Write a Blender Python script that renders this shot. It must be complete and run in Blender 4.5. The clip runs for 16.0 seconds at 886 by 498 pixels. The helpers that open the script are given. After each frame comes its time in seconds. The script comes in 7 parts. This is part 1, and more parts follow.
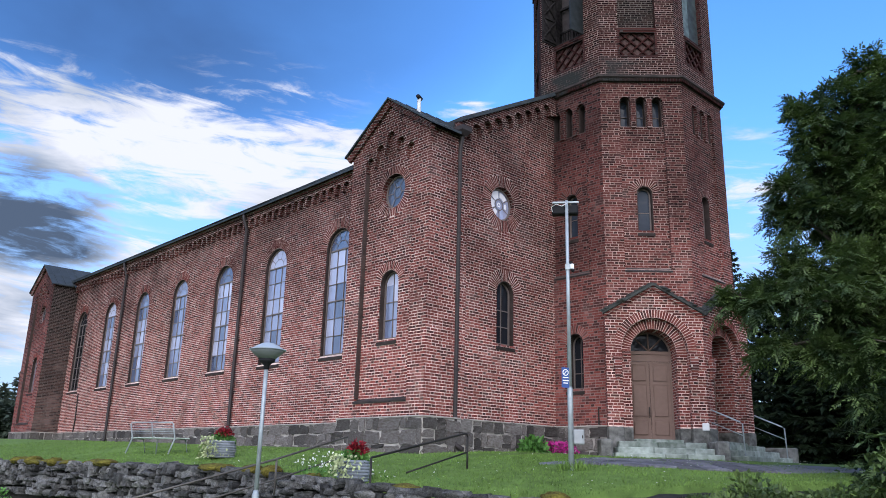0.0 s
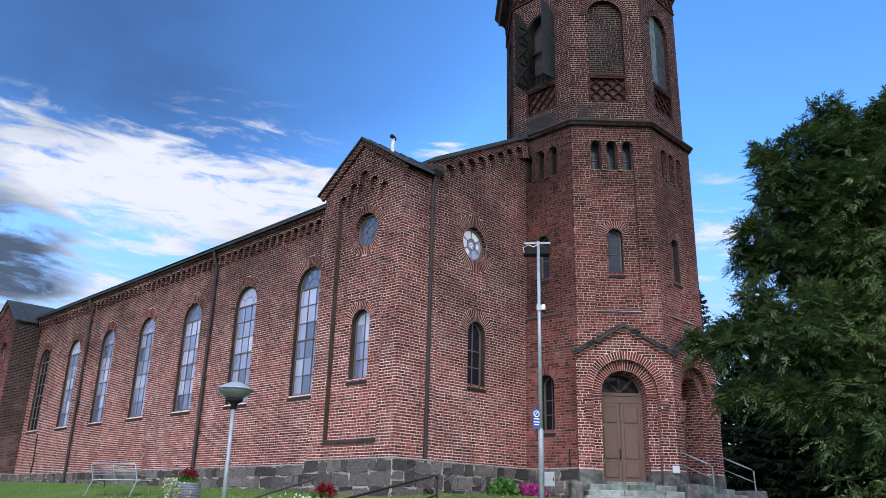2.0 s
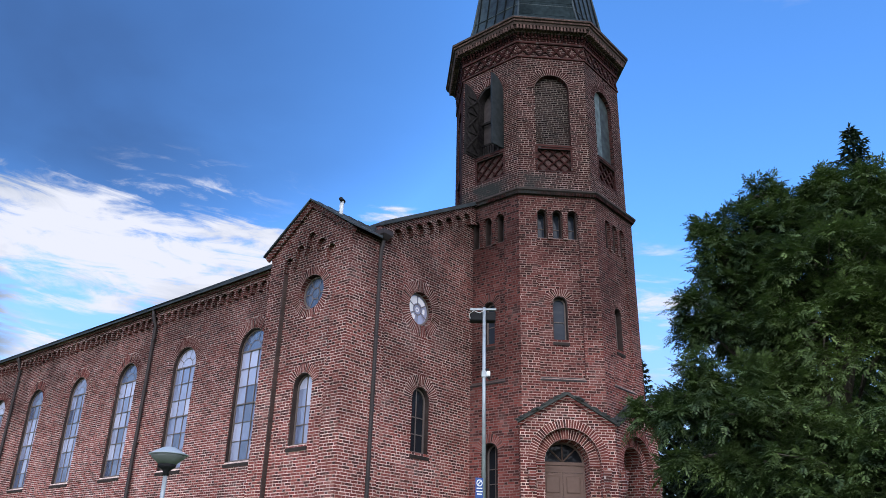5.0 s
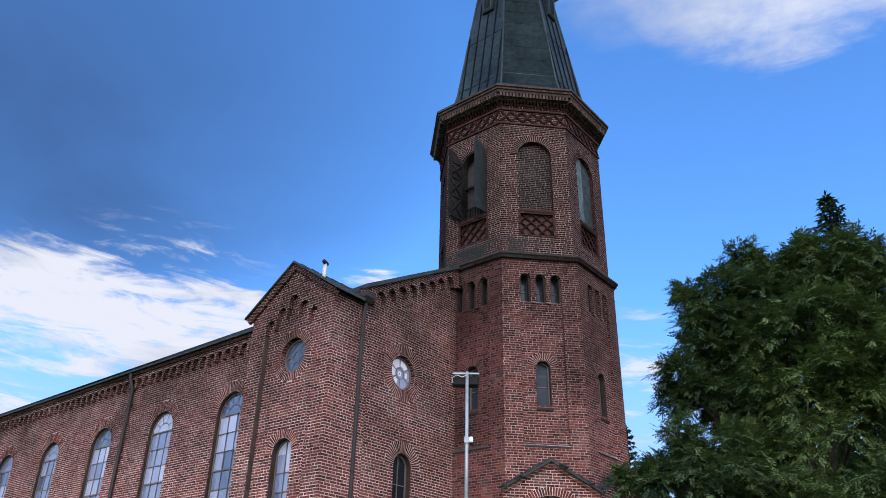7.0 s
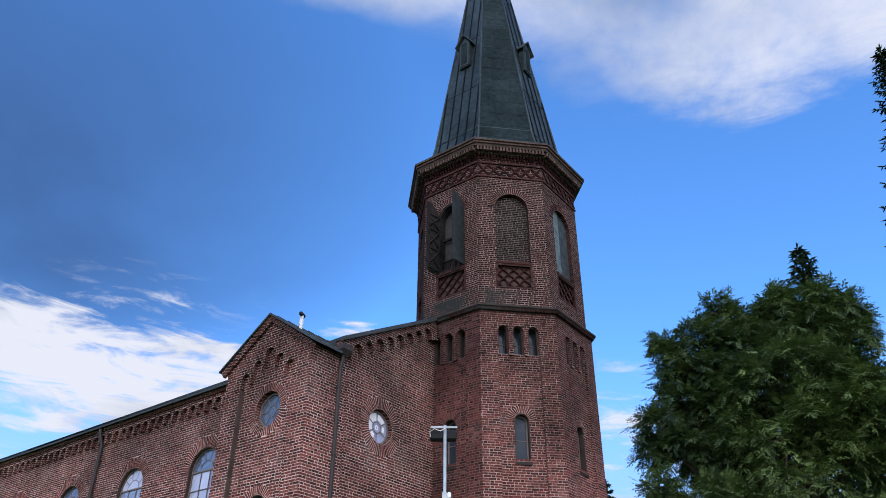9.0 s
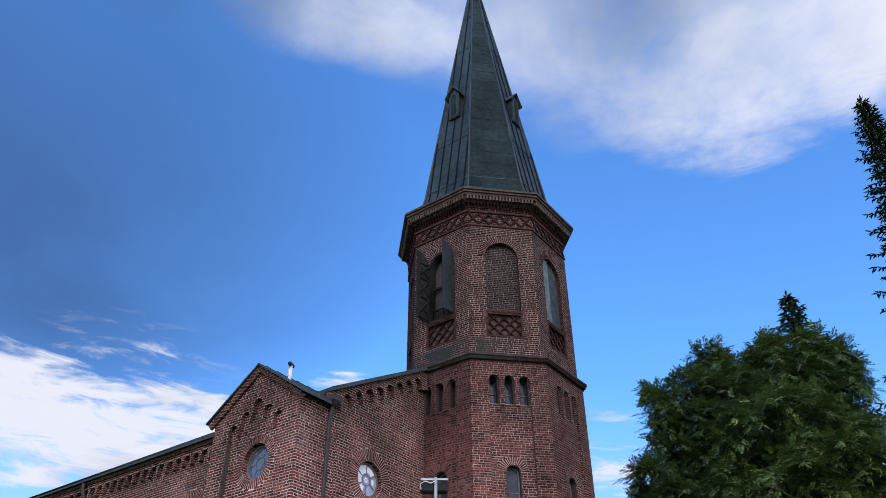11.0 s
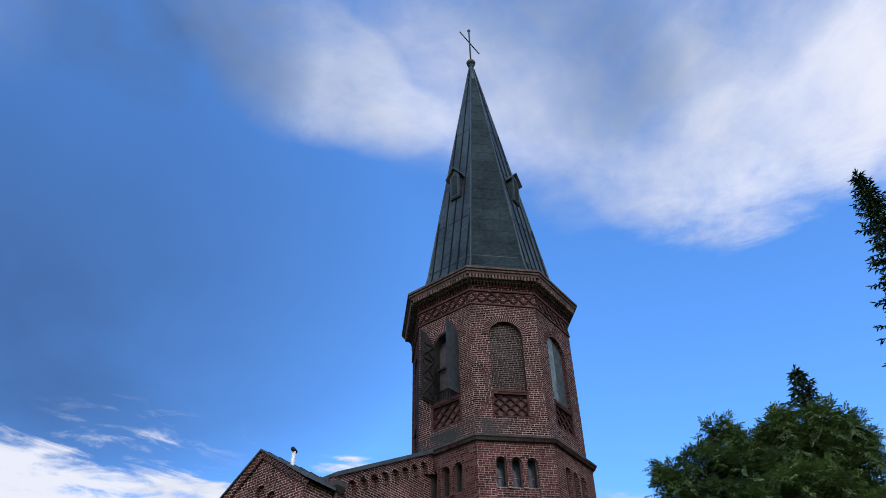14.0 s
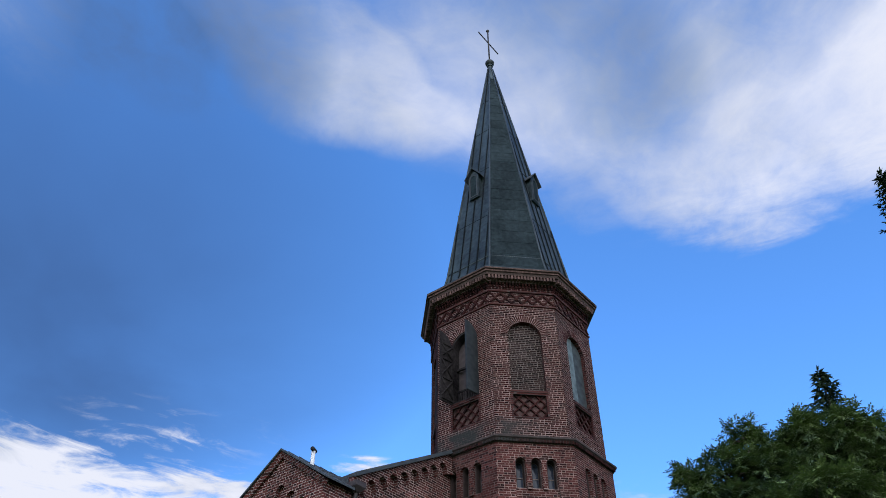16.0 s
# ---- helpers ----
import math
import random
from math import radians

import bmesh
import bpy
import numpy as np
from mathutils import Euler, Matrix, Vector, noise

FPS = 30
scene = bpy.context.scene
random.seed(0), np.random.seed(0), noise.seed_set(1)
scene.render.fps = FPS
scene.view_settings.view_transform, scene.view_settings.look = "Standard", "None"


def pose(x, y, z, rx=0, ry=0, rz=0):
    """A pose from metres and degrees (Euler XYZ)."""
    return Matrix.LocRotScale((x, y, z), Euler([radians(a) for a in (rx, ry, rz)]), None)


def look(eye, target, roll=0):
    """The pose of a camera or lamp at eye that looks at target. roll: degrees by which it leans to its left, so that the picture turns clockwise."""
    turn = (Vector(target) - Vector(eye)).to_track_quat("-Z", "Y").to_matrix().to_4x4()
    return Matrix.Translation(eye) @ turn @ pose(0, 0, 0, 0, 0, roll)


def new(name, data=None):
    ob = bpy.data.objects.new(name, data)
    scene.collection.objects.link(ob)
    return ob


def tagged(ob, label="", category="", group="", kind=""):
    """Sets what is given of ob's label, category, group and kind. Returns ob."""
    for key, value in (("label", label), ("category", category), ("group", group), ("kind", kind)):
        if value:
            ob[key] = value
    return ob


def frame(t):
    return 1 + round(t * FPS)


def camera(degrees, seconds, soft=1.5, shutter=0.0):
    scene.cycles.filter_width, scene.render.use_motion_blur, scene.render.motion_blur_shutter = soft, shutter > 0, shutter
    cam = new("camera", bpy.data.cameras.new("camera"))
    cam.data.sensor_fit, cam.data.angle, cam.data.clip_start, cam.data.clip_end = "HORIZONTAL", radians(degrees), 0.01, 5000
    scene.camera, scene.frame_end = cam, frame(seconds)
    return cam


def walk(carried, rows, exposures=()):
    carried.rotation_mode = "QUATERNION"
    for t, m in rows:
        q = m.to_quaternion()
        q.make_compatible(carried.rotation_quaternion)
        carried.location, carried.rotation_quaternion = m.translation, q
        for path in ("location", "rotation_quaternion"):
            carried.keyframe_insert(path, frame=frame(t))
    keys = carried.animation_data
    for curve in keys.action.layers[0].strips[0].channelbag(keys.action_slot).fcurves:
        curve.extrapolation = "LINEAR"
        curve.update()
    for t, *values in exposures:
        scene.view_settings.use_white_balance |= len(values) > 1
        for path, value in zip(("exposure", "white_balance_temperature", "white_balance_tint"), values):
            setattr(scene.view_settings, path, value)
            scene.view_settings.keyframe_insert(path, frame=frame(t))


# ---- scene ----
cam = camera(59.0, 16.0, soft=0.9)
EYE = (0.0, 0.0, 1.6)
# seconds, tilt up, roll, heading
TURNS = [
    (0.0, 15.52, -1.40, -43.77),
    (0.5, 16.21, -1.45, -44.20),
    (1.0, 16.92, -1.46, -44.70),
    (1.5, 17.67, -1.42, -45.23),
    (2.0, 18.46, -1.42, -45.91),
    (2.5, 19.20, -1.33, -46.67),
    (3.0, 19.93, -1.24, -47.54),
    (3.5, 20.67, -1.14, -48.33),
    (4.0, 21.45, -1.20, -49.08),
    (6.5, 26.69, -1.31, -50.90),
    (7.0, 27.93, -1.18, -51.31),
    (7.5, 29.03, -1.03, -51.77),
    (8.0, 30.04, -0.78, -52.16),
    (8.5, 30.92, -0.61, -52.50),
    (9.0, 31.74, -0.39, -52.73),
    (11.5, 36.32, 0.25, -53.33),
    (12.0, 37.39, 0.34, -53.44),
    (12.5, 38.48, 0.40, -53.50),
    (13.0, 39.51, 0.60, -53.29),
    (13.5, 40.41, 0.78, -52.90),
    (14.0, 41.12, 0.86, -52.41),
    (14.5, 41.63, 0.89, -51.84),
    (15.0, 41.84, 0.63, -51.48),
    (15.5, 41.67, 0.36, -51.27),
    (16.0, 41.16, -0.01, -51.33),
]
walk(cam, [(t, pose(*EYE, 90 + up, roll, head)) for t, up, roll, head in TURNS],
     exposures=[(0.0, 0.14), (2.5, 0.05), (4.0, 0.05), (7.0, 0.0), (9.0, -0.02), (12.0, 0.0), (16.0, 0.0)])

# ---- world and light ----
world = bpy.data.worlds.new("sky")
scene.world = world
world.use_nodes = True
wt = world.node_tree
wt.nodes.clear()


def wnode(kind, **kw):
    n = wt.nodes.new(kind)
    for k, v in kw.items():
        n.inputs[k].default_value = v
    return n


SKY_EL, SKY_HEAD = radians(39.6), radians(223.6)
sky = wt.nodes.new("ShaderNodeTexSky")
sky.sky_type, sky.sun_disc = "NISHITA", False
sky.sun_elevation, sky.sun_rotation = SKY_EL, SKY_HEAD
sky.altitude, sky.air_density, sky.dust_density, sky.ozone_density = 300, 1.0, 0.3, 3.0


def wmath(op, a, b=None, c=None, clamp=False):
    n = wt.nodes.new("ShaderNodeMath")
    n.operation, n.use_clamp = op, clamp
    for k, v in enumerate((a, b, c)):
        if v is None:
            continue
        if isinstance(v, (int, float)):
            n.inputs[k].default_value = v
        else:
            wt.links.new(v, n.inputs[k])
    return n.outputs[0]


def wvec(op, a, b):
    n = wt.nodes.new("ShaderNodeVectorMath")
    n.operation = op
    for k, v in enumerate((a, b)):
        if isinstance(v, tuple):
            n.inputs[k].default_value = v
        else:
            wt.links.new(v, n.inputs[k])
    return n.outputs["Value"] if op == "DOT_PRODUCT" else n.outputs["Vector"]


def wnoise(vec, scale, detail, rough=0.55, warp=0.0):
    n = wnode("ShaderNodeTexNoise", Scale=scale, Detail=detail, Roughness=rough, Distortion=warp)
    wt.links.new(vec, n.inputs["Vector"])
    return n.outputs["Fac"]


# clouds lie on a flat layer: the direction is cast on a level plane
co = wt.nodes.new("ShaderNodeTexCoord").outputs["Generated"]
sep = wt.nodes.new("ShaderNodeSeparateXYZ")
wt.links.new(co, sep.inputs[0])
height = wmath("MAXIMUM", sep.outputs["Z"], 0.0)
inv = wmath("DIVIDE", 1.0, wmath("ADD", height, 0.10))
comb = wt.nodes.new("ShaderNodeCombineXYZ")
wt.links.new(wmath("MULTIPLY", sep.outputs["X"], inv), comb.inputs[0])
wt.links.new(wmath("MULTIPLY", sep.outputs["Y"], inv), comb.inputs[1])
layer = comb.outputs[0]


def on_layer(head, el):
    c, s = math.cos(radians(el)), math.sin(radians(el))
    r = c / (s + 0.10)
    return Vector((-math.sin(radians(head)) * r, math.cos(radians(head)) * r, 0))


# cloud banks: heading, height, half width, half height in degrees, weight
BANKS = [(-13, 20.8, 12, 3.4, 0.92), (-24, 21.0, 10, 3.2, 0.85), (-34, 21.4, 8, 2.4, 0.72), (-26, 17.2, 8, 0.9, 0.7), (-33, 18.4, 7, 1.5, 0.62), (-30, 25.6, 6, 1.0, 0.22),
         (-12, 9.0, 9, 4.0, 1.0), (-24, 13.2, 11, 1.6, 0.55), (-13.5, 14.6, 4.5, 2.4, 0.9), (-12, 52, 16, 6, 0.80), (-38, 52.3, 9, 3.8, 1.15), (-29, 56, 10, 4.2, 0.9), (-47, 50.2, 6, 2.2, 0.7),
         (-58, 56, 24, 8.5, 1.1), (-64, 51, 10, 5, 0.8), (-82, 46.0, 12, 8, 1.3), (-97, 45, 11, 8, 1.2), (-70, 44.5, 8, 4, 0.7), (-45.5, 25.3, 2.6, 0.9, 0.6),
         (-66, 17.0, 5, 4.5, 0.4), (-31, 27.0, 7, 1.3, 0.15)]
# unseen bright cloud is added behind the walker to light the walls
total = None
for head, el, dh, de, weight in BANKS:
    c = on_layer(head, el)
    across = (on_layer(head + dh, el) - on_layer(head - dh, el)) / 2
    along = (on_layer(head, el - de) - on_layer(head, el + de)) / 2
    d = wvec("SUBTRACT", layer, tuple(c))
    p = wvec("DOT_PRODUCT", d, tuple(across / across.length_squared))
    q = wvec("DOT_PRODUCT", d, tuple(along / along.length_squared))
    r2 = wmath("ADD", wmath("MULTIPLY", p, p), wmath("MULTIPLY", q, q))
    blob = wmath("MULTIPLY", wmath("MAXIMUM", wmath("SUBTRACT", 1.0, wmath("MULTIPLY", r2, 0.55)), 0.0), weight)
    total = blob if total is None else wmath("ADD", total, wmath("MULTIPLY", blob, wmath("SUBTRACT", 1.25, total, clamp=True)))
ahead = wvec("DOT_PRODUCT", co, (math.sin(radians(48)), math.cos(radians(48)), 0.0))
rear = wmath("MULTIPLY", wmath("SUBTRACT", 0.25, ahead, clamp=True), 1.3)
total = wmath("MAXIMUM", total, rear)
puff = wnoise(layer, 3.2, 12, 0.62, 0.5)
wisp = wnoise(layer, 13.0, 8, 0.65, 0.8)
# the high cloud sheet is soft, the low bank crisp
high = wmath("MULTIPLY", wmath("SUBTRACT", height, 0.50), 5.0, clamp=True)
# the low bank is drawn out in level streaks
az = wmath("MULTIPLY", wmath("ARCTAN2", sep.outputs["X"], sep.outputs["Y"]), 9.0)
lev = wmath("ADD", wmath("MULTIPLY", wmath("ARCSINE", sep.outputs["Z"]), 42.0), wmath("MULTIPLY", az, 0.25))
comb2 = wt.nodes.new("ShaderNodeCombineXYZ")
wt.links.new(az, comb2.inputs[0])
wt.links.new(lev, comb2.inputs[1])
streak = wnoise(comb2.outputs[0], 1.0, 9, 0.6, 0.7)
low = wmath("SUBTRACT", 1.0, high)
shape = wmath("ADD", wmath("MULTIPLY", wmath("SUBTRACT", puff, 0.5), wmath("ADD", 1.1, wmath("MULTIPLY", high, 0.9))),
              wmath("ADD", wmath("MULTIPLY", wmath("SUBTRACT", wisp, 0.5), 0.7), wmath("MULTIPLY", wmath("SUBTRACT", streak, 0.5), wmath("MULTIPLY", low, 3.3))))
dense = wmath("ADD", total, wmath("MULTIPLY", shape, wmath("SUBTRACT", 1.0, wmath("MULTIPLY", high, 0.20))))
cover = wt.nodes.new("ShaderNodeMapRange")
cover.interpolation_type = "SMOOTHSTEP"
cover.inputs["From Min"].default_value, cover.inputs["From Max"].default_value = 0.20, 1.05
wt.links.new(wmath("ADD", 1.05, wmath("MULTIPLY", high, 0.75)), cover.inputs["From Max"])
wt.links.new(wmath("SUBTRACT", 0.20, wmath("MULTIPLY", high, 0.14)), cover.inputs["From Min"])
wt.links.new(dense, cover.inputs["Value"])
gate = wmath("MULTIPLY", cover.outputs["Result"], wmath("MULTIPLY", total, 3.0, clamp=True))
# cloud colour: white tops, blue-grey thick parts
tone = wt.nodes.new("ShaderNodeValToRGB")
e = tone.color_ramp.elements
e.new(0.42)
for x, (p, c) in zip(e, ((0.16, (0.09, 0.13, 0.21)), (0.42, (0.42, 0.49, 0.63)), (0.62, (0.83, 0.86, 0.98)))):
    x.position, x.color = p, (*c, 1)
thick = None
for head, el, dh, de, weight in ((-14.0, 14.4, 5, 2.8, 0.56), (-18, 51, 15, 7, 0.44), (-72, 60, 14, 6, 0.08), (-73, 50.5, 6, 4.5, 0.12)):
    c = on_layer(head, el)
    across = (on_layer(head + dh, el) - on_layer(head - dh, el)) / 2
    along = (on_layer(head, el - de) - on_layer(head, el + de)) / 2
    d = wvec("SUBTRACT", layer, tuple(c))
    p = wvec("DOT_PRODUCT", d, tuple(across / across.length_squared))
    q = wvec("DOT_PRODUCT", d, tuple(along / along.length_squared))
    r2 = wmath("ADD", wmath("MULTIPLY", p, p), wmath("MULTIPLY", q, q))
    blob = wmath("MULTIPLY", wmath("MAXIMUM", wmath("SUBTRACT", 1.0, wmath("MULTIPLY", r2, 0.5)), 0.0), weight)
    thick = blob if thick is None else wmath("ADD", thick, blob)
wt.links.new(wmath("ADD", wmath("SUBTRACT", wnoise(layer, 1.7, 5, 0.5, 0.2), thick), wmath("ADD", wmath("MULTIPLY", low, 0.07), wmath("MULTIPLY", wmath("SUBTRACT", streak, 0.5), wmath("MULTIPLY", low, 0.35)))), tone.inputs["Fac"])
tint = wt.nodes.new("ShaderNodeHueSaturation")
tint.inputs["Saturation"].default_value, tint.inputs["Value"].default_value = 1.14, 0.29
wt.links.new(sky.outputs[0], tint.inputs["Color"])
blue = wt.nodes.new("ShaderNodeMix")
blue.data_type, blue.blend_type = "RGBA", "MULTIPLY"
blue.inputs["Factor"].default_value, blue.inputs["B"].default_value = 1.0, (0.74, 0.98, 1.22, 1)
wt.links.new(tint.outputs["Color"], blue.inputs["A"])
mixer = wt.nodes.new("ShaderNodeMix")
mixer.data_type = "RGBA"
wt.links.new(gate, mixer.inputs["Factor"])
# pale haze towards the horizon
haze = wt.nodes.new("ShaderNodeMix")
haze.data_type = "RGBA"
haze.inputs["B"].default_value = (0.43, 0.53, 0.76, 1)
fog = wt.nodes.new("ShaderNodeMapRange")
fog.interpolation_type = "SMOOTHSTEP"
fog.inputs["From Min"].default_value, fog.inputs["From Max"].default_value = 0.42, 0.10
fog.inputs["To Max"].default_value = 0.85
wt.links.new(height, fog.inputs["Value"])
wt.links.new(fog.outputs["Result"], haze.inputs["Factor"])
# a thin slate-blue veil over the sky to the north
c = on_layer(-18, 31.0)
d = wvec("SUBTRACT", layer, tuple(c))
far = wmath("DIVIDE", wvec("DOT_PRODUCT", d, d), 0.62)
film_ = wmath("MULTIPLY", wmath("SUBTRACT", 1.0, far, clamp=True), wmath("ADD", 0.45, wnoise(layer, 1.4, 5, 0.5, 0.3)), clamp=True)
veil = wt.nodes.new("ShaderNodeMix")
veil.data_type = "RGBA"
veil.inputs["B"].default_value = (0.055, 0.132, 0.345, 1)
wt.links.new(film_, veil.inputs["Factor"])
wt.links.new(blue.outputs["Result"], veil.inputs["A"])
wt.links.new(veil.outputs["Result"], haze.inputs["A"])
wt.links.new(haze.outputs["Result"], mixer.inputs["A"])
# Rear cloud is brightened beyond its own tone as fill for the walls.
glow = wt.nodes.new("ShaderNodeVectorMath")
glow.operation = "SCALE"
wt.links.new(tone.outputs["Color"], glow.inputs[0])
wt.links.new(wmath("ADD", 1.0, wmath("MULTIPLY", rear, 2.3)), glow.inputs["Scale"])
wt.links.new(glow.outputs[0], mixer.inputs["B"])
bg = wnode("ShaderNodeBackground", Strength=1.0)
wo = wt.nodes.new("ShaderNodeOutputWorld")
wt.links.new(mixer.outputs["Result"], bg.inputs["Color"])
wt.links.new(bg.outputs[0], wo.inputs["Surface"])

sun = new("sun", bpy.data.lights.new("sun", "SUN"))
sun.data.energy, sun.data.angle, sun.data.color = 1.4, radians(45), (1.0, 0.955, 0.91)
sun.matrix_world = look((-20.0, -21.0, 24.0), (0, 0, 0))

# ---- materials ----


def soot_and_dimming(nt, colour, low=5.0, high=11.2, least=0.27):
    """Sooty darkening plus painted-in dimming: the higher the wall, the darker, in uneven patches."""
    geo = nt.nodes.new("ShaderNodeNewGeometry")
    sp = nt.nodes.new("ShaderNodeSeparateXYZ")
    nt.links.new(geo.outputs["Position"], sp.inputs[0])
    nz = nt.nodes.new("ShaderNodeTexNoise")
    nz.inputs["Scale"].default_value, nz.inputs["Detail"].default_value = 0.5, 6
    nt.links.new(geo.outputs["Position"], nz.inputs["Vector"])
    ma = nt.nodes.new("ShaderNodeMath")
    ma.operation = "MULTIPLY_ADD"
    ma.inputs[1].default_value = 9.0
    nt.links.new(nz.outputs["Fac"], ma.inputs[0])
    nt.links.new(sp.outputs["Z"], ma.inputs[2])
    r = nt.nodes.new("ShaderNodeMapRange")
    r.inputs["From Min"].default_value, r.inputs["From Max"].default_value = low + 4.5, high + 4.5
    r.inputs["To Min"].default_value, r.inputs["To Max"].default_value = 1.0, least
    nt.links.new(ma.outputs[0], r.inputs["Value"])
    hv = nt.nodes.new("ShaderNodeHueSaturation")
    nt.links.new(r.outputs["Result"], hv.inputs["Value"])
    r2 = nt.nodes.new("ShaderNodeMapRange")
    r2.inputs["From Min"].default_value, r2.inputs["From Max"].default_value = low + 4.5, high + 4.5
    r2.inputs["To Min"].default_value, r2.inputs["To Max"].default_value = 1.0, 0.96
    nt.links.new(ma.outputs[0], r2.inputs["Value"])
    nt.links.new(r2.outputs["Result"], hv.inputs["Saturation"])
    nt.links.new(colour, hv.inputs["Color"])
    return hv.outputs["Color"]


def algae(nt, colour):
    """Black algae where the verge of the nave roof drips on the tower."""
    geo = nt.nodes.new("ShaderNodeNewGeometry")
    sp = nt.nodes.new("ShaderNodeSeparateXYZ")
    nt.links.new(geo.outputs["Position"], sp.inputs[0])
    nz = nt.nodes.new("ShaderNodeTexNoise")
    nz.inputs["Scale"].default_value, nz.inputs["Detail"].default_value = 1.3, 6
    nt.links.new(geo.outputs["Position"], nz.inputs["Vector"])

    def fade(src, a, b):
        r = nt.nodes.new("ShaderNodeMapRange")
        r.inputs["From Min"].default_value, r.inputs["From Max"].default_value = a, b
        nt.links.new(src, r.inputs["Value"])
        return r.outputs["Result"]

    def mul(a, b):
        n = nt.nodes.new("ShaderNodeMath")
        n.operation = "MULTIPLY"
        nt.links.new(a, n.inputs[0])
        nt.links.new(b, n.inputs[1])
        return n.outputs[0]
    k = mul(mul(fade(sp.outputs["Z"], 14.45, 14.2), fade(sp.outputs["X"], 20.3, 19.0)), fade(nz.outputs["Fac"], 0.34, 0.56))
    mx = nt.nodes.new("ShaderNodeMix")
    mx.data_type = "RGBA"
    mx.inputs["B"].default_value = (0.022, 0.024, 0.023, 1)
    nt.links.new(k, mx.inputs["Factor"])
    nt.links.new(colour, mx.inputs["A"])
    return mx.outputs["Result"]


def material(name, base, rough=0.8, metal=0.0, vary=0.25, scale=6.0, bump=0.0, bscale=40.0, island=0.0, objrand=0.0, spec=0.2, second=None, soot_dimmed=False, stained=False):
    """Two scales of noise over a base colour; island and objrand shift single pieces."""
    m = bpy.data.materials.new(name)
    m.use_nodes = True
    nt = m.node_tree
    b = nt.nodes["Principled BSDF"]
    b.inputs["Roughness"].default_value, b.inputs["Metallic"].default_value = rough, metal
    b.inputs["Specular IOR Level"].default_value = spec
    tc = nt.nodes.new("ShaderNodeTexCoord")

    def noise_at(sc, detail=4):
        n = nt.nodes.new("ShaderNodeTexNoise")
        n.inputs["Scale"].default_value, n.inputs["Detail"].default_value = sc, detail
        nt.links.new(tc.outputs["Object"], n.inputs["Vector"])
        return n
    big, small = noise_at(scale * 0.12), noise_at(scale)
    mix = nt.nodes.new("ShaderNodeMix")
    mix.data_type = "RGBA"
    dark = second or tuple(c * (1 - vary) for c in base)
    lite = tuple(min(1, c * (1 + vary)) for c in base)
    mix.inputs["A"].default_value, mix.inputs["B"].default_value = (*dark, 1), (*lite, 1)
    add = nt.nodes.new("ShaderNodeMath")
    add.operation = "ADD"
    nt.links.new(big.outputs["Fac"], add.inputs[0])
    nt.links.new(small.outputs["Fac"], add.inputs[1])
    rng = nt.nodes.new("ShaderNodeMapRange")
    rng.inputs["From Min"].default_value, rng.inputs["From Max"].default_value = 0.7, 1.3
    nt.links.new(add.outputs[0], rng.inputs["Value"])
    nt.links.new(rng.outputs["Result"], mix.inputs["Factor"])
    out = mix.outputs["Result"]
    if island or objrand:
        src = nt.nodes.new("ShaderNodeNewGeometry").outputs["Random Per Island"] if island else nt.nodes.new("ShaderNodeObjectInfo").outputs["Random"]
        hv = nt.nodes.new("ShaderNodeHueSaturation")
        r2 = nt.nodes.new("ShaderNodeMapRange")
        k = island or objrand
        r2.inputs["To Min"].default_value, r2.inputs["To Max"].default_value = 1 - k, 1 + k
        nt.links.new(src, r2.inputs["Value"])
        nt.links.new(r2.outputs["Result"], hv.inputs["Value"])
        nt.links.new(out, hv.inputs["Color"])
        out = hv.outputs["Color"]
    if stained:
        out = algae(nt, out)
    nt.links.new(soot_and_dimming(nt, out, least=0.36) if soot_dimmed else out, b.inputs["Base Color"])
    if bump:
        bn = noise_at(bscale, 6)
        bp = nt.nodes.new("ShaderNodeBump")
        bp.inputs["Strength"].default_value, bp.inputs["Distance"].default_value = bump, 0.02
        nt.links.new(bn.outputs["Fac"], bp.inputs["Height"])
        nt.links.new(bp.outputs["Normal"], b.inputs["Normal"])
    return m


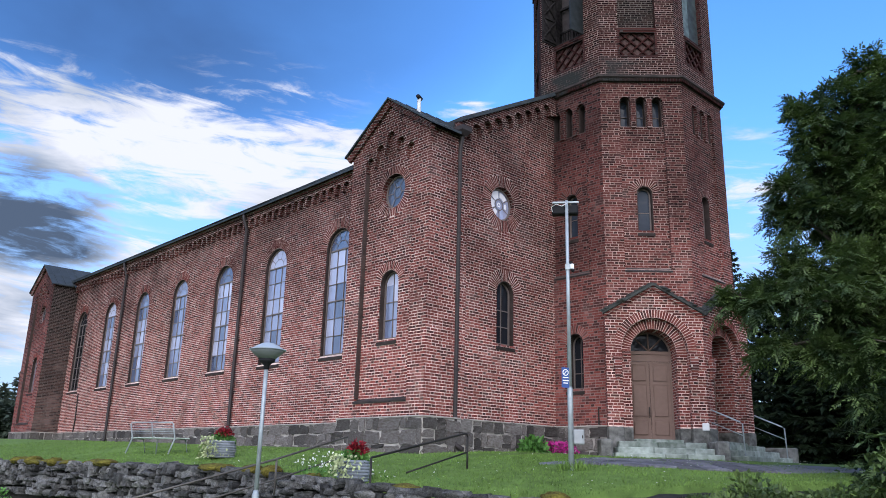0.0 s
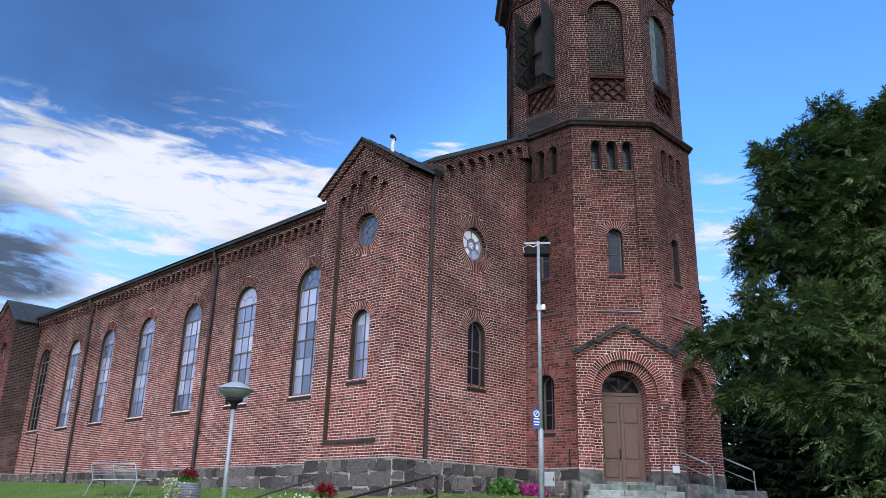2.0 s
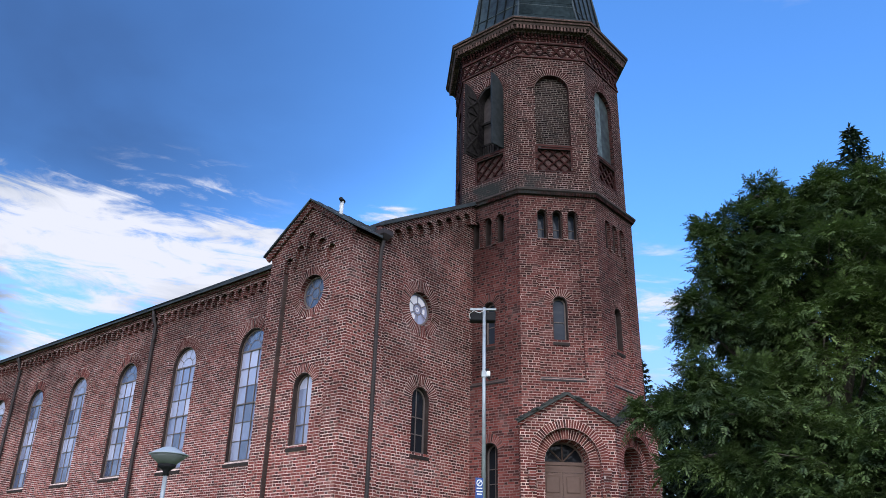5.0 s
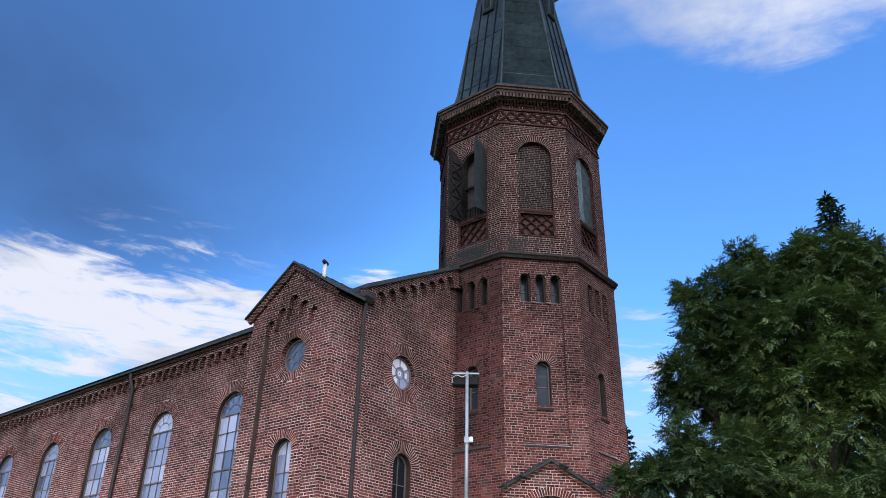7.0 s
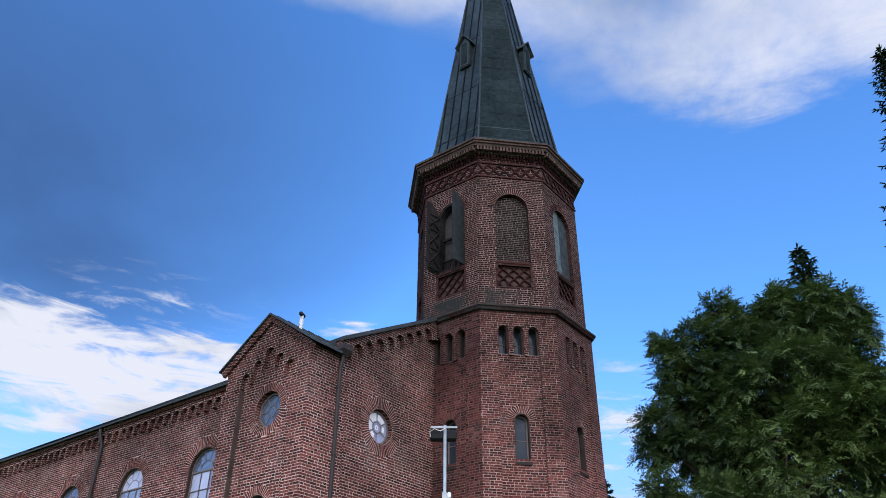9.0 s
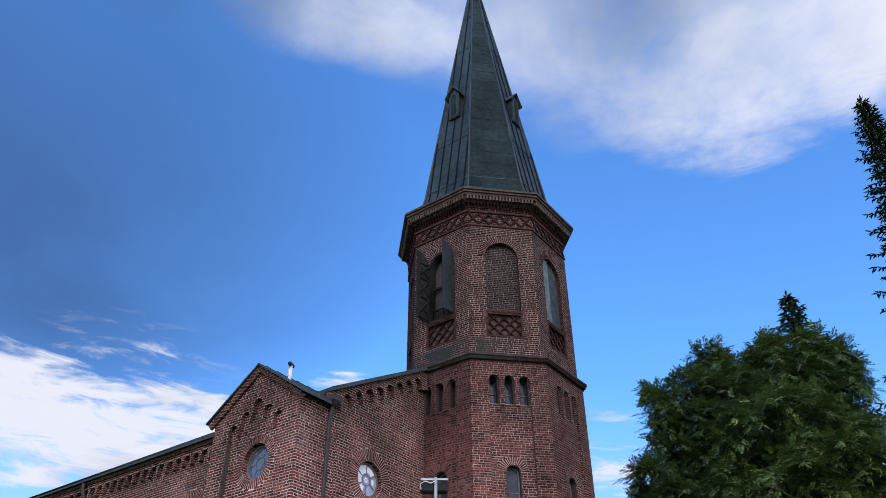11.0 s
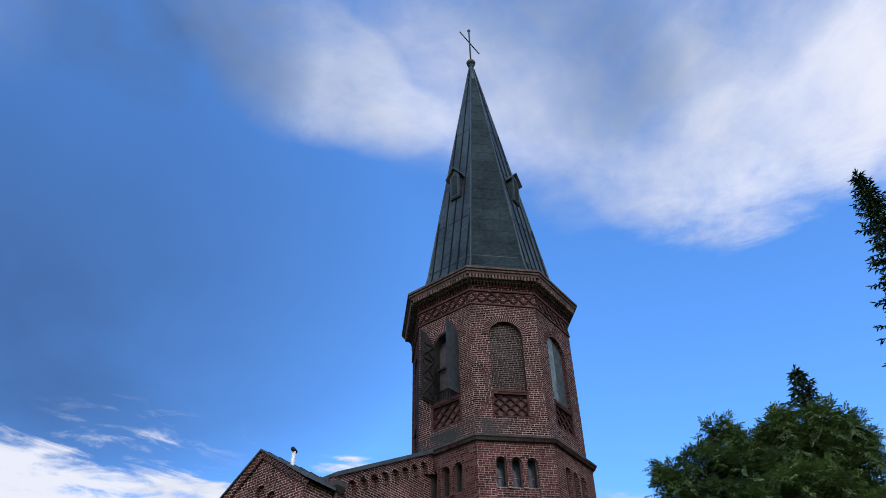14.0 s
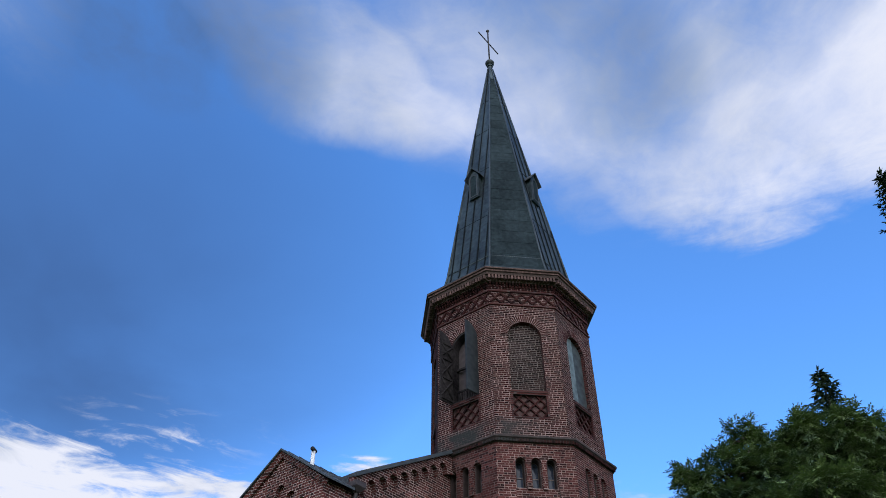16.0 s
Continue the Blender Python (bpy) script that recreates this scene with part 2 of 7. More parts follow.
def brick_material(name, stops, info, shade=1.0):
    """Fired brick: each piece takes its own colour from a ramp; weather and sooty, painted dimming at a larger scale.
    """
    m = bpy.data.materials.new(name)
    m.use_nodes = True
    nt = m.node_tree
    b = nt.nodes["Principled BSDF"]
    b.inputs["Roughness"].default_value, b.inputs["Specular IOR Level"].default_value = 0.9, 0.1
    src = nt.nodes.new("ShaderNodeObjectInfo").outputs["Random"] if info else nt.nodes.new("ShaderNodeNewGeometry").outputs["Random Per Island"]
    ramp = nt.nodes.new("ShaderNodeValToRGB")
    el = ramp.color_ramp.elements
    while len(el) < len(stops):
        el.new(0.5)
    for e, (p, c) in zip(el, stops):
        e.position, e.color = p, (*(shade * x for x in c), 1)
    nt.links.new(src, ramp.inputs["Fac"])
    tc = nt.nodes.new("ShaderNodeTexCoord")
    big = nt.nodes.new("ShaderNodeTexNoise")
    big.inputs["Scale"].default_value, big.inputs["Detail"].default_value = 0.45, 5
    fine = nt.nodes.new("ShaderNodeTexNoise")
    fine.inputs["Scale"].default_value, fine.inputs["Detail"].default_value = 30, 4
    for n in (big, fine):
        nt.links.new(tc.outputs["Object"], n.inputs["Vector"])
    rng = nt.nodes.new("ShaderNodeMapRange")
    rng.inputs["From Min"].default_value, rng.inputs["From Max"].default_value = 0.3, 0.7
    rng.inputs["To Min"].default_value, rng.inputs["To Max"].default_value = 0.72, 1.22
    nt.links.new(big.outputs["Fac"], rng.inputs["Value"])
    rf = nt.nodes.new("ShaderNodeMapRange")
    rf.inputs["To Min"].default_value, rf.inputs["To Max"].default_value = 0.7, 1.3
    nt.links.new(fine.outputs["Fac"], rf.inputs["Value"])
    mul = nt.nodes.new("ShaderNodeMath")
    mul.operation = "MULTIPLY"
    nt.links.new(rng.outputs["Result"], mul.inputs[0])
    nt.links.new(rf.outputs["Result"], mul.inputs[1])
    lime = nt.nodes.new("ShaderNodeTexNoise")
    lime.inputs["Scale"].default_value, lime.inputs["Detail"].default_value = 1.1, 7
    nt.links.new(tc.outputs["Object"], lime.inputs["Vector"])
    rl = nt.nodes.new("ShaderNodeMapRange")
    rl.inputs["From Min"].default_value, rl.inputs["From Max"].default_value, rl.inputs["To Max"].default_value = 0.56, 0.78, 0.3
    nt.links.new(lime.outputs["Fac"], rl.inputs["Value"])
    bloom = nt.nodes.new("ShaderNodeMix")
    bloom.data_type = "RGBA"
    bloom.inputs["B"].default_value = (0.40 * shade, 0.275 * shade, 0.25 * shade, 1)
    nt.links.new(rl.outputs["Result"], bloom.inputs["Factor"])
    nt.links.new(ramp.outputs["Color"], bloom.inputs["A"])
    hv = nt.nodes.new("ShaderNodeHueSaturation")
    nt.links.new(bloom.outputs["Result"], hv.inputs["Color"])
    nt.links.new(mul.outputs[0], hv.inputs["Value"])
    nt.links.new(algae(nt, soot_and_dimming(nt, hv.outputs["Color"])) if shade < 1 else soot_and_dimming(nt, hv.outputs["Color"]), b.inputs["Base Color"])
    bp = nt.nodes.new("ShaderNodeBump")
    bp.inputs["Strength"].default_value, bp.inputs["Distance"].default_value = 0.5, 0.006
    nt.links.new(fine.outputs["Fac"], bp.inputs["Height"])
    nt.links.new(bp.outputs["Normal"], b.inputs["Normal"])
    return m


RED = [(0.0, (0.060, 0.023, 0.022)), (0.18, (0.092, 0.031, 0.028)), (0.30, (0.150, 0.040, 0.035)),
       (0.65, (0.195, 0.051, 0.043)), (0.92, (0.235, 0.069, 0.058)), (1.0, (0.275, 0.110, 0.095))]
BURNT = [(0.0, (0.042, 0.019, 0.019)), (0.36, (0.078, 0.027, 0.025)), (0.5, (0.130, 0.037, 0.032)),
         (0.80, (0.175, 0.048, 0.041)), (0.95, (0.210, 0.066, 0.056)), (1.0, (0.250, 0.105, 0.092))]
M_BRICK = brick_material("red_brick", RED, False)
M_HEADER = brick_material("burnt_header_brick", BURNT, False)
# Darker copies for the belfry; sooty, with the upward dimming painted in as well.
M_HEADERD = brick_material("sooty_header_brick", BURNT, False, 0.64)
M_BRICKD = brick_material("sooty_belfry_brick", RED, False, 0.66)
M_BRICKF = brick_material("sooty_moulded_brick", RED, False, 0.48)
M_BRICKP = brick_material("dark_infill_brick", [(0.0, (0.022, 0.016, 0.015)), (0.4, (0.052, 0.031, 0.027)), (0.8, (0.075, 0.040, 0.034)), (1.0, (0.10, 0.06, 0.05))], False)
M_BRICK1 = brick_material("red_brick_single", RED, True)


def coursed_material(name, shade=1.0):
    """Brick seen too small or too cut up to lay singly: courses with their own colours, by place."""
    m = bpy.data.materials.new(name)
    m.use_nodes = True
    nt = m.node_tree
    b = nt.nodes["Principled BSDF"]
    b.inputs["Roughness"].default_value, b.inputs["Specular IOR Level"].default_value = 0.9, 0.1
    geo = nt.nodes.new("ShaderNodeNewGeometry")
    sp = nt.nodes.new("ShaderNodeSeparateXYZ")
    nt.links.new(geo.outputs["Position"], sp.inputs[0])

    def mt(op, x, y):
        n = nt.nodes.new("ShaderNodeMath")
        n.operation = op
        for k, v in enumerate((x, y)):
            if isinstance(v, (int, float)):
                n.inputs[k].default_value = v
            else:
                nt.links.new(v, n.inputs[k])
        return n.outputs[0]
    row = mt("DIVIDE", sp.outputs["Z"], 0.078)
    across = mt("DIVIDE", mt("ADD", mt("MULTIPLY", sp.outputs["X"], 1.0), mt("MULTIPLY", sp.outputs["Y"], 0.83)), 0.19)
    across = mt("ADD", across, mt("MULTIPLY", mt("FLOOR", row, 0), 0.37))
    cell = nt.nodes.new("ShaderNodeCombineXYZ")
    nt.links.new(mt("FLOOR", row, 0), cell.inputs[0])
    nt.links.new(mt("FLOOR", across, 0), cell.inputs[1])
    wn = nt.nodes.new("ShaderNodeTexWhiteNoise")
    nt.links.new(cell.outputs[0], wn.inputs["Vector"])
    ramp = nt.nodes.new("ShaderNodeValToRGB")
    el = ramp.color_ramp.elements
    while len(el) < len(RED):
        el.new(0.5)
    for x, (p, c) in zip(el, RED):
        x.position, x.color = p, (*(shade * q for q in c), 1)
    nt.links.new(wn.outputs["Value"], ramp.inputs["Fac"])
    joint = mt("MAXIMUM", mt("LESS_THAN", mt("FRACT", row, 0), 0.16), mt("LESS_THAN", mt("FRACT", across, 0), 0.06))
    mx = nt.nodes.new("ShaderNodeMix")
    mx.data_type = "RGBA"
    nt.links.new(joint, mx.inputs["Factor"])
    nt.links.new(ramp.outputs["Color"], mx.inputs["A"])
    mx.inputs["B"].default_value = (*((0.50, 0.41, 0.385) if shade == 1.0 else (0.20, 0.155, 0.148)), 1)
    nt.links.new(soot_and_dimming(nt, mx.outputs["Result"]), b.inputs["Base Color"])
    return m


M_COURSE = coursed_material("coursed_brick")
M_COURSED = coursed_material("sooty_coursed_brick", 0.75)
M_MORTAR = material("lime_mortar", (0.90, 0.70, 0.635), 0.95, second=(0.34, 0.21, 0.185), vary=0.10, scale=13, bump=0.4, bscale=60, soot_dimmed=True)
M_MORTARP = material("weathered_mortar", (0.88, 0.67, 0.60), 0.95, second=(0.36, 0.22, 0.19), vary=0.15, scale=11, bump=0.4, bscale=60, soot_dimmed=True)
M_MORTART = material("dull_mortar", (0.62, 0.445, 0.395), 0.95, second=(0.18, 0.105, 0.092), vary=0.15, scale=13, bump=0.4, bscale=60, soot_dimmed=True)
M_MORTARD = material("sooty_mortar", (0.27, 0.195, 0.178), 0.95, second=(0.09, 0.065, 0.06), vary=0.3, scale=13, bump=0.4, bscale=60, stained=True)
M_STONE = material("plinth_granite", (0.105, 0.098, 0.095), 0.9, second=(0.055, 0.042, 0.036), vary=0.35, scale=7, bump=1.0, bscale=9, objrand=0.6)
M_FOOT = material("blotched_granite", (0.19, 0.185, 0.175), 0.9, second=(0.035, 0.035, 0.032), vary=0.25, scale=6, bump=0.8, bscale=14)
M_INFILL = material("infill_mortar", (0.12, 0.098, 0.090), 0.95, vary=0.3, scale=3)
M_MORTARW = material("weathered_far_mortar", (0.26, 0.18, 0.165), 0.95, second=(0.13, 0.085, 0.078), vary=0.15, scale=3, soot_dimmed=True)
M_STRING = material("sooty_weathering", (0.042, 0.031, 0.029), 0.95, second=(0.014, 0.015, 0.014), vary=0.4, scale=5, bump=0.6, bscale=30)
M_CORNICE = material("sooty_cornice_brick", (0.055, 0.036, 0.032), 0.95, second=(0.030, 0.022, 0.020), vary=0.35, scale=9, bump=0.6, bscale=30)
M_SOLDIER = material("dull_soldier_brick", (0.085, 0.050, 0.043), 0.95, second=(0.040, 0.025, 0.022), vary=0.3, scale=9, island=0.35)
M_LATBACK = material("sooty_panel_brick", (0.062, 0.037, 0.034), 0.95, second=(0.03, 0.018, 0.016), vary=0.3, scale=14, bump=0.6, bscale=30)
M_STONEM = material("plinth_mortar", (0.33, 0.30, 0.275), 0.95, vary=0.3, scale=4, bump=0.5)
M_ZINC = material("dark_sheet_metal", (0.040, 0.047, 0.052), 0.6, 0.2, spec=0.12, vary=0.3, scale=3)
M_SPIRE = material("patinated_copper", (0.036, 0.050, 0.053), 0.45, 0.35, spec=0.12, second=(0.010, 0.0145, 0.017), vary=0.3, scale=5, bump=0.3, bscale=3)
M_HIP = material("hip_cover_sheet", (0.038, 0.049, 0.051), 0.5, 0.3, second=(0.016, 0.021, 0.023), vary=0.3, scale=4)
M_SEAM = material("dark_seam", (0.005, 0.007, 0.008), 0.8, 0.0, spec=0.05)
M_PIPE = material("brown_painted_pipe", (0.030, 0.024, 0.024), 0.6, 0.0, spec=0.25, vary=0.15)
M_FRAME = material("grey_brown_window_paint", (0.125, 0.100, 0.092), 0.6, vary=0.15)
M_CASING = material("dark_brown_lining", (0.042, 0.031, 0.029), 0.85, vary=0.3, scale=6, spec=0.08)
M_DOOR = material("taupe_door_paint", (0.175, 0.115, 0.095), 0.6, vary=0.1, scale=8, bump=0.1)
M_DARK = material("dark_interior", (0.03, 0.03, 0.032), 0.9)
M_SILL = material("brown_sill_sheet", (0.040, 0.032, 0.030), 0.9, 0.0, spec=0.04)
M_GALV = material("galvanised_steel", (0.30, 0.33, 0.35), 0.5, 0.35, vary=0.2, scale=9)
M_BLACK = material("black_plastic", (0.010, 0.010, 0.012), 0.75, spec=0.2)
M_IRON = material("dark_iron", (0.03, 0.028, 0.026), 0.6, 0.5)
M_WOOD = material("weathered_black_wood", (0.026, 0.023, 0.023), 0.9, second=(0.009, 0.008, 0.009), spec=0.04, vary=0.3, scale=10, bump=0.3)
M_STEP = material("mossy_step_granite", (0.26, 0.285, 0.262), 0.85, second=(0.10, 0.125, 0.10), vary=0.25, scale=7, bump=0.5, bscale=25, objrand=0.25)
M_ROCK = material("grey_field_stone", (0.098, 0.096, 0.094), 0.9, second=(0.014, 0.013, 0.013), vary=0.5, scale=16, bump=1.0, bscale=14, objrand=0.75)
M_ROCKF = material("grey_rubble_stone", (0.098, 0.096, 0.094), 0.9, second=(0.014, 0.013, 0.013), vary=0.5, scale=16, bump=1.0, bscale=14, island=0.6)
M_MOSS = material("yellow_green_moss", (0.135, 0.120, 0.022), 1.0, second=(0.04, 0.026, 0.010), vary=0.3, scale=12, bump=1.0, bscale=50)
M_GRASS = material("lawn", (0.098, 0.160, 0.036), 0.95, vary=0.3, scale=3.5, bump=0.8, bscale=60)
M_BLADE = material("grass_blades", (0.102, 0.172, 0.036), 0.8, vary=0.3, scale=2, island=0.4)
M_PATH = material("blue_grey_gravel", (0.14, 0.145, 0.165), 0.95, vary=0.25, scale=20, bump=0.6, bscale=120)
M_LEAF = material("dark_green_leaf", (0.088, 0.128, 0.034), 0.55, second=(0.013, 0.030, 0.017), vary=0.35, scale=2.2, island=0.38, spec=0.3)
M_NEEDLE = material("spruce_needle", (0.017, 0.032, 0.014), 0.8, vary=0.4, scale=1.2, island=0.4)
M_NEEDLEF = material("grey_green_needle", (0.060, 0.080, 0.058), 0.8, vary=0.3, scale=1.2, island=0.25)
M_BARK = material("grey_bark", (0.07, 0.06, 0.05), 0.95, vary=0.4, scale=8, bump=0.8, bscale=20)
M_WHITE = material("white_enamel", (0.70, 0.70, 0.70), 0.4, vary=0.05)


def let_light_through(m, share, colour):
    """Thin leaves pass part of the light."""
    nt = m.node_tree
    b = nt.nodes["Principled BSDF"]
    o = nt.nodes["Material Output"]
    tr = nt.nodes.new("ShaderNodeBsdfTranslucent")
    tr.inputs["Color"].default_value = (*colour, 1)
    mx = nt.nodes.new("ShaderNodeMixShader")
    mx.inputs[0].default_value = share
    nt.links.new(b.outputs[0], mx.inputs[1])
    nt.links.new(tr.outputs[0], mx.inputs[2])
    nt.links.new(mx.outputs[0], o.inputs["Surface"])


let_light_through(M_LEAF, 0.15, (0.09, 0.15, 0.03))


def glass_material(name, base, ior, wave=0.12, uneven=False):
    m = bpy.data.materials.new(name)
    m.use_nodes = True
    b = m.node_tree.nodes["Principled BSDF"]
    b.inputs["Base Color"].default_value = (*base, 1)
    b.inputs["Roughness"].default_value, b.inputs["IOR"].default_value = 0.03, ior
    nt = m.node_tree
    if uneven:
        # each pane's tone varies: curtains and uneven reflections put into the colour
        ramp = nt.nodes.new("ShaderNodeValToRGB")
        el = ramp.color_ramp.elements
        el.new(0.35)
        for x, (p, k) in zip(el, ((0.0, (0.25, 0.3, 0.38)), (0.35, (0.75, 0.82, 0.95)), (1.0, (1.9, 1.8, 1.7)))):
            x.position, x.color = p, (*(q * c for q, c in zip(k, base)), 1)
        nt.links.new(nt.nodes.new("ShaderNodeObjectInfo").outputs["Random"], ramp.inputs["Fac"])
        nt.links.new(ramp.outputs["Color"], b.inputs["Base Color"])
    geo = nt.nodes.new("ShaderNodeNewGeometry")
    nz = nt.nodes.new("ShaderNodeTexNoise")
    nz.inputs["Scale"].default_value, nz.inputs["Detail"].default_value = 2.2, 3
    nt.links.new(geo.outputs["Position"], nz.inputs["Vector"])
    bp = nt.nodes.new("ShaderNodeBump")
    bp.inputs["Strength"].default_value, bp.inputs["Distance"].default_value = 0.8, wave
    nt.links.new(nz.outputs["Fac"], bp.inputs["Height"])
    nt.links.new(bp.outputs["Normal"], b.inputs["Normal"])
    return m


M_GLASS = glass_material("window_glass", (0.23, 0.24, 0.32), 2.3, 0.03, True)
M_GLASST = glass_material("tower_window_glass", (0.030, 0.037, 0.052), 1.2, 0.03)
M_GLASSB = glass_material("blue_grey_window_glass", (0.060, 0.075, 0.11), 1.7, 0.03)
M_GLASSD = glass_material("dark_window_glass", (0.014, 0.015, 0.019), 1.24, 0.04)

# ---- building helpers ----
PLACED = {}


def mesh_of(name, verts, faces, mat, smooth=False):
    me = bpy.data.meshes.new(name)
    me.from_pydata([tuple(v) for v in verts], [], [tuple(f) for f in faces])
    me.materials.append(mat)
    if smooth:
        me.polygons.foreach_set("use_smooth", [True] * len(me.polygons))
    me.update()
    return me


def thing(name, at, label, category, group="", kind=""):
    ob = new(name)
    ob.location = at
    PLACED[ob] = Matrix.Translation(at)
    return tagged(ob, label, category, group, kind)


def solo(name, data, label, category, m=None, group="", kind=""):
    ob = new(name, data)
    ob.matrix_basis = m or Matrix()
    PLACED[ob] = m or Matrix()
    return tagged(ob, label, category, group, kind)


def part(name, data, parent, label="", m=None, kind=""):
    """A mesh as one object under a thing or a part; m is its pose in the world."""
    ob = new(name, data)
    ob.parent = parent
    ob.matrix_parent_inverse = PLACED[parent].inverted()
    ob.matrix_basis = m or Matrix()
    PLACED[ob] = m or Matrix()
    return tagged(ob, label, kind=kind)


class Face:
    """A wall plane: u runs to the right seen from outside, v up, w outwards."""

    def __init__(self, origin, angle):
        a = radians(angle)
        self.n = Vector((math.cos(a), math.sin(a), 0))
        self.u = Vector((-math.sin(a), math.cos(a), 0))
        self.o = Vector(origin)
        self.m = Matrix(((self.u.x, 0, self.n.x, self.o.x), (self.u.y, 0, self.n.y, self.o.y), (0, 1, 0, self.o.z), (0, 0, 0, 1)))

    def out(self, w):
        return Face(self.o + self.n * w, math.degrees(math.atan2(self.n.y, self.n.x)))


def arch(u, v0, width, vs, n=10, r=None):
    """An upright opening with a round head: sill v0, springing vs."""
    h = width / 2
    r = r or h
    pts = [(u - h, v0), (u + h, v0)]
    for i in range(n + 1):
        a = math.pi * i / n
        pts.append((u + h * math.cos(a), vs + r * math.sin(a)))
    return pts


def circle(u, v, r, n=28):
    return [(u + r * math.cos(2 * math.pi * i / n), v + r * math.sin(2 * math.pi * i / n)) for i in range(n)]


def box_poly(u0, u1, v0, v1):
    return [(u0, v0), (u1, v0), (u1, v1), (u0, v1)]


def slab(region, thick, w=0.0):
    """Verts and faces of a flat body: the first polygon less the others, from w back by thick."""
    from mathutils.geometry import tessellate_polygon
    polys = [[Vector((p[0], p[1], 0)) for p in poly] for poly in region]
    flat = [p for poly in polys for p in poly]
    tris = tessellate_polygon(polys)
    n = len(flat)
    verts = [(p.x, p.y, w) for p in flat] + [(p.x, p.y, w - thick) for p in flat]
    faces = []
    for a, b, c in tris:
        if (flat[b] - flat[a]).cross(flat[c] - flat[a]).z < 0:
            b, c = c, b
        faces += [(a, b, c), (a + n, c + n, b + n)]
    k = 0
    for poly in polys:
        m = len(poly)
        area = sum(poly[i].x * poly[(i + 1) % m].y - poly[(i + 1) % m].x * poly[i].y for i in range(m))
        outer = k == 0
        for i in range(m):
            a, b = k + i, k + (i + 1) % m
            if (area > 0) == outer:
                faces.append((a, a + n, b + n, b))
            else:
                faces.append((b, b + n, a + n, a))
        k += m
    return verts, faces


class Bricks:
    """Gathers bricks on one wall and joins them into one mesh."""

    def __init__(self):
        self.hexes = []
        self.loose = []
        self.burnt = []

    def add(self, face, pts, w0, w1, header=False):
        self.burnt.append(header)
        o, u, n = face.o, face.u, face.n
        for w in (w0, w1):
            for a, b in pts:
                self.hexes.append((o.x + u.x * a + n.x * w, o.y + u.y * a + n.y * w, o.z + b))

    def lay(self, face, region, v0=None, v1=None, w=0.005, single=None, course=0.078):
        lo = min(p[1] for p in region[0])
        hi = max(p[1] for p in region[0])
        k0, k1 = int(math.floor((lo + face.o.z) / course)), int(math.ceil((hi + face.o.z) / course))
        for k in range(k0, k1):
            b0, b1 = k * course + 0.009 - face.o.z, (k + 1) * course - 0.010 - face.o.z
            if b0 < lo - 0.02 or b1 > hi + 0.02:
                continue
            vm = (b0 + b1) / 2
            xs = []
            for poly in region:
                for i in range(len(poly)):
                    (xa, ya), (xb, yb) = poly[i], poly[(i + 1) % len(poly)]
                    if (ya <= vm) != (yb <= vm):
                        xs.append(xa + (vm - ya) / (yb - ya) * (xb - xa))
            xs.sort()
            for a, b in zip(xs[::2], xs[1::2]):
                self.row(face, a, b, b0, b1, k, w, single)

    def row(self, face, a, b, b0, b1, k, w, single):
        period = 0.369
        x = math.floor((a - 1) / period) * period + (0.0 if k % 2 else 0.18) + (0.05 if k % 3 == 0 else 0)
        while x < b:
            for length in (0.247, 0.122):
                c, d = max(a, x), min(b, x + length)
                x += length
                if d - c > 0.022:
                    j = random.random
                    u0, u1 = c + (0.006 + 0.004 * j()) * (c > a), d - (0.007 + 0.004 * j()) * (d < b)
                    e = 0.004 * (j() - 0.5)
                    if single and single[0] <= u0 and u1 <= single[1] and single[2] <= b0 and b1 <= single[3]:
                        self.loose.append((u0, u1, b0 + e, b1 + e, w + 0.004 * (j() - 0.5)))
                        continue
                    self.add(face, ((u0, b0 + e), (u1, b0 + e), (u1, b1 + e), (u0, b1 + e)), -0.01, w + 0.004 * (j() - 0.5), length < 0.2)

    def ring(self, face, u, v, r0, r1, a0=0, a1=180, w=0.006, step=0.085):
        n = max(3, int(radians(a1 - a0) * r1 / step))
        for i in range(n):
            s, e = radians(a0 + (a1 - a0) * i / n), radians(a0 + (a1 - a0) * (i + 1) / n)
            s += 0.016 / r0
            pts = ((u + r0 * math.cos(s), v + r0 * math.sin(s)), (u + r1 * math.cos(s), v + r1 * math.sin(s)),
                   (u + r1 * math.cos(e), v + r1 * math.sin(e)), (u + r0 * math.cos(e), v + r0 * math.sin(e)))
            self.add(face, pts, -0.01, w + 0.005 * (random.random() - 0.5))

    def mesh(self, name, mat=None):
        n = len(self.hexes) // 8
        q = np.array([(4, 5, 6, 7), (0, 1, 5, 4), (1, 2, 6, 5), (2, 3, 7, 6), (3, 0, 4, 7)])
        f = (q[None] + 8 * np.arange(n)[:, None, None]).reshape(-1, 4)
        me = mesh_of(name, self.hexes, f.tolist(), mat or M_BRICK)
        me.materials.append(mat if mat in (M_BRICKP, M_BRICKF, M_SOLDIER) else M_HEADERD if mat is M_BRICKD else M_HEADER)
        me.polygons.foreach_set("material_index", np.repeat(np.array(self.burnt, np.int32), 5))
        return me


BRICK_MESH = mesh_of("brick", [(x, y, z) for z in (-1.0, 1.0) for x, y in ((-0.5, -0.5), (0.5, -0.5), (0.5, 0.5), (-0.5, 0.5))],
                     [(4, 5, 6, 7), (0, 1, 5, 4), (1, 2, 6, 5), (2, 3, 7, 6), (3, 0, 4, 7)], M_BRICK1)


def snap(z):
    """The nearest bed joint."""
    return round(z / 0.078) * 0.078


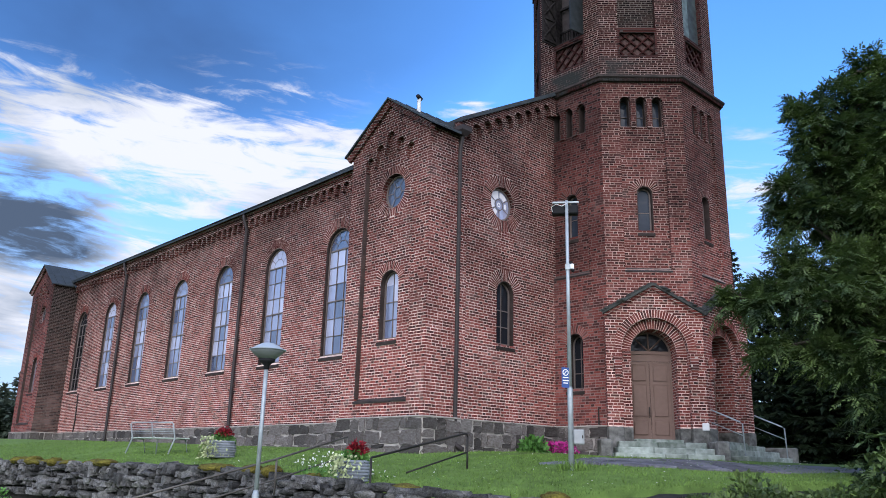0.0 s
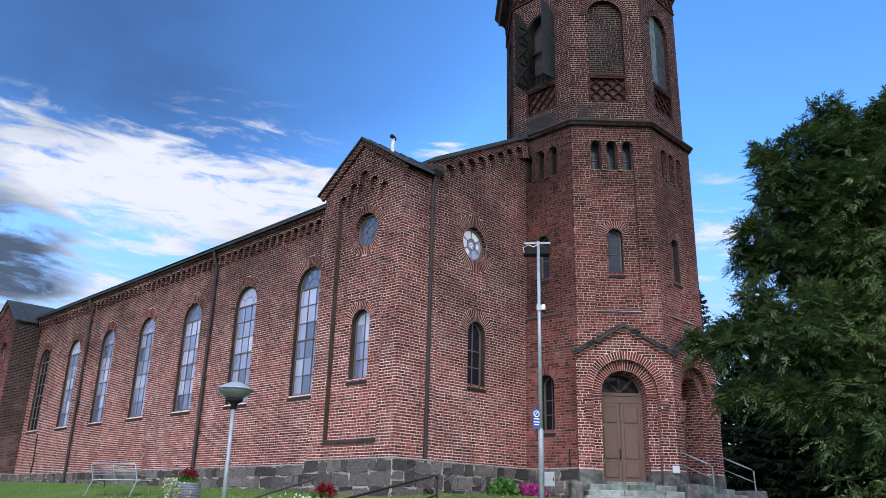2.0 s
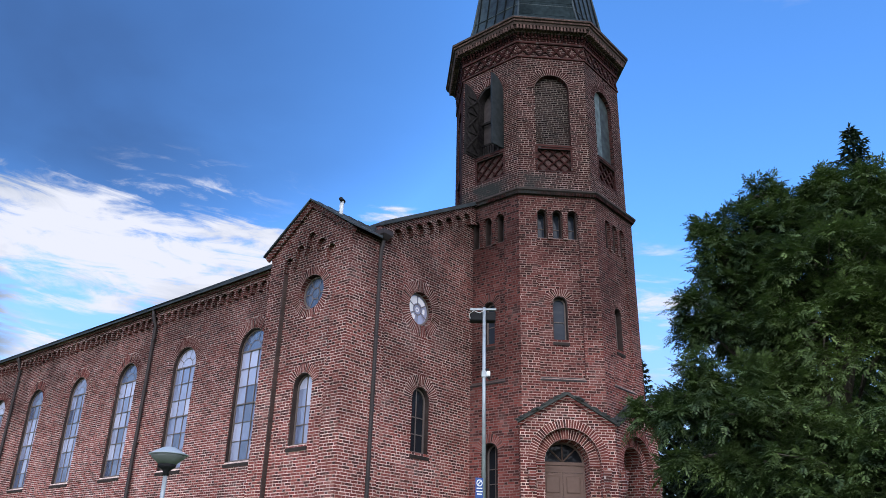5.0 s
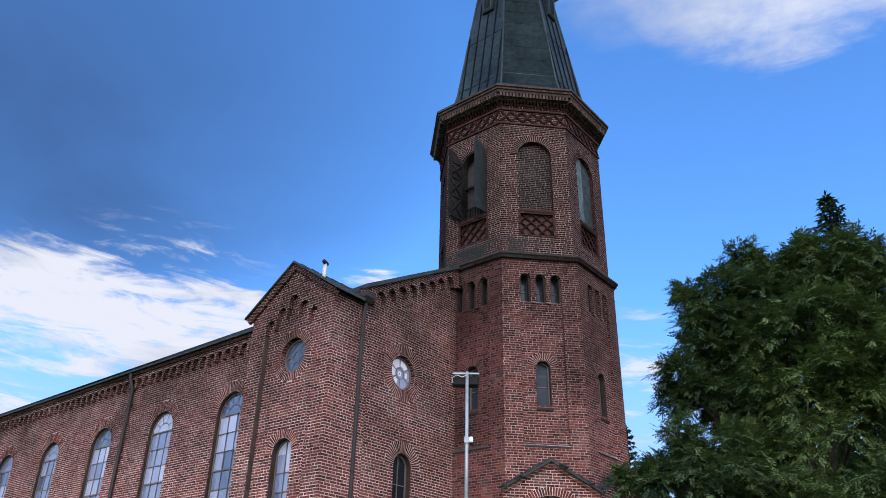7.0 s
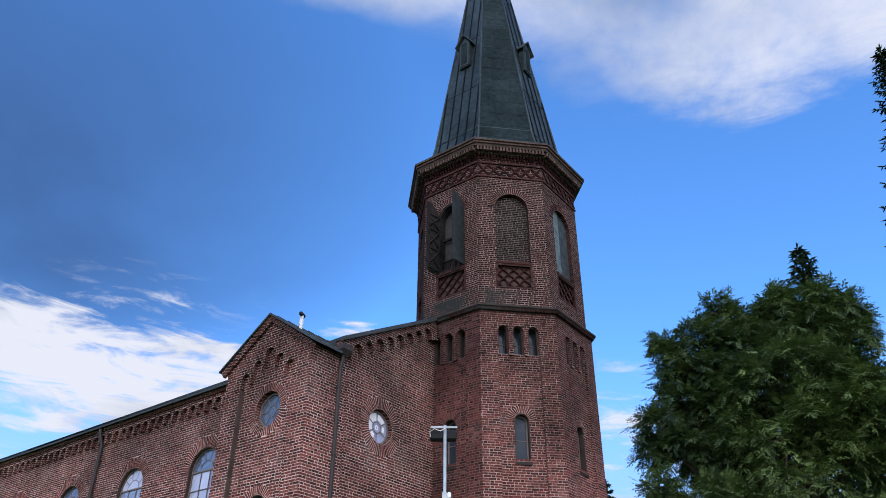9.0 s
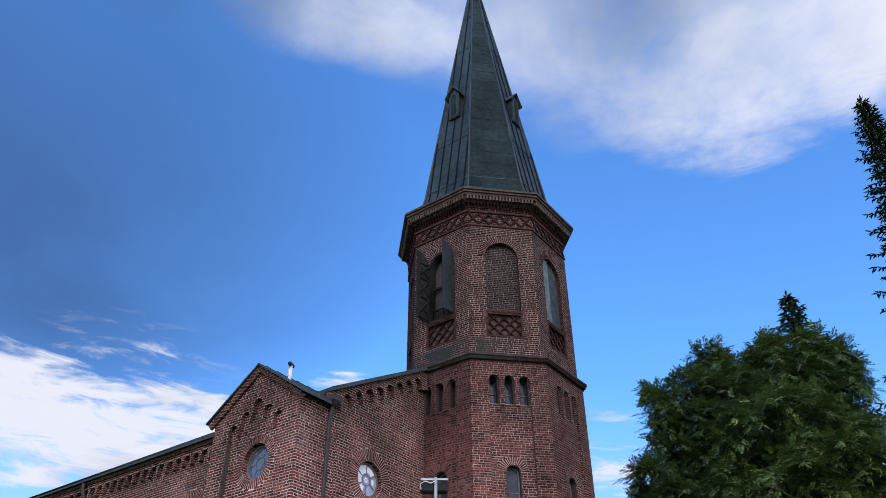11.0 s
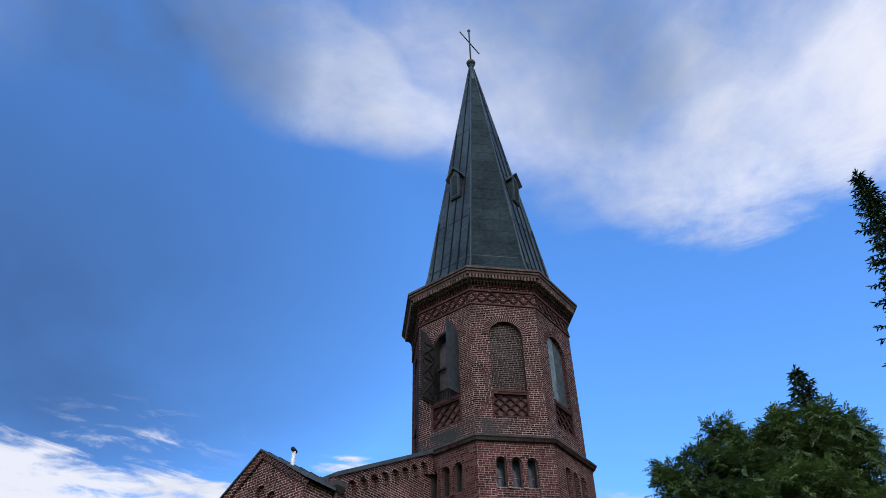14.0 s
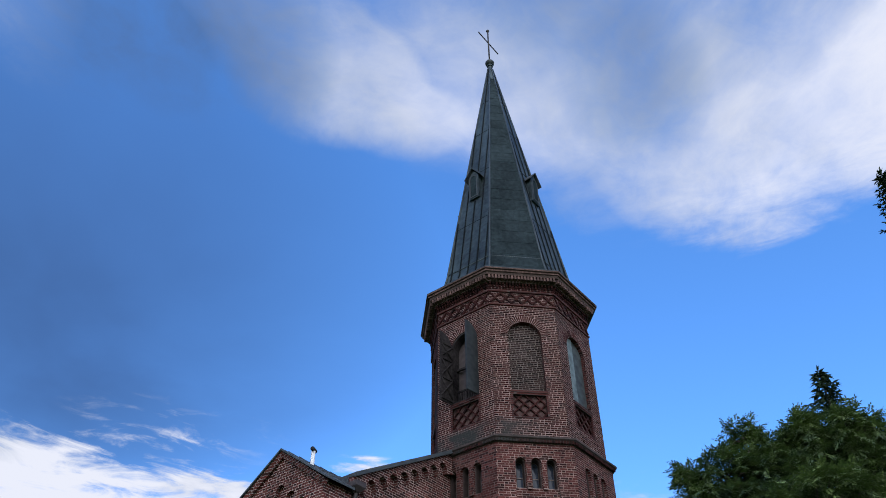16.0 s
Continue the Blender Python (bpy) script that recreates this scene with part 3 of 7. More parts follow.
def wall_part(name, face, region, thick, parent, label="", cuts=(), rings=(), brick=True, base=None, sooty=False, singles=None, mortar=None, plain_ends=False, dark_brick=False):
    """A mortar-coloured wall with real openings and its laid bricks. cuts: shapes kept free of coursed bricks;
    rings: (u, v, r0, r1, a0, a1) rows of bricks on end round openings."""
    v, f = slab(region, thick)
    me = mesh_of(name, v, f, mortar or (M_MORTARD if sooty else M_MORTAR))
    me.materials.append(M_COURSED if sooty else M_COURSE)
    for p in me.polygons:
        p.material_index = 1 if len(p.vertices) == 4 and not plain_ends else 0
    wall = part(name, me, parent, label, face.m)
    if brick:
        bk = Bricks()
        bk.lay(face, [base or region[0], *(cuts or region[1:])], single=singles)
        for r in rings:
            bk.ring(face, *r)
        part("brickwork", bk.mesh("brickwork", M_BRICKP if dark_brick else M_BRICKD if sooty else M_BRICK), wall, kind="stuff")
        for u0, u1, b0, b1, w in bk.loose:
            part("brick", BRICK_MESH, wall, m=face.m @ Matrix.Translation(((u0 + u1) / 2, (b0 + b1) / 2, 0)) @ Matrix.Diagonal((u1 - u0, b1 - b0, w, 1)))
    return wall


def boxes_mesh(name, boxes, mat, bevel=0.0):
    """Several boxes (x0, x1, y0, y1, z0, z1) joined in one mesh."""
    verts, faces = [], []
    for x0, x1, y0, y1, z0, z1 in boxes:
        k = len(verts)
        verts += [(x, y, z) for z in (z0, z1) for x, y in ((x0, y0), (x1, y0), (x1, y1), (x0, y1))]
        faces += [(k, k + 3, k + 2, k + 1), (k + 4, k + 5, k + 6, k + 7), (k, k + 1, k + 5, k + 4), (k + 1, k + 2, k + 6, k + 5), (k + 2, k + 3, k + 7, k + 6), (k + 3, k, k + 4, k + 7)]
    if bevel:
        bm = bmesh.new()
        vs = [bm.verts.new(v) for v in verts]
        for f in faces:
            bm.faces.new([vs[i] for i in f])
        bmesh.ops.bevel(bm, geom=bm.edges[:], offset=bevel, segments=1, affect="EDGES")
        me = bpy.data.meshes.new(name)
        bm.to_mesh(me)
        bm.free()
        me.materials.append(mat)
        return me
    return mesh_of(name, verts, faces, mat)


def tube(name, pts, r, mat, sides=8, radii=None):
    """A pipe through the points."""
    verts, faces = [], []
    pts = [Vector(p) for p in pts]
    for i, p in enumerate(pts):
        d = (pts[min(i + 1, len(pts) - 1)] - pts[max(i - 1, 0)]).normalized()
        a = d.orthogonal().normalized() if abs(d.z) > 0.9 else d.cross(Vector((0, 0, 1))).normalized()
        if abs(d.z) > 0.9:
            a = Vector((1, 0, 0)) - d * d.x
            a.normalize()
        b = d.cross(a)
        rr = radii[i] if radii else r
        for k in range(sides):
            t = 2 * math.pi * k / sides
            verts.append(p + (a * math.cos(t) + b * math.sin(t)) * rr)
    for i in range(len(pts) - 1):
        for k in range(sides):
            j = (k + 1) % sides
            faces.append((i * sides + k, i * sides + j, (i + 1) * sides + j, (i + 1) * sides + k))
    faces.append(tuple(range(sides))[::-1])
    faces.append(tuple((len(pts) - 1) * sides + k for k in range(sides)))
    return mesh_of(name, verts, faces, mat, True)


def turned(name, rings, mat, sides=8, phase=0.0, centre=(0, 0), smooth=False):
    """A body of revolution or prism: rings of (radius, z)."""
    verts, faces = [], []
    for r, z in rings:
        for k in range(sides):
            t = phase + 2 * math.pi * k / sides
            verts.append((centre[0] + r * math.cos(t), centre[1] + r * math.sin(t), z))
    for i in range(len(rings) - 1):
        for k in range(sides):
            j = (k + 1) % sides
            faces.append((i * sides + k, i * sides + j, (i + 1) * sides + j, (i + 1) * sides + k))
    faces.append(tuple(range(sides))[::-1])
    faces.append(tuple((len(rings) - 1) * sides + k for k in range(sides)))
    return mesh_of(name, verts, faces, mat, smooth)

# ---- ground ----
# retaining wall: heading, distance, height of its top
WALL_PTS = [(-6.0, 60.0, 1.6), (1.0, 42.0, 1.5), (5.2, 31.0, 1.40), (7.2, 25.0, 1.42), (8.45, 18.1, 1.42), (8.75, 14.6, 1.40), (8.9, 12.1, 1.25),
            (9.46, 9.63, 1.14), (10.24, 8.0, 1.10), (12.0, 6.7, 1.37), (13.8, 5.86, 1.41), (17.0, 4.4, 1.48), (24.0, 2.0, 1.5), (40.0, -2.0, 1.5)]


def wall_at(x, y):
    """Distance to the retaining wall's line (positive on the church's side) and the height of its top there."""
    best = None
    for (xa, ya, za), (xb, yb, zb) in zip(WALL_PTS, WALL_PTS[1:]):
        dx, dy = xb - xa, yb - ya
        t = max(0, min(1, ((x - xa) * dx + (y - ya) * dy) / (dx * dx + dy * dy)))
        px, py = xa + t * dx, ya + t * dy
        d = math.hypot(x - px, y - py)
        if best is None or d < best[0]:
            side = dx * (y - ya) - dy * (x - xa)
            best = (d, 1 if side > 0 else -1, za + t * (zb - za))
    return best[0] * best[1], best[2]


def lawn_z(x, y):
    """Height of the ground: a lawn that rises to the church above the retaining wall, lower in front of it."""
    d, top = wall_at(x, y)
    if d < 0.55:
        return 0.02 * noise.noise((x * 0.3, y * 0.3, 0))
    plinth = 2.0 + 0.012 * max(0, y - 15) if y > 13 else 1.93
    t = min(1.0, (d - 0.1) / 6.4)
    return top - 0.08 + (plinth - top + 0.08) * (t * (1.6 - 0.6 * t)) + 0.03 * noise.noise((x * 0.5, y * 0.5, 3))


def ground_mesh():
    xs = np.unique(np.concatenate([np.arange(-20, 60, 0.4), np.linspace(-900, -20, 12), np.linspace(60, 900, 12)]))
    ys = np.unique(np.concatenate([np.arange(-12, 70, 0.4), np.linspace(-900, -12, 12), np.linspace(70, 900, 12)]))
    verts = [(x, y, lawn_z(x, y) if abs(x) < 100 and abs(y) < 100 else 0.0) for y in ys for x in xs]
    n = len(xs)
    faces = [(j * n + i, j * n + i + 1, (j + 1) * n + i + 1, (j + 1) * n + i) for j in range(len(ys) - 1) for i in range(n - 1)]
    return mesh_of("ground", verts, faces, M_GRASS, True)


solo("ground", ground_mesh(), "mown green lawn rising to the church", "ground", kind="structure")

# ---- church: the large forms ----
TX, TY = 21.96, 14.25
church = thing("church", (TX, 30.0, 2.0), "red brick church with an octagonal spired tower on grey stone footing", "church")
F_SIDE = Face((13.44, 14.81, 0), 180)
F_END = Face((13.44, 14.81, 0), -90)
F_NAVE = Face((14.74, 14.91, 0), 180)
F_FRONT = Face((13.44, 14.91, 0), -90)
ZP = 2.80


def window(face, u, v0, w, vs, depth=0.14, rows=5, cols=2, glass=None, head="fan", sill=True, frame_w=0.07, lift=0.0):
    """A round-headed window: frame with glazing bars, panes of their own, and a sheet-metal sill."""
    glass = glass or M_GLASS
    f = face.out(-depth)
    h = w / 2
    v, fc = slab([arch(u, v0, w, vs, 14), arch(u, v0 + frame_w, w - 2 * frame_w, vs, 14)], 0.07)

    def bar(x0, x1, y0, y1, d=0.0):
        k = len(v)
        v.extend([(x, y, z) for z in (-0.05, -0.012 + d) for x, y in ((x0, y0), (x1, y0), (x1, y1), (x0, y1))])
        fc.extend([(k + 4, k + 5, k + 6, k + 7), (k, k + 1, k + 5, k + 4), (k + 1, k + 2, k + 6, k + 5), (k + 2, k + 3, k + 7, k + 6), (k + 3, k, k + 4, k + 7)])
    b = 0.012
    gw = w - 2 * frame_w
    x0 = u - gw / 2
    top = vs if head == "fan" else vs + h * 0.5
    for i in range(1, cols):
        x = x0 + gw * i / cols
        bar(x - b, x + b, v0 + frame_w, vs + (0 if head == "fan" else math.sqrt(max(0, (gw / 2) ** 2 - (x - u) ** 2))))
    for j in range(1, rows + (1 if head == "fan" else 0)):
        y = v0 + frame_w + (vs - v0 - frame_w) * j / rows
        big = head == "fan" and (j == rows or j == rows // 2)
        bar(x0, x0 + gw, y - b * (1.9 if big else 1), y + b * (1.9 if big else 1), 0.012 if big else 0)
    if head == "fan":
        r2 = gw / 2 * 0.5
        for i in range(10):
            a0, a1 = math.pi * i / 10, math.pi * (i + 1) / 10
            k = len(v)
            v.extend([(u + (r2 + s) * math.cos(a), vs + (r2 + s) * math.sin(a), -0.012) for a in (a0, a1) for s in (-b, b)])
            fc.append((k, k + 1, k + 3, k + 2))
        for a in ((45, 90, 135) if cols < 3 else (36, 72, 108, 144)):
            a = radians(a)
            c, s = math.cos(a), math.sin(a)
            k = len(v)
            r1 = gw / 2
            v.extend([(u + r2 * c - b * s, vs + r2 * s + b * c, -0.012), (u + r2 * c + b * s, vs + r2 * s - b * c, -0.012),
                      (u + r1 * c + b * s, vs + r1 * s - b * c, -0.012), (u + r1 * c - b * s, vs + r1 * s + b * c, -0.012)])
            fc.append((k, k + 1, k + 2, k + 3))
    win = part("window", mesh_of("window_frame", v, fc, M_FRAME), church, "", f.m)
    # Deeper windows get a dark brown lining over their reveals.
    if depth >= 0.12:
        part("casing", mesh_of("casing", *slab([arch(u, v0, w - 0.004, vs, 14), arch(u, v0 + 0.01, w - 0.056, vs, 14)], depth - 0.03, -0.025), M_CASING), win, "dark brown reveal lining", m=face.m)
    ph = (vs - v0 - frame_w) / rows
    pane = bpy.data.meshes.get("pane_%g_%g_%s" % (gw / cols, ph, glass.name)) or mesh_of(
        "pane_%g_%g_%s" % (gw / cols, ph, glass.name), *slab([box_poly(-gw / cols / 2, gw / cols / 2, -ph / 2, ph / 2)], 0.006), glass)
    for i in range(cols):
        for j in range(rows):
            tilt = pose(x0 + gw * (i + 0.5) / cols, v0 + frame_w + ph * (j + 0.5), -0.035, random.uniform(-1.2, 1.2), random.uniform(-1.2, 1.2))
            part("pane", pane, win, m=f.m @ tilt)
    half = [(u + gw / 2 * math.cos(math.pi * i / 16), vs + gw / 2 * math.sin(math.pi * i / 16)) for i in range(17)]
    part("pane", mesh_of("pane_head", *slab([half], 0.006, -0.032), glass), win, m=f.m)
    if sill:
        k = h + 0.02
        vv = [(u - k, v0 - 0.16, 0.03), (u + k, v0 - 0.16, 0.03), (u + k, v0 - 0.07, 0.04), (u - k, v0 - 0.07, 0.04),
              (u - k, v0 - 0.14, -depth), (u + k, v0 - 0.14, -depth), (u + k, v0 + 0.02, -depth), (u - k, v0 + 0.02, -depth)]
        part("sill", mesh_of("sill", vv, [(0, 1, 2, 3), (3, 2, 6, 7), (0, 4, 5, 1), (1, 5, 6, 2), (0, 3, 7, 4)], M_SILL), win, m=face.m)
    return win


def oculus(face, u, v, r, depth=0.12, spokes=6, glass=None, turn=0):
    f = face.out(-depth)
    vv, fc = slab([circle(u, v, r), circle(u, v, r - 0.05)], 0.06)

    def flat(pts):
        k = len(vv)
        vv.extend([(x, y, -0.01) for x, y in pts])
        fc.append(tuple(range(k, k + len(pts))))
    for i in range(spokes):
        a = radians(turn + 360 * i / spokes)
        c, s, b = math.cos(a), math.sin(a), 0.013
        flat([(u + r * 0.33 * c + b * s, v + r * 0.33 * s - b * c), (u + (r - 0.03) * c + b * s, v + (r - 0.03) * s - b * c),
              (u + (r - 0.03) * c - b * s, v + (r - 0.03) * s + b * c), (u + r * 0.33 * c - b * s, v + r * 0.33 * s + b * c)])
    for i in range(20):
        a0, a1 = 2 * math.pi * i / 20, 2 * math.pi * (i + 1) / 20
        flat([(u + r * q * math.cos(a), v + r * q * math.sin(a)) for a, q in ((a0, 0.30), (a0, 0.36), (a1, 0.36), (a1, 0.30))])
    win = part("round_window", mesh_of("round_window", vv, fc, M_FRAME), church, "", f.m)
    part("pane", mesh_of("round_pane", *slab([circle(u, v, r - 0.04)], 0.006, -0.03), glass or M_GLASS), win, m=f.m)
    return win


def ring_cut(u, v0, w, vs, ring=0.25):
    """The shape left free of courses round an arched opening: jambs at the opening, head out to the ring."""
    h = w / 2
    pts = [(u - h, v0), (u + h, v0), (u + h, vs)]
    pts += [(u + (h + ring) * math.cos(math.pi * i / 14), vs + (h + ring) * math.sin(math.pi * i / 14)) for i in range(15)]
    pts.append((u - h, vs))
    return pts


def scallop(line, half, lower, upper):
    """Lower edge of a band on round arches: from right to left; line gives (centre, top of arch, foot of the pier)."""
    pts = []
    for c, top, foot in line:
        s = top - half
        pts += [(c + half, foot)]
        pts += [(c + half * math.cos(math.pi * i / 8), s + half * math.sin(math.pi * i / 8)) for i in range(9)]
        pts += [(c - half, foot)]
    return pts


# near and far pavilion on the long side
def pavilion(y0, near):
    mo = M_MORTARP if near else M_MORTARW
    fs = Face((13.44, y0, 0), 180)
    W = 3.52
    cu = -W / 2
    outline = [(-W, ZP), (-0.004, ZP), (-0.004, 10.74), (cu, 11.94), (-W, 10.74)]
    arches = [(cu + k * 0.46, 11.06 - abs(k) * 0.30, 10.02 if abs(k) == 2 else 10.66 - abs(k) * 0.30) for k in (2, 1, 0, -1, -2)]
    pl, pr = cu - 1.10, cu + 1.10
    panel = [(pl, 3.26), (pr, 3.26)] + [(pr, 10.02)] + scallop([(c, t, f) for c, t, f in arches], 0.178, 0, 0)[1:-1] + [(pl, 10.02)]
    wall_part("pavilion_wall", fs, [outline, panel], 0.13, church, mortar=mo)
    inner = [(pl - 0.1, 3.16), (pr + 0.1, 3.16), (pr + 0.1, 11.0), (cu + 0.3, 11.3), (cu - 0.3, 11.3), (pl - 0.1, 11.0)]
    wz = (cu + 0.06, 4.92, 0.80, snap(6.44))
    fi = fs.out(-0.13)
    cu += 0.06
    wall_part("panel_wall", fi, [inner, arch(*wz, 14), circle(cu, 9.22, 0.52)], 0.4, church, mortar=mo,
              cuts=[ring_cut(*wz), circle(cu, 9.22, 0.77)], rings=[(cu, snap(6.44), 0.405, 0.65), (cu, 9.22, 0.525, 0.76, 0, 360)])
    window(fi, *wz, depth=0.16, rows=3, cols=2, head="plain")
    oculus(fi, cu, 9.22, 0.50, depth=0.16, glass=M_GLASSB)
    part("panel_sill", mesh_of("panel_sill", [(pl, 3.33, -0.126), (pr, 3.33, -0.126), (pr, 3.25, 0.035), (pl, 3.25, 0.035), (pl, 3.20, 0.035), (pr, 3.20, 0.035), (pr, 3.20, -0.126), (pl, 3.20, -0.126)],
                               [(0, 3, 2, 1), (3, 4, 5, 2), (4, 7, 6, 5), (0, 7, 4, 3), (1, 2, 5, 6)], M_STRING), church, m=fs.m)
    # Dark strip along the left edge: the reveal's shade, built as a part.
    part("panel_edge", boxes_mesh("panel_edge", [(pl + 0.003, pl + 0.04, 3.34, 9.98, -0.126, 0.004)], M_CORNICE), church, m=fs.m)
    fe = Face((13.44, y0, 0), -90)
    # The far end wall is laid in darker brick and mortar than its neighbours.
    wall_part("pavilion_side_wall", fe, [[(0.004, ZP), (1.45, ZP), (1.45, 10.74), (0.004, 10.74)]], 0.3, church, plain_ends=True, mortar=None if near else M_INFILL, dark_brick=not near, base=[(0, ZP), (1.45, ZP), (1.45, 10.74), (0, 10.74)], singles=(0.0, 1.12, 2.8, 6.2) if near else None)
    fb = Face((13.44, y0 + W, 0), 90)
    wall_part("pavilion_side_wall", fb, [[(-1.45, ZP), (-0.15, ZP), (-0.15, 10.74), (-1.45, 10.74)]], 0.3, church, brick=False)
    # gabled sheet-metal roof with a moulded verge
    ym, x0, x1 = y0 + W / 2, 13.25, 16.6
    for s in (-1, 1):
        ye = ym + s * (W / 2 + 0.22)
        ze, zr = 10.74 - 0.15 + 0.14, 12.10
        xe = 14.40
        vv = [(x0, ym, zr), (x1, ym, zr), (xe, ye, ze), (x0, ye, ze), (x0, ym, zr - 0.055), (x1, ym, zr - 0.055), (xe, ye, ze - 0.055), (x0, ye, ze - 0.055)]
        part("pavilion_roof", mesh_of("pavilion_roof", vv, [(0, 1, 2, 3), (4, 7, 6, 5), (0, 3, 7, 4), (3, 2, 6, 7), (1, 5, 6, 2)], M_ZINC), church)
        for x in (13.55, 13.97, 14.39, 14.81, 15.23, 15.65, 16.07):
            t = 1.0 if x <= xe else (x1 - x) / (x1 - xe)
            part("roof_seam", tube("roof_seam", [(x, ym, zr + 0.005), (x, ym + (ye - ym) * t, zr + (ze - zr) * t + 0.005)], 0.016, M_ZINC, 4), church)
        vv = [(13.30, ym, zr - 0.06), (13.436, ym, zr - 0.06), (13.436, ye - s * 0.05, ze - 0.07), (13.30, ye - s * 0.05, ze - 0.07),
              (13.36, ym, zr - 0.26), (13.436, ym, zr - 0.26), (13.436, ye - s * 0.12, ze - 0.2), (13.36, ye - s * 0.12, ze - 0.2)]
        part("verge_moulding", mesh_of("verge_moulding", vv, [(0, 3, 7, 4), (4, 7, 6, 5), (3, 2, 6, 7), (0, 1, 2, 3)], M_COURSE), church)


pavilion(14.81, True)
pavilion(45.15, False)

# long wall of the nave
WIN_Y = [20.64 + 3.86 * k for k in range(7)]
N0, N1 = -30.25, -3.3
holes = [(-(y - 14.91), 4.95, 1.42, snap(8.50)) for y in WIN_Y]
wall_part("nave_wall", F_NAVE, [box_poly(N0, N1, ZP, 11.0)] + [arch(*h, 14) for h in holes], 0.5, church,
          cuts=[ring_cut(*h, 0.36) for h in holes], rings=[(h[0], h[3], 0.715, 1.06) for h in holes])
for h in holes:
    # Last window takes dark glass: its missing sky reflection is set by colour.
    window(F_NAVE, *h, depth=0.12, rows=6, cols=3, glass=M_GLASSD if h is holes[-1] else None)
cs = np.arange(N0 + 0.3, N1 - 0.2, 0.432)
edge = scallop([(c, 10.74, 10.40) for c in cs[::-1]], 0.165, 0, 0)
outline = [(N0, 10.40)] + edge[::-1] + [(N1, 10.40), (N1, 10.98), (N0, 10.98)]
wall_part("arch_band", F_NAVE.out(0.15), [outline], 0.15, church)
part("eaves_cornice", boxes_mesh("eaves_cornice", [(N0, N1, 10.86, 10.93, 0.15, 0.21), (N0, N1, 10.93, 11.0, 0.15, 0.26)], M_COURSE), church, m=F_NAVE.m)
part("eaves_gutter", boxes_mesh("eaves_gutter", [(N0, N1, 11.0, 11.10, -0.3, 0.36)], M_ZINC, 0.015), church, m=F_NAVE.m)

# front gable wall beside the tower, with arches stepping up under the verge
RK = 0.545


def rake(x):
    return 11.22 + RK * (x - 14.38)


oc, fw = (16.50 - 13.44, 9.20), (16.63 - 13.44, 4.97, 0.76, snap(6.51))
front = [(0.95, ZP), (5.9, ZP), (5.9, rake(19.34) - 0.12), (0.95, rake(14.39) - 0.12)]
wall_part("front_wall", F_FRONT, [front, circle(*oc, 0.52), arch(*fw, 14)], 0.5, church,
          cuts=[circle(*oc, 0.88), ring_cut(*fw, 0.36)], rings=[(*oc, 0.525, 0.87, 0, 360), (fw[0], fw[3], 0.385, 0.73)])
window(F_FRONT, *fw, depth=0.16, rows=3, cols=2, glass=M_GLASSD, head="plain")
rose = oculus(F_FRONT, *oc, 0.50, depth=0.14, turn=30)
M_MILK = material("white_stained_glass", (0.66, 0.63, 0.65), 0.25, vary=0.05)
fo = F_FRONT.out(-0.14)
for a0, a1, r0, r1 in ((95, 145, 0.20, 0.43), (155, 205, 0.20, 0.44), (218, 250, 0.22, 0.36), (35, 85, 0.24, 0.40), (-16, 16, 0.24, 0.33), (0, 350, 0.04, 0.08)):
    ps = [(oc[0] + r * math.cos(radians(a)), oc[1] + r * math.sin(radians(a))) for r, aa in ((r0, np.linspace(a0, a1, 7)), (r1, np.linspace(a1, a0, 7))) for a in aa]
    part("white_pane", mesh_of("white_pane", *slab([ps], 0.006, -0.018), M_MILK), rose, m=fo.m)
steps_up = [(1.30 + 0.462 * k, rake(14.74 + 0.462 * k) - 0.36) for k in range(9)]
edge = scallop([(c, t, t - 0.33) for c, t in steps_up[::-1]], 0.178, 0, 0)
outline = [(1.0, steps_up[0][1] - 0.33)] + edge[::-1] + [(5.6, steps_up[-1][1] - 0.2), (5.6, rake(19.04) - 0.1), (1.0, rake(14.44) - 0.1)]
wall_part("arch_band", F_FRONT.out(0.17), [outline], 0.17, church)
g = [(1.0, rake(14.44) - 0.13), (5.9, rake(19.34) - 0.13), (5.9, rake(19.34)), (1.0, rake(14.44))]
part("verge_coping", mesh_of("verge_coping", *slab([g], 0.6, 0.28), M_ZINC), church, m=F_FRONT.m)
rest = [(5.9, ZP), (16.2, ZP), (16.2, 11.1), (8.52, 15.2), (5.9, rake(19.34) - 0.12)]
part("gable_wall", mesh_of("gable_wall", *slab([rest], 0.5), M_MORTAR), church, m=F_FRONT.m)

# nave roof, far and back walls
RX = 14.38
vv = [(RX, 14.9, 11.1), (TX, 14.9, 15.25), (2 * TX - RX, 14.9, 11.1), (RX, 49.0, 11.1), (TX, 49.0, 15.25), (2 * TX - RX, 49.0, 11.1)]
vv += [(x, y, z - 0.15) for x, y, z in vv]
part("nave_roof", mesh_of("nave_roof", vv, [(0, 3, 4, 1), (1, 4, 5, 2), (6, 7, 10, 9), (7, 8, 11, 10), (0, 6, 9, 3), (2, 5, 11, 8), (0, 1, 7, 6), (1, 2, 8, 7), (3, 9, 10, 4), (4, 10, 11, 5)], M_ZINC), church)
part("back_wall", boxes_mesh("back_wall", [(14.8, 29.1, 48.2, 48.7, 1.5, 11.1)], M_MORTAR), church)
part("far_side_wall", boxes_mesh("far_side_wall", [(28.7, 29.2, 15.4, 48.2, 1.5, 11.0)], M_MORTAR), church)
# Added floor and backing, coloured dark for the unlit room behind the windows.
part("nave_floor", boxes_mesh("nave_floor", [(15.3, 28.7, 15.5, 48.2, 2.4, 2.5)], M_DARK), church)
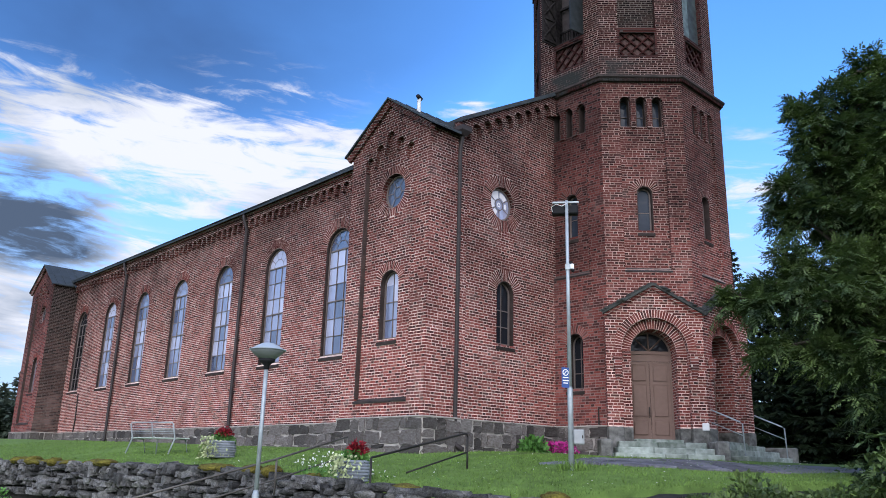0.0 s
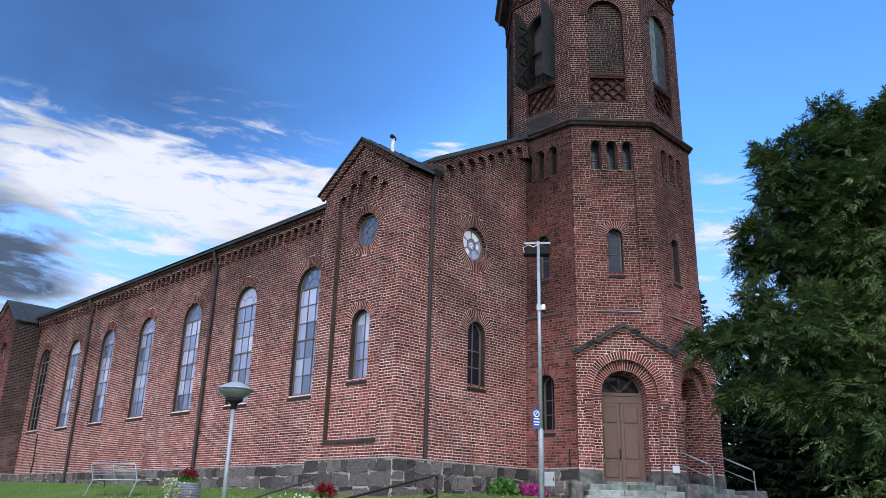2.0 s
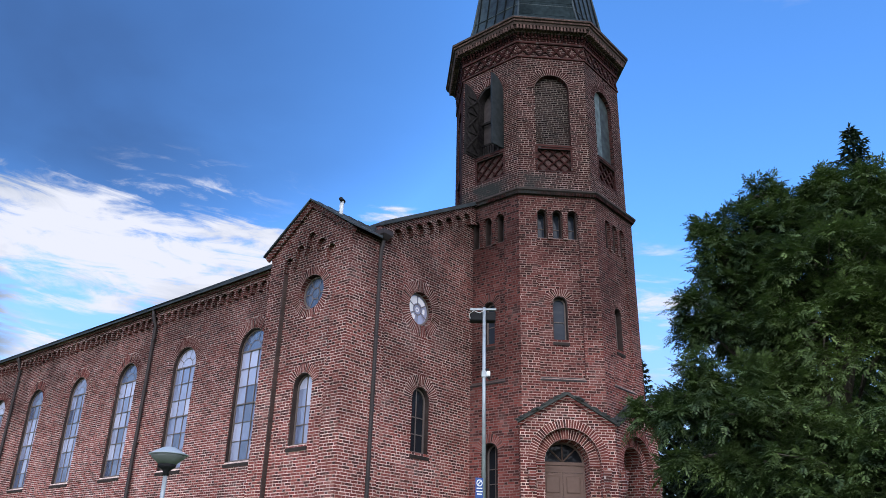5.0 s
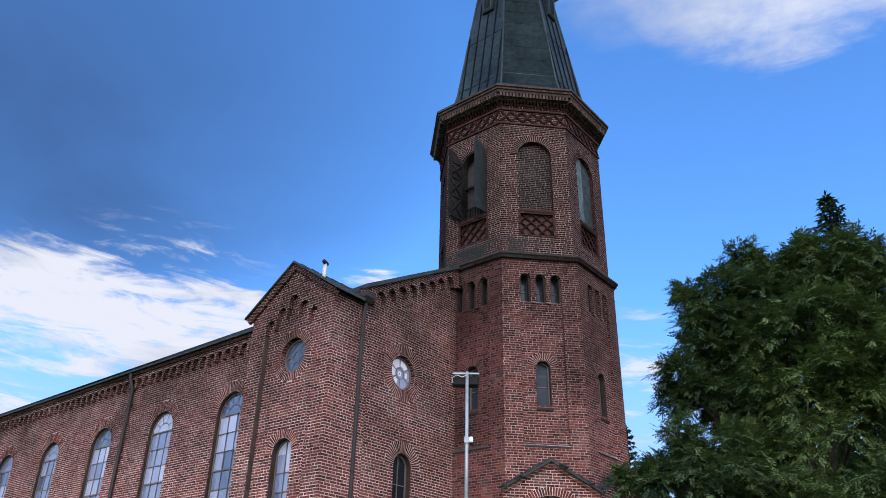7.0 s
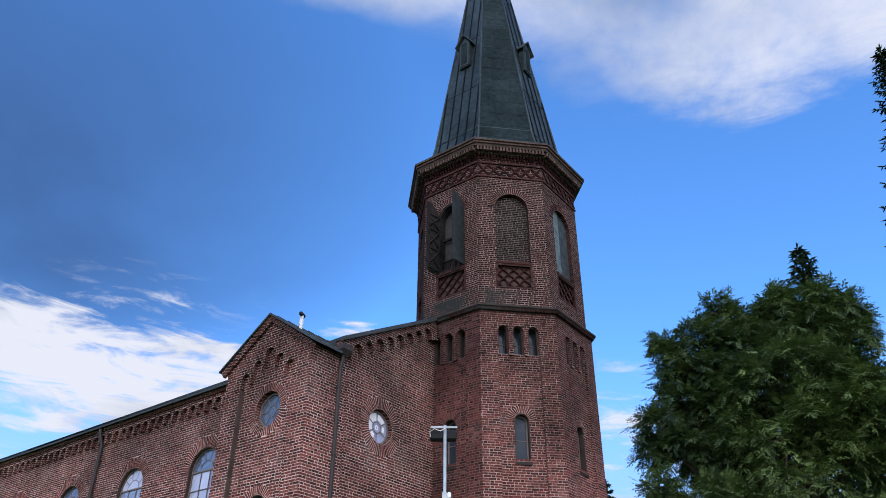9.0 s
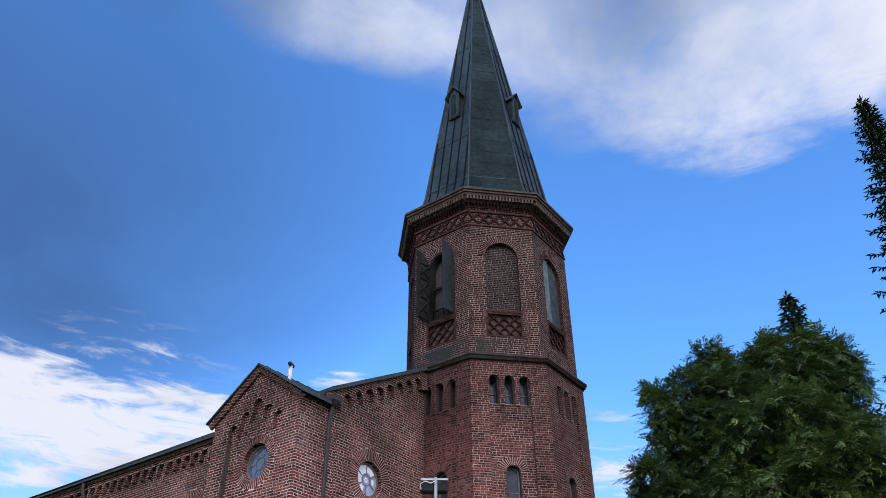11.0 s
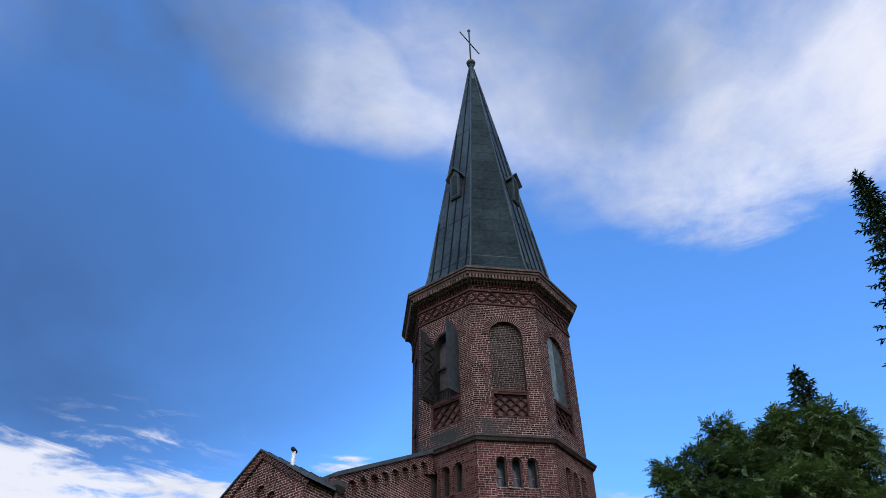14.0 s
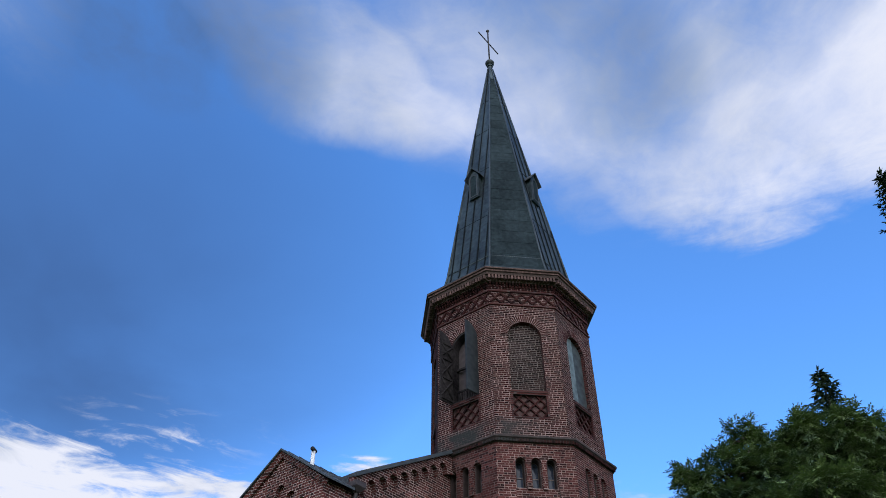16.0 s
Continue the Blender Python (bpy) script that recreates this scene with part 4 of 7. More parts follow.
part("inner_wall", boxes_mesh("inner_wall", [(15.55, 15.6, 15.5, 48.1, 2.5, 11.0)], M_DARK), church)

# tower
AT, AU = 3.06, 2.93
T22 = math.tan(math.pi / 8)
ANG = {"A": 180, "B": 225, "C": 270, "D": 315, "E": 0, "F": 45, "G": 90, "H": 135}


def tower_face(key, ap, w=0.0):
    a = radians(ANG[key])
    return Face((TX + (ap + w) * math.cos(a), TY + (ap + w) * math.sin(a), 0), ANG[key])


for key in "ABCD":
    f = tower_face(key, AT)
    h = AT * T22
    slots = [(0.5, 12.94, 12.68), (0.0, 12.94, 12.68), (-0.5, 12.94, 12.68)]
    panel = [(-0.69, 7.35), (0.69, 7.35), (0.69, 11.90)] + scallop([(c, t, 11.90) for c, t, s in slots], 0.175, 0, 0) + [(-0.69, 11.90)]
    cuts = [panel]
    low = []
    if key == "A":
        lw = (0.08, 3.88, 0.62, snap(5.24))
        low = [arch(*lw, 14)]
        cuts.append(ring_cut(*lw, 0.25))
    # Face A's mortar is darker: sooty, with the inner corner's shade painted in.
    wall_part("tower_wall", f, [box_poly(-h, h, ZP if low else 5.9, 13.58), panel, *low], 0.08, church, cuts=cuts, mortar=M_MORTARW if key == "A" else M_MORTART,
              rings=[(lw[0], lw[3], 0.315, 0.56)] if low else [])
    fi = f.out(-0.08)
    tw = (0.0, 8.55, 0.48, snap(9.76))
    tri = [(c, 11.95, 0.31, 12.79) for c in (-0.5, 0, 0.5)]
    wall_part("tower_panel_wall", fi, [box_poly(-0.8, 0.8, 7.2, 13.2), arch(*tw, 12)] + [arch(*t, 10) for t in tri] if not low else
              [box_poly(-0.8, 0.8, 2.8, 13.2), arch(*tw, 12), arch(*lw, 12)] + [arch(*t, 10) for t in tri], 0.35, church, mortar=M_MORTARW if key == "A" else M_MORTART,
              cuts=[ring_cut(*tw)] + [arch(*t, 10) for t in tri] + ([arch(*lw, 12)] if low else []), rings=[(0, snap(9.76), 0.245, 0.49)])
    window(fi, *tw, depth=0.20, rows=2, cols=1, glass=M_GLASST, head="plain")
    for t in tri:
        window(fi, *t, depth=0.28, rows=2, cols=1, glass=M_GLASST, head="plain", frame_w=0.03, sill=False)
    if low:
        window(f, *lw, depth=0.3, rows=3, cols=2, glass=M_GLASSD, head="plain")
    part("flashing", mesh_of("flashing", [(-0.66, 7.40, -0.076), (0.66, 7.40, -0.076), (0.70, 7.30, 0.03), (-0.70, 7.30, 0.03), (0.70, 7.27, 0.03), (-0.70, 7.27, 0.03), (0.66, 7.27, -0.076), (-0.66, 7.27, -0.076)],
                             [(0, 3, 2, 1), (3, 5, 4, 2), (5, 7, 6, 4), (0, 7, 5, 3), (1, 2, 4, 6)], M_PIPE), church, m=f.m)
C22 = math.cos(math.pi / 8)
PH = math.pi / 8
part("string_course", turned("string_course", [((AT + 0.02) / C22, 13.42), ((AT + 0.06) / C22, 13.44), ((AT + 0.10) / C22, 13.52), ((AT + 0.16) / C22, 13.56), ((AT + 0.16) / C22, 13.62), ((AU - 0.05) / C22, 13.70), (1.0, 13.71)], M_STRING, 8, PH, (TX, TY)), church)
for key in ANG:
    f = tower_face(key, AU)
    h = AU * T22
    blind = arch(0, 15.45, 1.22, snap(17.74), 14)
    lat = box_poly(-0.61, 0.61, 14.44, 15.33)
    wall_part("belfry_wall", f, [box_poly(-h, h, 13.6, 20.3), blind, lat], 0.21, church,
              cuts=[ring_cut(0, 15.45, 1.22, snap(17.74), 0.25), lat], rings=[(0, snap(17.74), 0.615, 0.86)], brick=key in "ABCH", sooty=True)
    fi = f.out(-0.21)
    back = box_poly(-0.8, 0.8, 14.3, 18.6)
    if key in "AC":
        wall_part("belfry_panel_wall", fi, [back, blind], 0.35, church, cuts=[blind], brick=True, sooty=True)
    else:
        wall_part("belfry_panel_wall", fi, [back], 0.35, church, brick=key == "B", sooty=True, dark_brick=key == "B", mortar=M_INFILL if key == "B" else None)


def lattice(face, u0, u1, v0, v1, cell_u, cell_v, bar, w0, w1):
    """Crossing diagonal ribs of brick that fill a rectangle."""
    bk = Bricks()
    k = cell_v / cell_u
    for sgn in (1, -1):
        n = int((u1 - u0) / cell_u + (v1 - v0) / cell_v) + 2
        for i in range(-n, n + 1):
            # line v - v0 = sgn * k * (u - ub)
            ub = (u0 + u1) / 2 + i * cell_u
            ts = sorted([(v0 - v0) / (sgn * k) + ub, (v1 - v0) / (sgn * k) + ub])
            a, b = max(u0, ts[0]), min(u1, ts[1])
            if b - a < 0.06:
                continue
            va, vb = v0 + sgn * k * (a - ub), v0 + sgn * k * (b - ub)
            d = Vector((b - a, vb - va)).normalized()
            nx, ny = -d.y * bar / 2, d.x * bar / 2
            length = math.hypot(b - a, vb - va)
            m = max(1, int(length / 0.19))
            for j in range(m):
                s0, s1 = length * j / m + 0.004, length * (j + 1) / m - 0.004
                p, q = (a + d.x * s0, va + d.y * s0), (a + d.x * s1, va + d.y * s1)
                bk.add(face, ((p[0] - nx, p[1] - ny), (q[0] - nx, q[1] - ny), (q[0] + nx, q[1] + ny), (p[0] + nx, p[1] + ny))[::1], w0, w1 + 0.002 * (sgn > 0) + 0.003 * random.random())
    return bk


# brick cornice of the tower: lattice frieze, dentils, corbelled courses
for key in ANG:
    f = tower_face(key, AU)
    h = AU * T22
    full = key in "ABCH"
    if not full:
        continue
    bk = lattice(f, -h + 0.02, h - 0.02, 19.10, 19.56, 0.40, 0.46, 0.065, -0.01, 0.045)
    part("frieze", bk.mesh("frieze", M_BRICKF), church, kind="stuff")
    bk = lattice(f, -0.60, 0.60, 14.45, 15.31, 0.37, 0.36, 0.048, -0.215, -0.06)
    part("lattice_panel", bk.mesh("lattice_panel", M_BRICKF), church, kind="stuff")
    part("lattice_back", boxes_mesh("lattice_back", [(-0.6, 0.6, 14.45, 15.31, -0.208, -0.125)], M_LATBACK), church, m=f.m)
    part("lattice_border", mesh_of("lattice_border", *slab([box_poly(-0.64, 0.64, 14.40, 15.42), box_poly(-0.57, 0.57, 14.47, 15.29)], 0.05, 0.008), M_COURSED), church, m=f.m)
    bk = Bricks()
    hc = (AU + 0.05) * T22
    n = int(2 * hc / 0.123)
    for i in range(n):
        c = -hc + 2 * hc * (i + 0.5) / n
        for j, (z0, z1, w) in enumerate(((19.72, 19.80, 0.06), (19.80, 19.90, 0.09), (19.90, 20.02, 0.125))):
            bk.add(f, ((c - 0.033, z0), (c + 0.033, z0), (c + 0.033, z1), (c - 0.033, z1)), 0.0, w)
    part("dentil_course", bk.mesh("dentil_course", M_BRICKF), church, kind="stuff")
    bk = Bricks()
    hw = (AU + 0.462) * T22
    n = int(2 * hw / 0.082)
    for i in range(n):
        c = -hw + 2 * hw * (i + 0.5) / n
        bk.add(f, ((c - 0.030, 20.385), (c + 0.030, 20.385), (c + 0.030, 20.445), (c - 0.030, 20.445)), 0.40, 0.468)
        bk.add(f, ((c - 0.030, 20.295), (c + 0.030, 20.295), (c + 0.030, 20.365), (c - 0.030, 20.365)), 0.36, 0.412)
    hw = (AU + 0.20) * T22
    n = int(2 * hw / 0.123)
    for i in range(n):
        c = -hw + 2 * hw * (i + 0.5) / n
        bk.add(f, ((c - 0.034, 20.03), (c + 0.034, 20.03), (c + 0.034, 20.27), (c - 0.034, 20.27)), 0.1, 0.33)
    part("soldier_course", bk.mesh("soldier_course", M_SOLDIER), church, kind="stuff")
    for z0, z1, w in ((19.00, 19.07, 0.05), (19.60, 19.70, 0.06)):
        q = (AU + w) * T22
        part("brick_course", boxes_mesh("brick_course", [(-q, q, z0, z1, -0.01, w)], M_COURSED), church, m=f.m)
    if key in "ABC":
        bk = Bricks()
        q = (AT + 0.08) * T22
        n = int(2 * q / 0.09)
        for i in range(n):
            c = -q + 2 * q * (i + 0.5) / n
            bk.add(tower_face(key, AT), ((c - 0.03, 13.43), (c + 0.03, 13.43), (c + 0.03, 13.53), (c - 0.03, 13.53)), 0.0, 0.115)
        part("dentil_course", bk.mesh("dentil_course", M_BRICKF), church, kind="stuff")

part("cornice", turned("cornice", [((AU - 0.1) / C22, 19.98), ((AU + 0.14) / C22, 20.0), ((AU + 0.16) / C22, 20.08), ((AU + 0.24) / C22, 20.09), ((AU + 0.26) / C22, 20.18), ((AU + 0.33) / C22, 20.19), ((AU + 0.36) / C22, 20.28), ((AU + 0.40) / C22, 20.29), ((AU + 0.40) / C22, 20.37), ((AU + 0.46) / C22, 20.38), ((AU + 0.46) / C22, 20.44), ((AU + 0.1) / C22, 20.52)], M_CORNICE, 8, PH, (TX, TY)), church)
part("cornice_flashing", turned("cornice_flashing", [((AU + 0.47) / C22, 20.44), ((AU + 0.47) / C22, 20.47), ((AU - 0.2) / C22, 20.56)], M_ZINC, 8, PH, (TX, TY)), church)

# spire: flared foot, hips, standing seams, sheet joints, dormers, cross
SR, TIP = 0.165, 38.3
# Darker copy of the spire metal: a dimmer sky reflection put into the colour.
M_SPIRED = material("dark_patina_sheet", (0.016, 0.024, 0.027), 0.7, 0.0, spec=0.03, second=(0.007, 0.0115, 0.013), vary=0.3, scale=6, bump=0.3, bscale=3, objrand=0.16)
spire = part("spire", turned("spire", [(3.12, 20.50), (2.98, 20.75), (2.86, 21.2), (SR * (TIP - 21.6), 21.6), (0.1155, 37.6), (0.12, 37.75), (0.17, 37.78), (0.17, 37.86), (0.06, 38.0), (0.04, 38.3)], M_SPIRE, 8, PH, (TX, TY)), church, "dark grey-green metal spire")
for key in ANG:
    a = radians(ANG[key])
    n, u = Vector((math.cos(a), math.sin(a), 0)), Vector((-math.sin(a), math.cos(a), 0))
    out_way = n

    def skin(x, z, off=0.0):
        r = (2.86 + (SR * (TIP - 21.6) - 2.86) * (z - 21.2) / 0.4) if 21.2 <= z < 21.6 else SR * (TIP - z) if z >= 21.6 else 3.12 - 0.26 * (z - 20.5) / 0.7
        return Vector((TX, TY, z)) + out_way * (r * C22 + off) + u * x
    if key in "AHC":
        for k in range(-2, 3):
            x = k * 0.42
            zt = min(37.3, TIP - abs(x) / (SR * math.sin(math.pi / 8)) - 0.15) if k else 37.3
            pts = [skin(x, z, 0.012) for z in (20.55, 21.2, 21.6)] + [skin(x, zt, 0.012)]
            part("standing_seam", tube("standing_seam", pts, 0.036, M_SEAM, 4), spire)
    if key in "ABCH":
        # hip cover on the corner
        e = radians(ANG[key] + 22.5)
        pts = [Vector((TX + r * math.cos(e), TY + r * math.sin(e), z)) for r, z in ((3.12, 20.5), (2.87, 21.2), (SR * (TIP - 21.6) + 0.01, 21.6), (0.14, 37.5))]
        part("hip_cover", tube("hip_cover", pts, 0.042, M_HIP, 5), spire)
    if key in "AC":
        for z in (24.4, 27.9, 31.2, 34.0):
            half = SR * (TIP - z) * math.sin(math.pi / 8)
            part("sheet_joint", tube("sheet_joint", [skin(-half * 0.97, z, 0.004), skin(half * 0.97, z, 0.004)], 0.012, M_SEAM, 4), spire)
    if key == "B":
        # lapped sheets, each of its own tone, darkened for the face's dim reflection
        cut = [20.56, 21.2] + [21.2 + 0.72 * k for k in range(1, 22)]
        for row, (z0, z1) in enumerate(zip(cut, cut[1:])):
            h0, h1 = [(3.10 - 0.24 * (z - 20.56) / 0.64 if z < 21.2 else SR * (TIP - z) + 0.06 * max(0.0, 21.6 - z) / 0.4) * math.sin(math.pi / 8) * 0.965 for z in (z0, z1)]
            n = max(1, int(round(2 * h0 / 0.62)))
            jog = 0.5 / n if row % 2 else 0.0
            marks = [-1.0] + [-1 + 2 * (k + 1) / n - jog for k in range(n - 1 + (row % 2))] + [1.0]
            for a0, a1 in zip(marks, marks[1:]):
                e = 0.002
                q = [skin(h0 * a0 + e, z0 + e, 0.016), skin(h0 * a1 - e, z0 + e, 0.016), skin(h1 * a1 - e, z1 - e, 0.010), skin(h1 * a0 + e, z1 - e, 0.010)]
                q += [p - out_way * 0.03 for p in q]
                part("metal_sheet", mesh_of("metal_sheet", q, [(0, 1, 2, 3), (4, 5, 1, 0), (5, 6, 2, 1), (6, 7, 3, 2), (7, 4, 0, 3)], M_SPIRED), spire)
# Lighter metal along the fold: its highlight is painted into the colour.
M_FOLD = material("fold_highlight", (0.042, 0.054, 0.056), 0.5, 0.3, vary=0.3, scale=5)
ring = [(TX + 2.735 * math.cos(PH + k * math.pi / 4), TY + 2.735 * math.sin(PH + k * math.pi / 4), 21.75) for k in range(9)]
for p, q in zip(ring, ring[1:]):
    part("foot_fold", tube("foot_fold", [p, q], 0.026, M_FOLD, 5), spire)
for key in "ACEG":
    a = radians(ANG[key])
    r = SR * (TIP - 26.4) * C22 + 0.16
    f = Face((TX + r * math.cos(a), TY + r * math.sin(a), -0.98), ANG[key])
    d = part("spire_dormer", mesh_of("spire_dormer", *slab([[(-0.27, 26.97), (0.27, 26.97), (0.27, 28.35), (0, 28.72), (-0.27, 28.35)]], 0.75), M_SPIRE), spire, m=f.m)
    for s in (-1, 1):
        v = [(0, 28.86, 0.12), (s * 0.42, 28.28, 0.12), (s * 0.42, 28.28, -0.75), (0, 28.86, -0.75), (0, 28.80, 0.12), (s * 0.42, 28.22, 0.12), (s * 0.42, 28.22, -0.75), (0, 28.80, -0.75)]
        fc = [(0, 1, 2, 3), (4, 7, 6, 5), (0, 4, 5, 1), (1, 5, 6, 2)]
        part("dormer_roof", mesh_of("dormer_roof", v, fc, M_ZINC), spire, m=f.m)
    part("dormer_hatch", mesh_of("dormer_hatch", *slab([arch(0, 27.05, 0.42, 28.20, 10), arch(0, 27.10, 0.32, 28.20, 10)], 0.03, 0.03), M_ZINC), spire, m=f.m)
    part("dormer_shutter", mesh_of("dormer_shutter", *slab([arch(0, 27.10, 0.32, 28.20, 10)], 0.012, 0.008), M_SPIRED), spire, m=f.m)
part("spire_collar", turned("spire_collar", [(0.10, 37.95), (0.24, 38.02), (0.26, 38.12), (0.20, 38.24), (0.06, 38.30)], M_ZINC, 12, 0, (TX, TY), True), church)
cross = part("cross", tube("cross", [(TX, TY, 38.2), (TX, TY, 41.2)], 0.045, M_IRON, 8), church)
part("cross_arm", tube("cross_arm", [(TX - 0.95, TY, 40.05), (TX + 0.95, TY, 40.05)], 0.035, M_IRON, 6), cross)
part("cross_ball", turned("cross_ball", [(0.01, 41.16), (0.07, 41.19), (0.10, 41.26), (0.07, 41.33), (0.01, 41.36)], M_IRON, 10, 0, (TX, TY), True), cross)

# belfry shutters
M_PALE = material("pale_patina_sheet", (0.12, 0.15, 0.145), 0.6, 0.2, second=(0.035, 0.045, 0.043), vary=0.3, scale=4)

M_SHEET = material("blackened_sheet", (0.020, 0.024, 0.025), 0.5, 0.3, second=(0.008, 0.010, 0.011), vary=0.4, scale=5)
# Darker copy for the right leaf: the opening's reveal shadow in its colour.
M_PALE_SHADED = material("dull_patina_sheet", (0.045, 0.055, 0.054), 0.6, 0.2, second=(0.012, 0.015, 0.015), vary=0.3, scale=4)


def leaf_shape(side):
    """Half of an arched opening, hinge at u = 0."""
    r = 0.60
    pts = [(0, 0), (-side * r, 0), (-side * r, 2.28 + r)]
    pts += [(-side * r * (1 - math.sin(t)), 2.28 + r * math.cos(t)) for t in [math.pi / 2 * i / 8 for i in range(1, 9)]]
    return pts


for key, turns, mat in (("A", (98, 82), M_WOOD), ("C", (0, -4), M_PALE), ("H", (6, 6), M_WOOD)):
    f = tower_face(key, AU)
    if key == "H":
        part("belfry_shutter", mesh_of("belfry_shutter", *slab([arch(0, 15.46, 1.2, 17.74, 12)], 0.05, -0.06), mat), church, m=f.m)
        continue
    for side, turn in ((-1, turns[0]), (1, turns[1])):
        pts = leaf_shape(side)
        m = f.m @ Matrix.Translation((side * 0.60, 15.46, -0.02 if key == "A" else -0.14)) @ Matrix.Rotation(radians(turn * side), 4, "Y")
        sh = part("belfry_shutter", mesh_of("belfry_shutter", *slab([pts], 0.05, 0.0), (M_PALE_SHADED if key == "C" else M_SHEET) if side > 0 else mat), church, m=m)
        s = -side
        for z in (0.12, 0.95, 1.75, 2.4):
            x0, x1 = sorted((0.02 * s, 0.57 * s))
            part("ledge", boxes_mesh("ledge", [(x0, x1, z - 0.05, z + 0.05, -0.09, -0.05)], mat), sh, m=m)
        for z0, z1 in ((0.17, 0.9), (1.0, 1.7), (1.8, 2.35)):
            for flip in (0, 1):
                a, b = (0.03 * s, 0.56 * s) if not flip else (0.56 * s, 0.03 * s)
                part("brace", tube("brace", [(a, z0, -0.07), (b, z1, -0.07)], 0.035, mat, 4), sh, m=m)
    if key == "A":
        fb = f.out(-0.25)
        part("belfry_frame", mesh_of("belfry_frame", *slab([arch(0, 15.45, 1.216, 17.74, 14), arch(0, 15.52, 1.06, 17.72, 14)], 0.42, -0.03), M_WOOD), church, m=f.m)
        part("belfry_rail", boxes_mesh("belfry_rail", [(x - 0.02, x + 0.02, 15.45, 16.0, -0.02, 0.02) for x in np.arange(-0.55, 0.6, 0.11)] + [(-0.6, 0.6, 16.0, 16.06, -0.03, 0.03)], M_WOOD), church, m=fb.m)
        part("belfry_beam", boxes_mesh("belfry_beam", [(-0.6, 0.6, 16.9, 16.98, -0.05, 0.03), (-0.04, 0.04, 15.45, 18.2, -0.08, -0.02)], M_WOOD), church, m=fb.m)
        part("bell_louvre", boxes_mesh("bell_louvre", [(-0.60, 0.60, 15.46, 18.3, -0.17, -0.12)], material("brown_louvre_board", (0.050, 0.041, 0.041), 0.9, vary=0.3), 0.0), church, m=fb.m)
    part("belfry_sill", boxes_mesh("belfry_sill", [(-0.63, 0.63, 15.34, 15.44, -0.12, 0.03)], M_COURSED), church, m=f.m)
part("belfry_sill", boxes_mesh("belfry_sill", [(-0.63, 0.63, 15.37, 15.44, -0.12, 0.03)], M_COURSED), church, m=tower_face("B", AU).m)

# ---- porches at the foot of the tower ----
AP = AT + 0.27
M_SLATE = material("mossy_slate", (0.045, 0.048, 0.045), 0.8, vary=0.5, scale=8, bump=0.8, bscale=25)


def tuft_variant(seed):
    bm = bmesh.new()
    bmesh.ops.create_icosphere(bm, subdivisions=1, radius=1.0)
    rnd = random.Random(seed)
    for v in bm.verts:
        v.co *= rnd.uniform(0.7, 1.15)
    me = bpy.data.meshes.new("moss_tuft")
    bm.to_mesh(me)
    bm.free()
    me.materials.append(M_SLATE)
    return me


TUFTS = [tuft_variant(k) for k in range(4)]


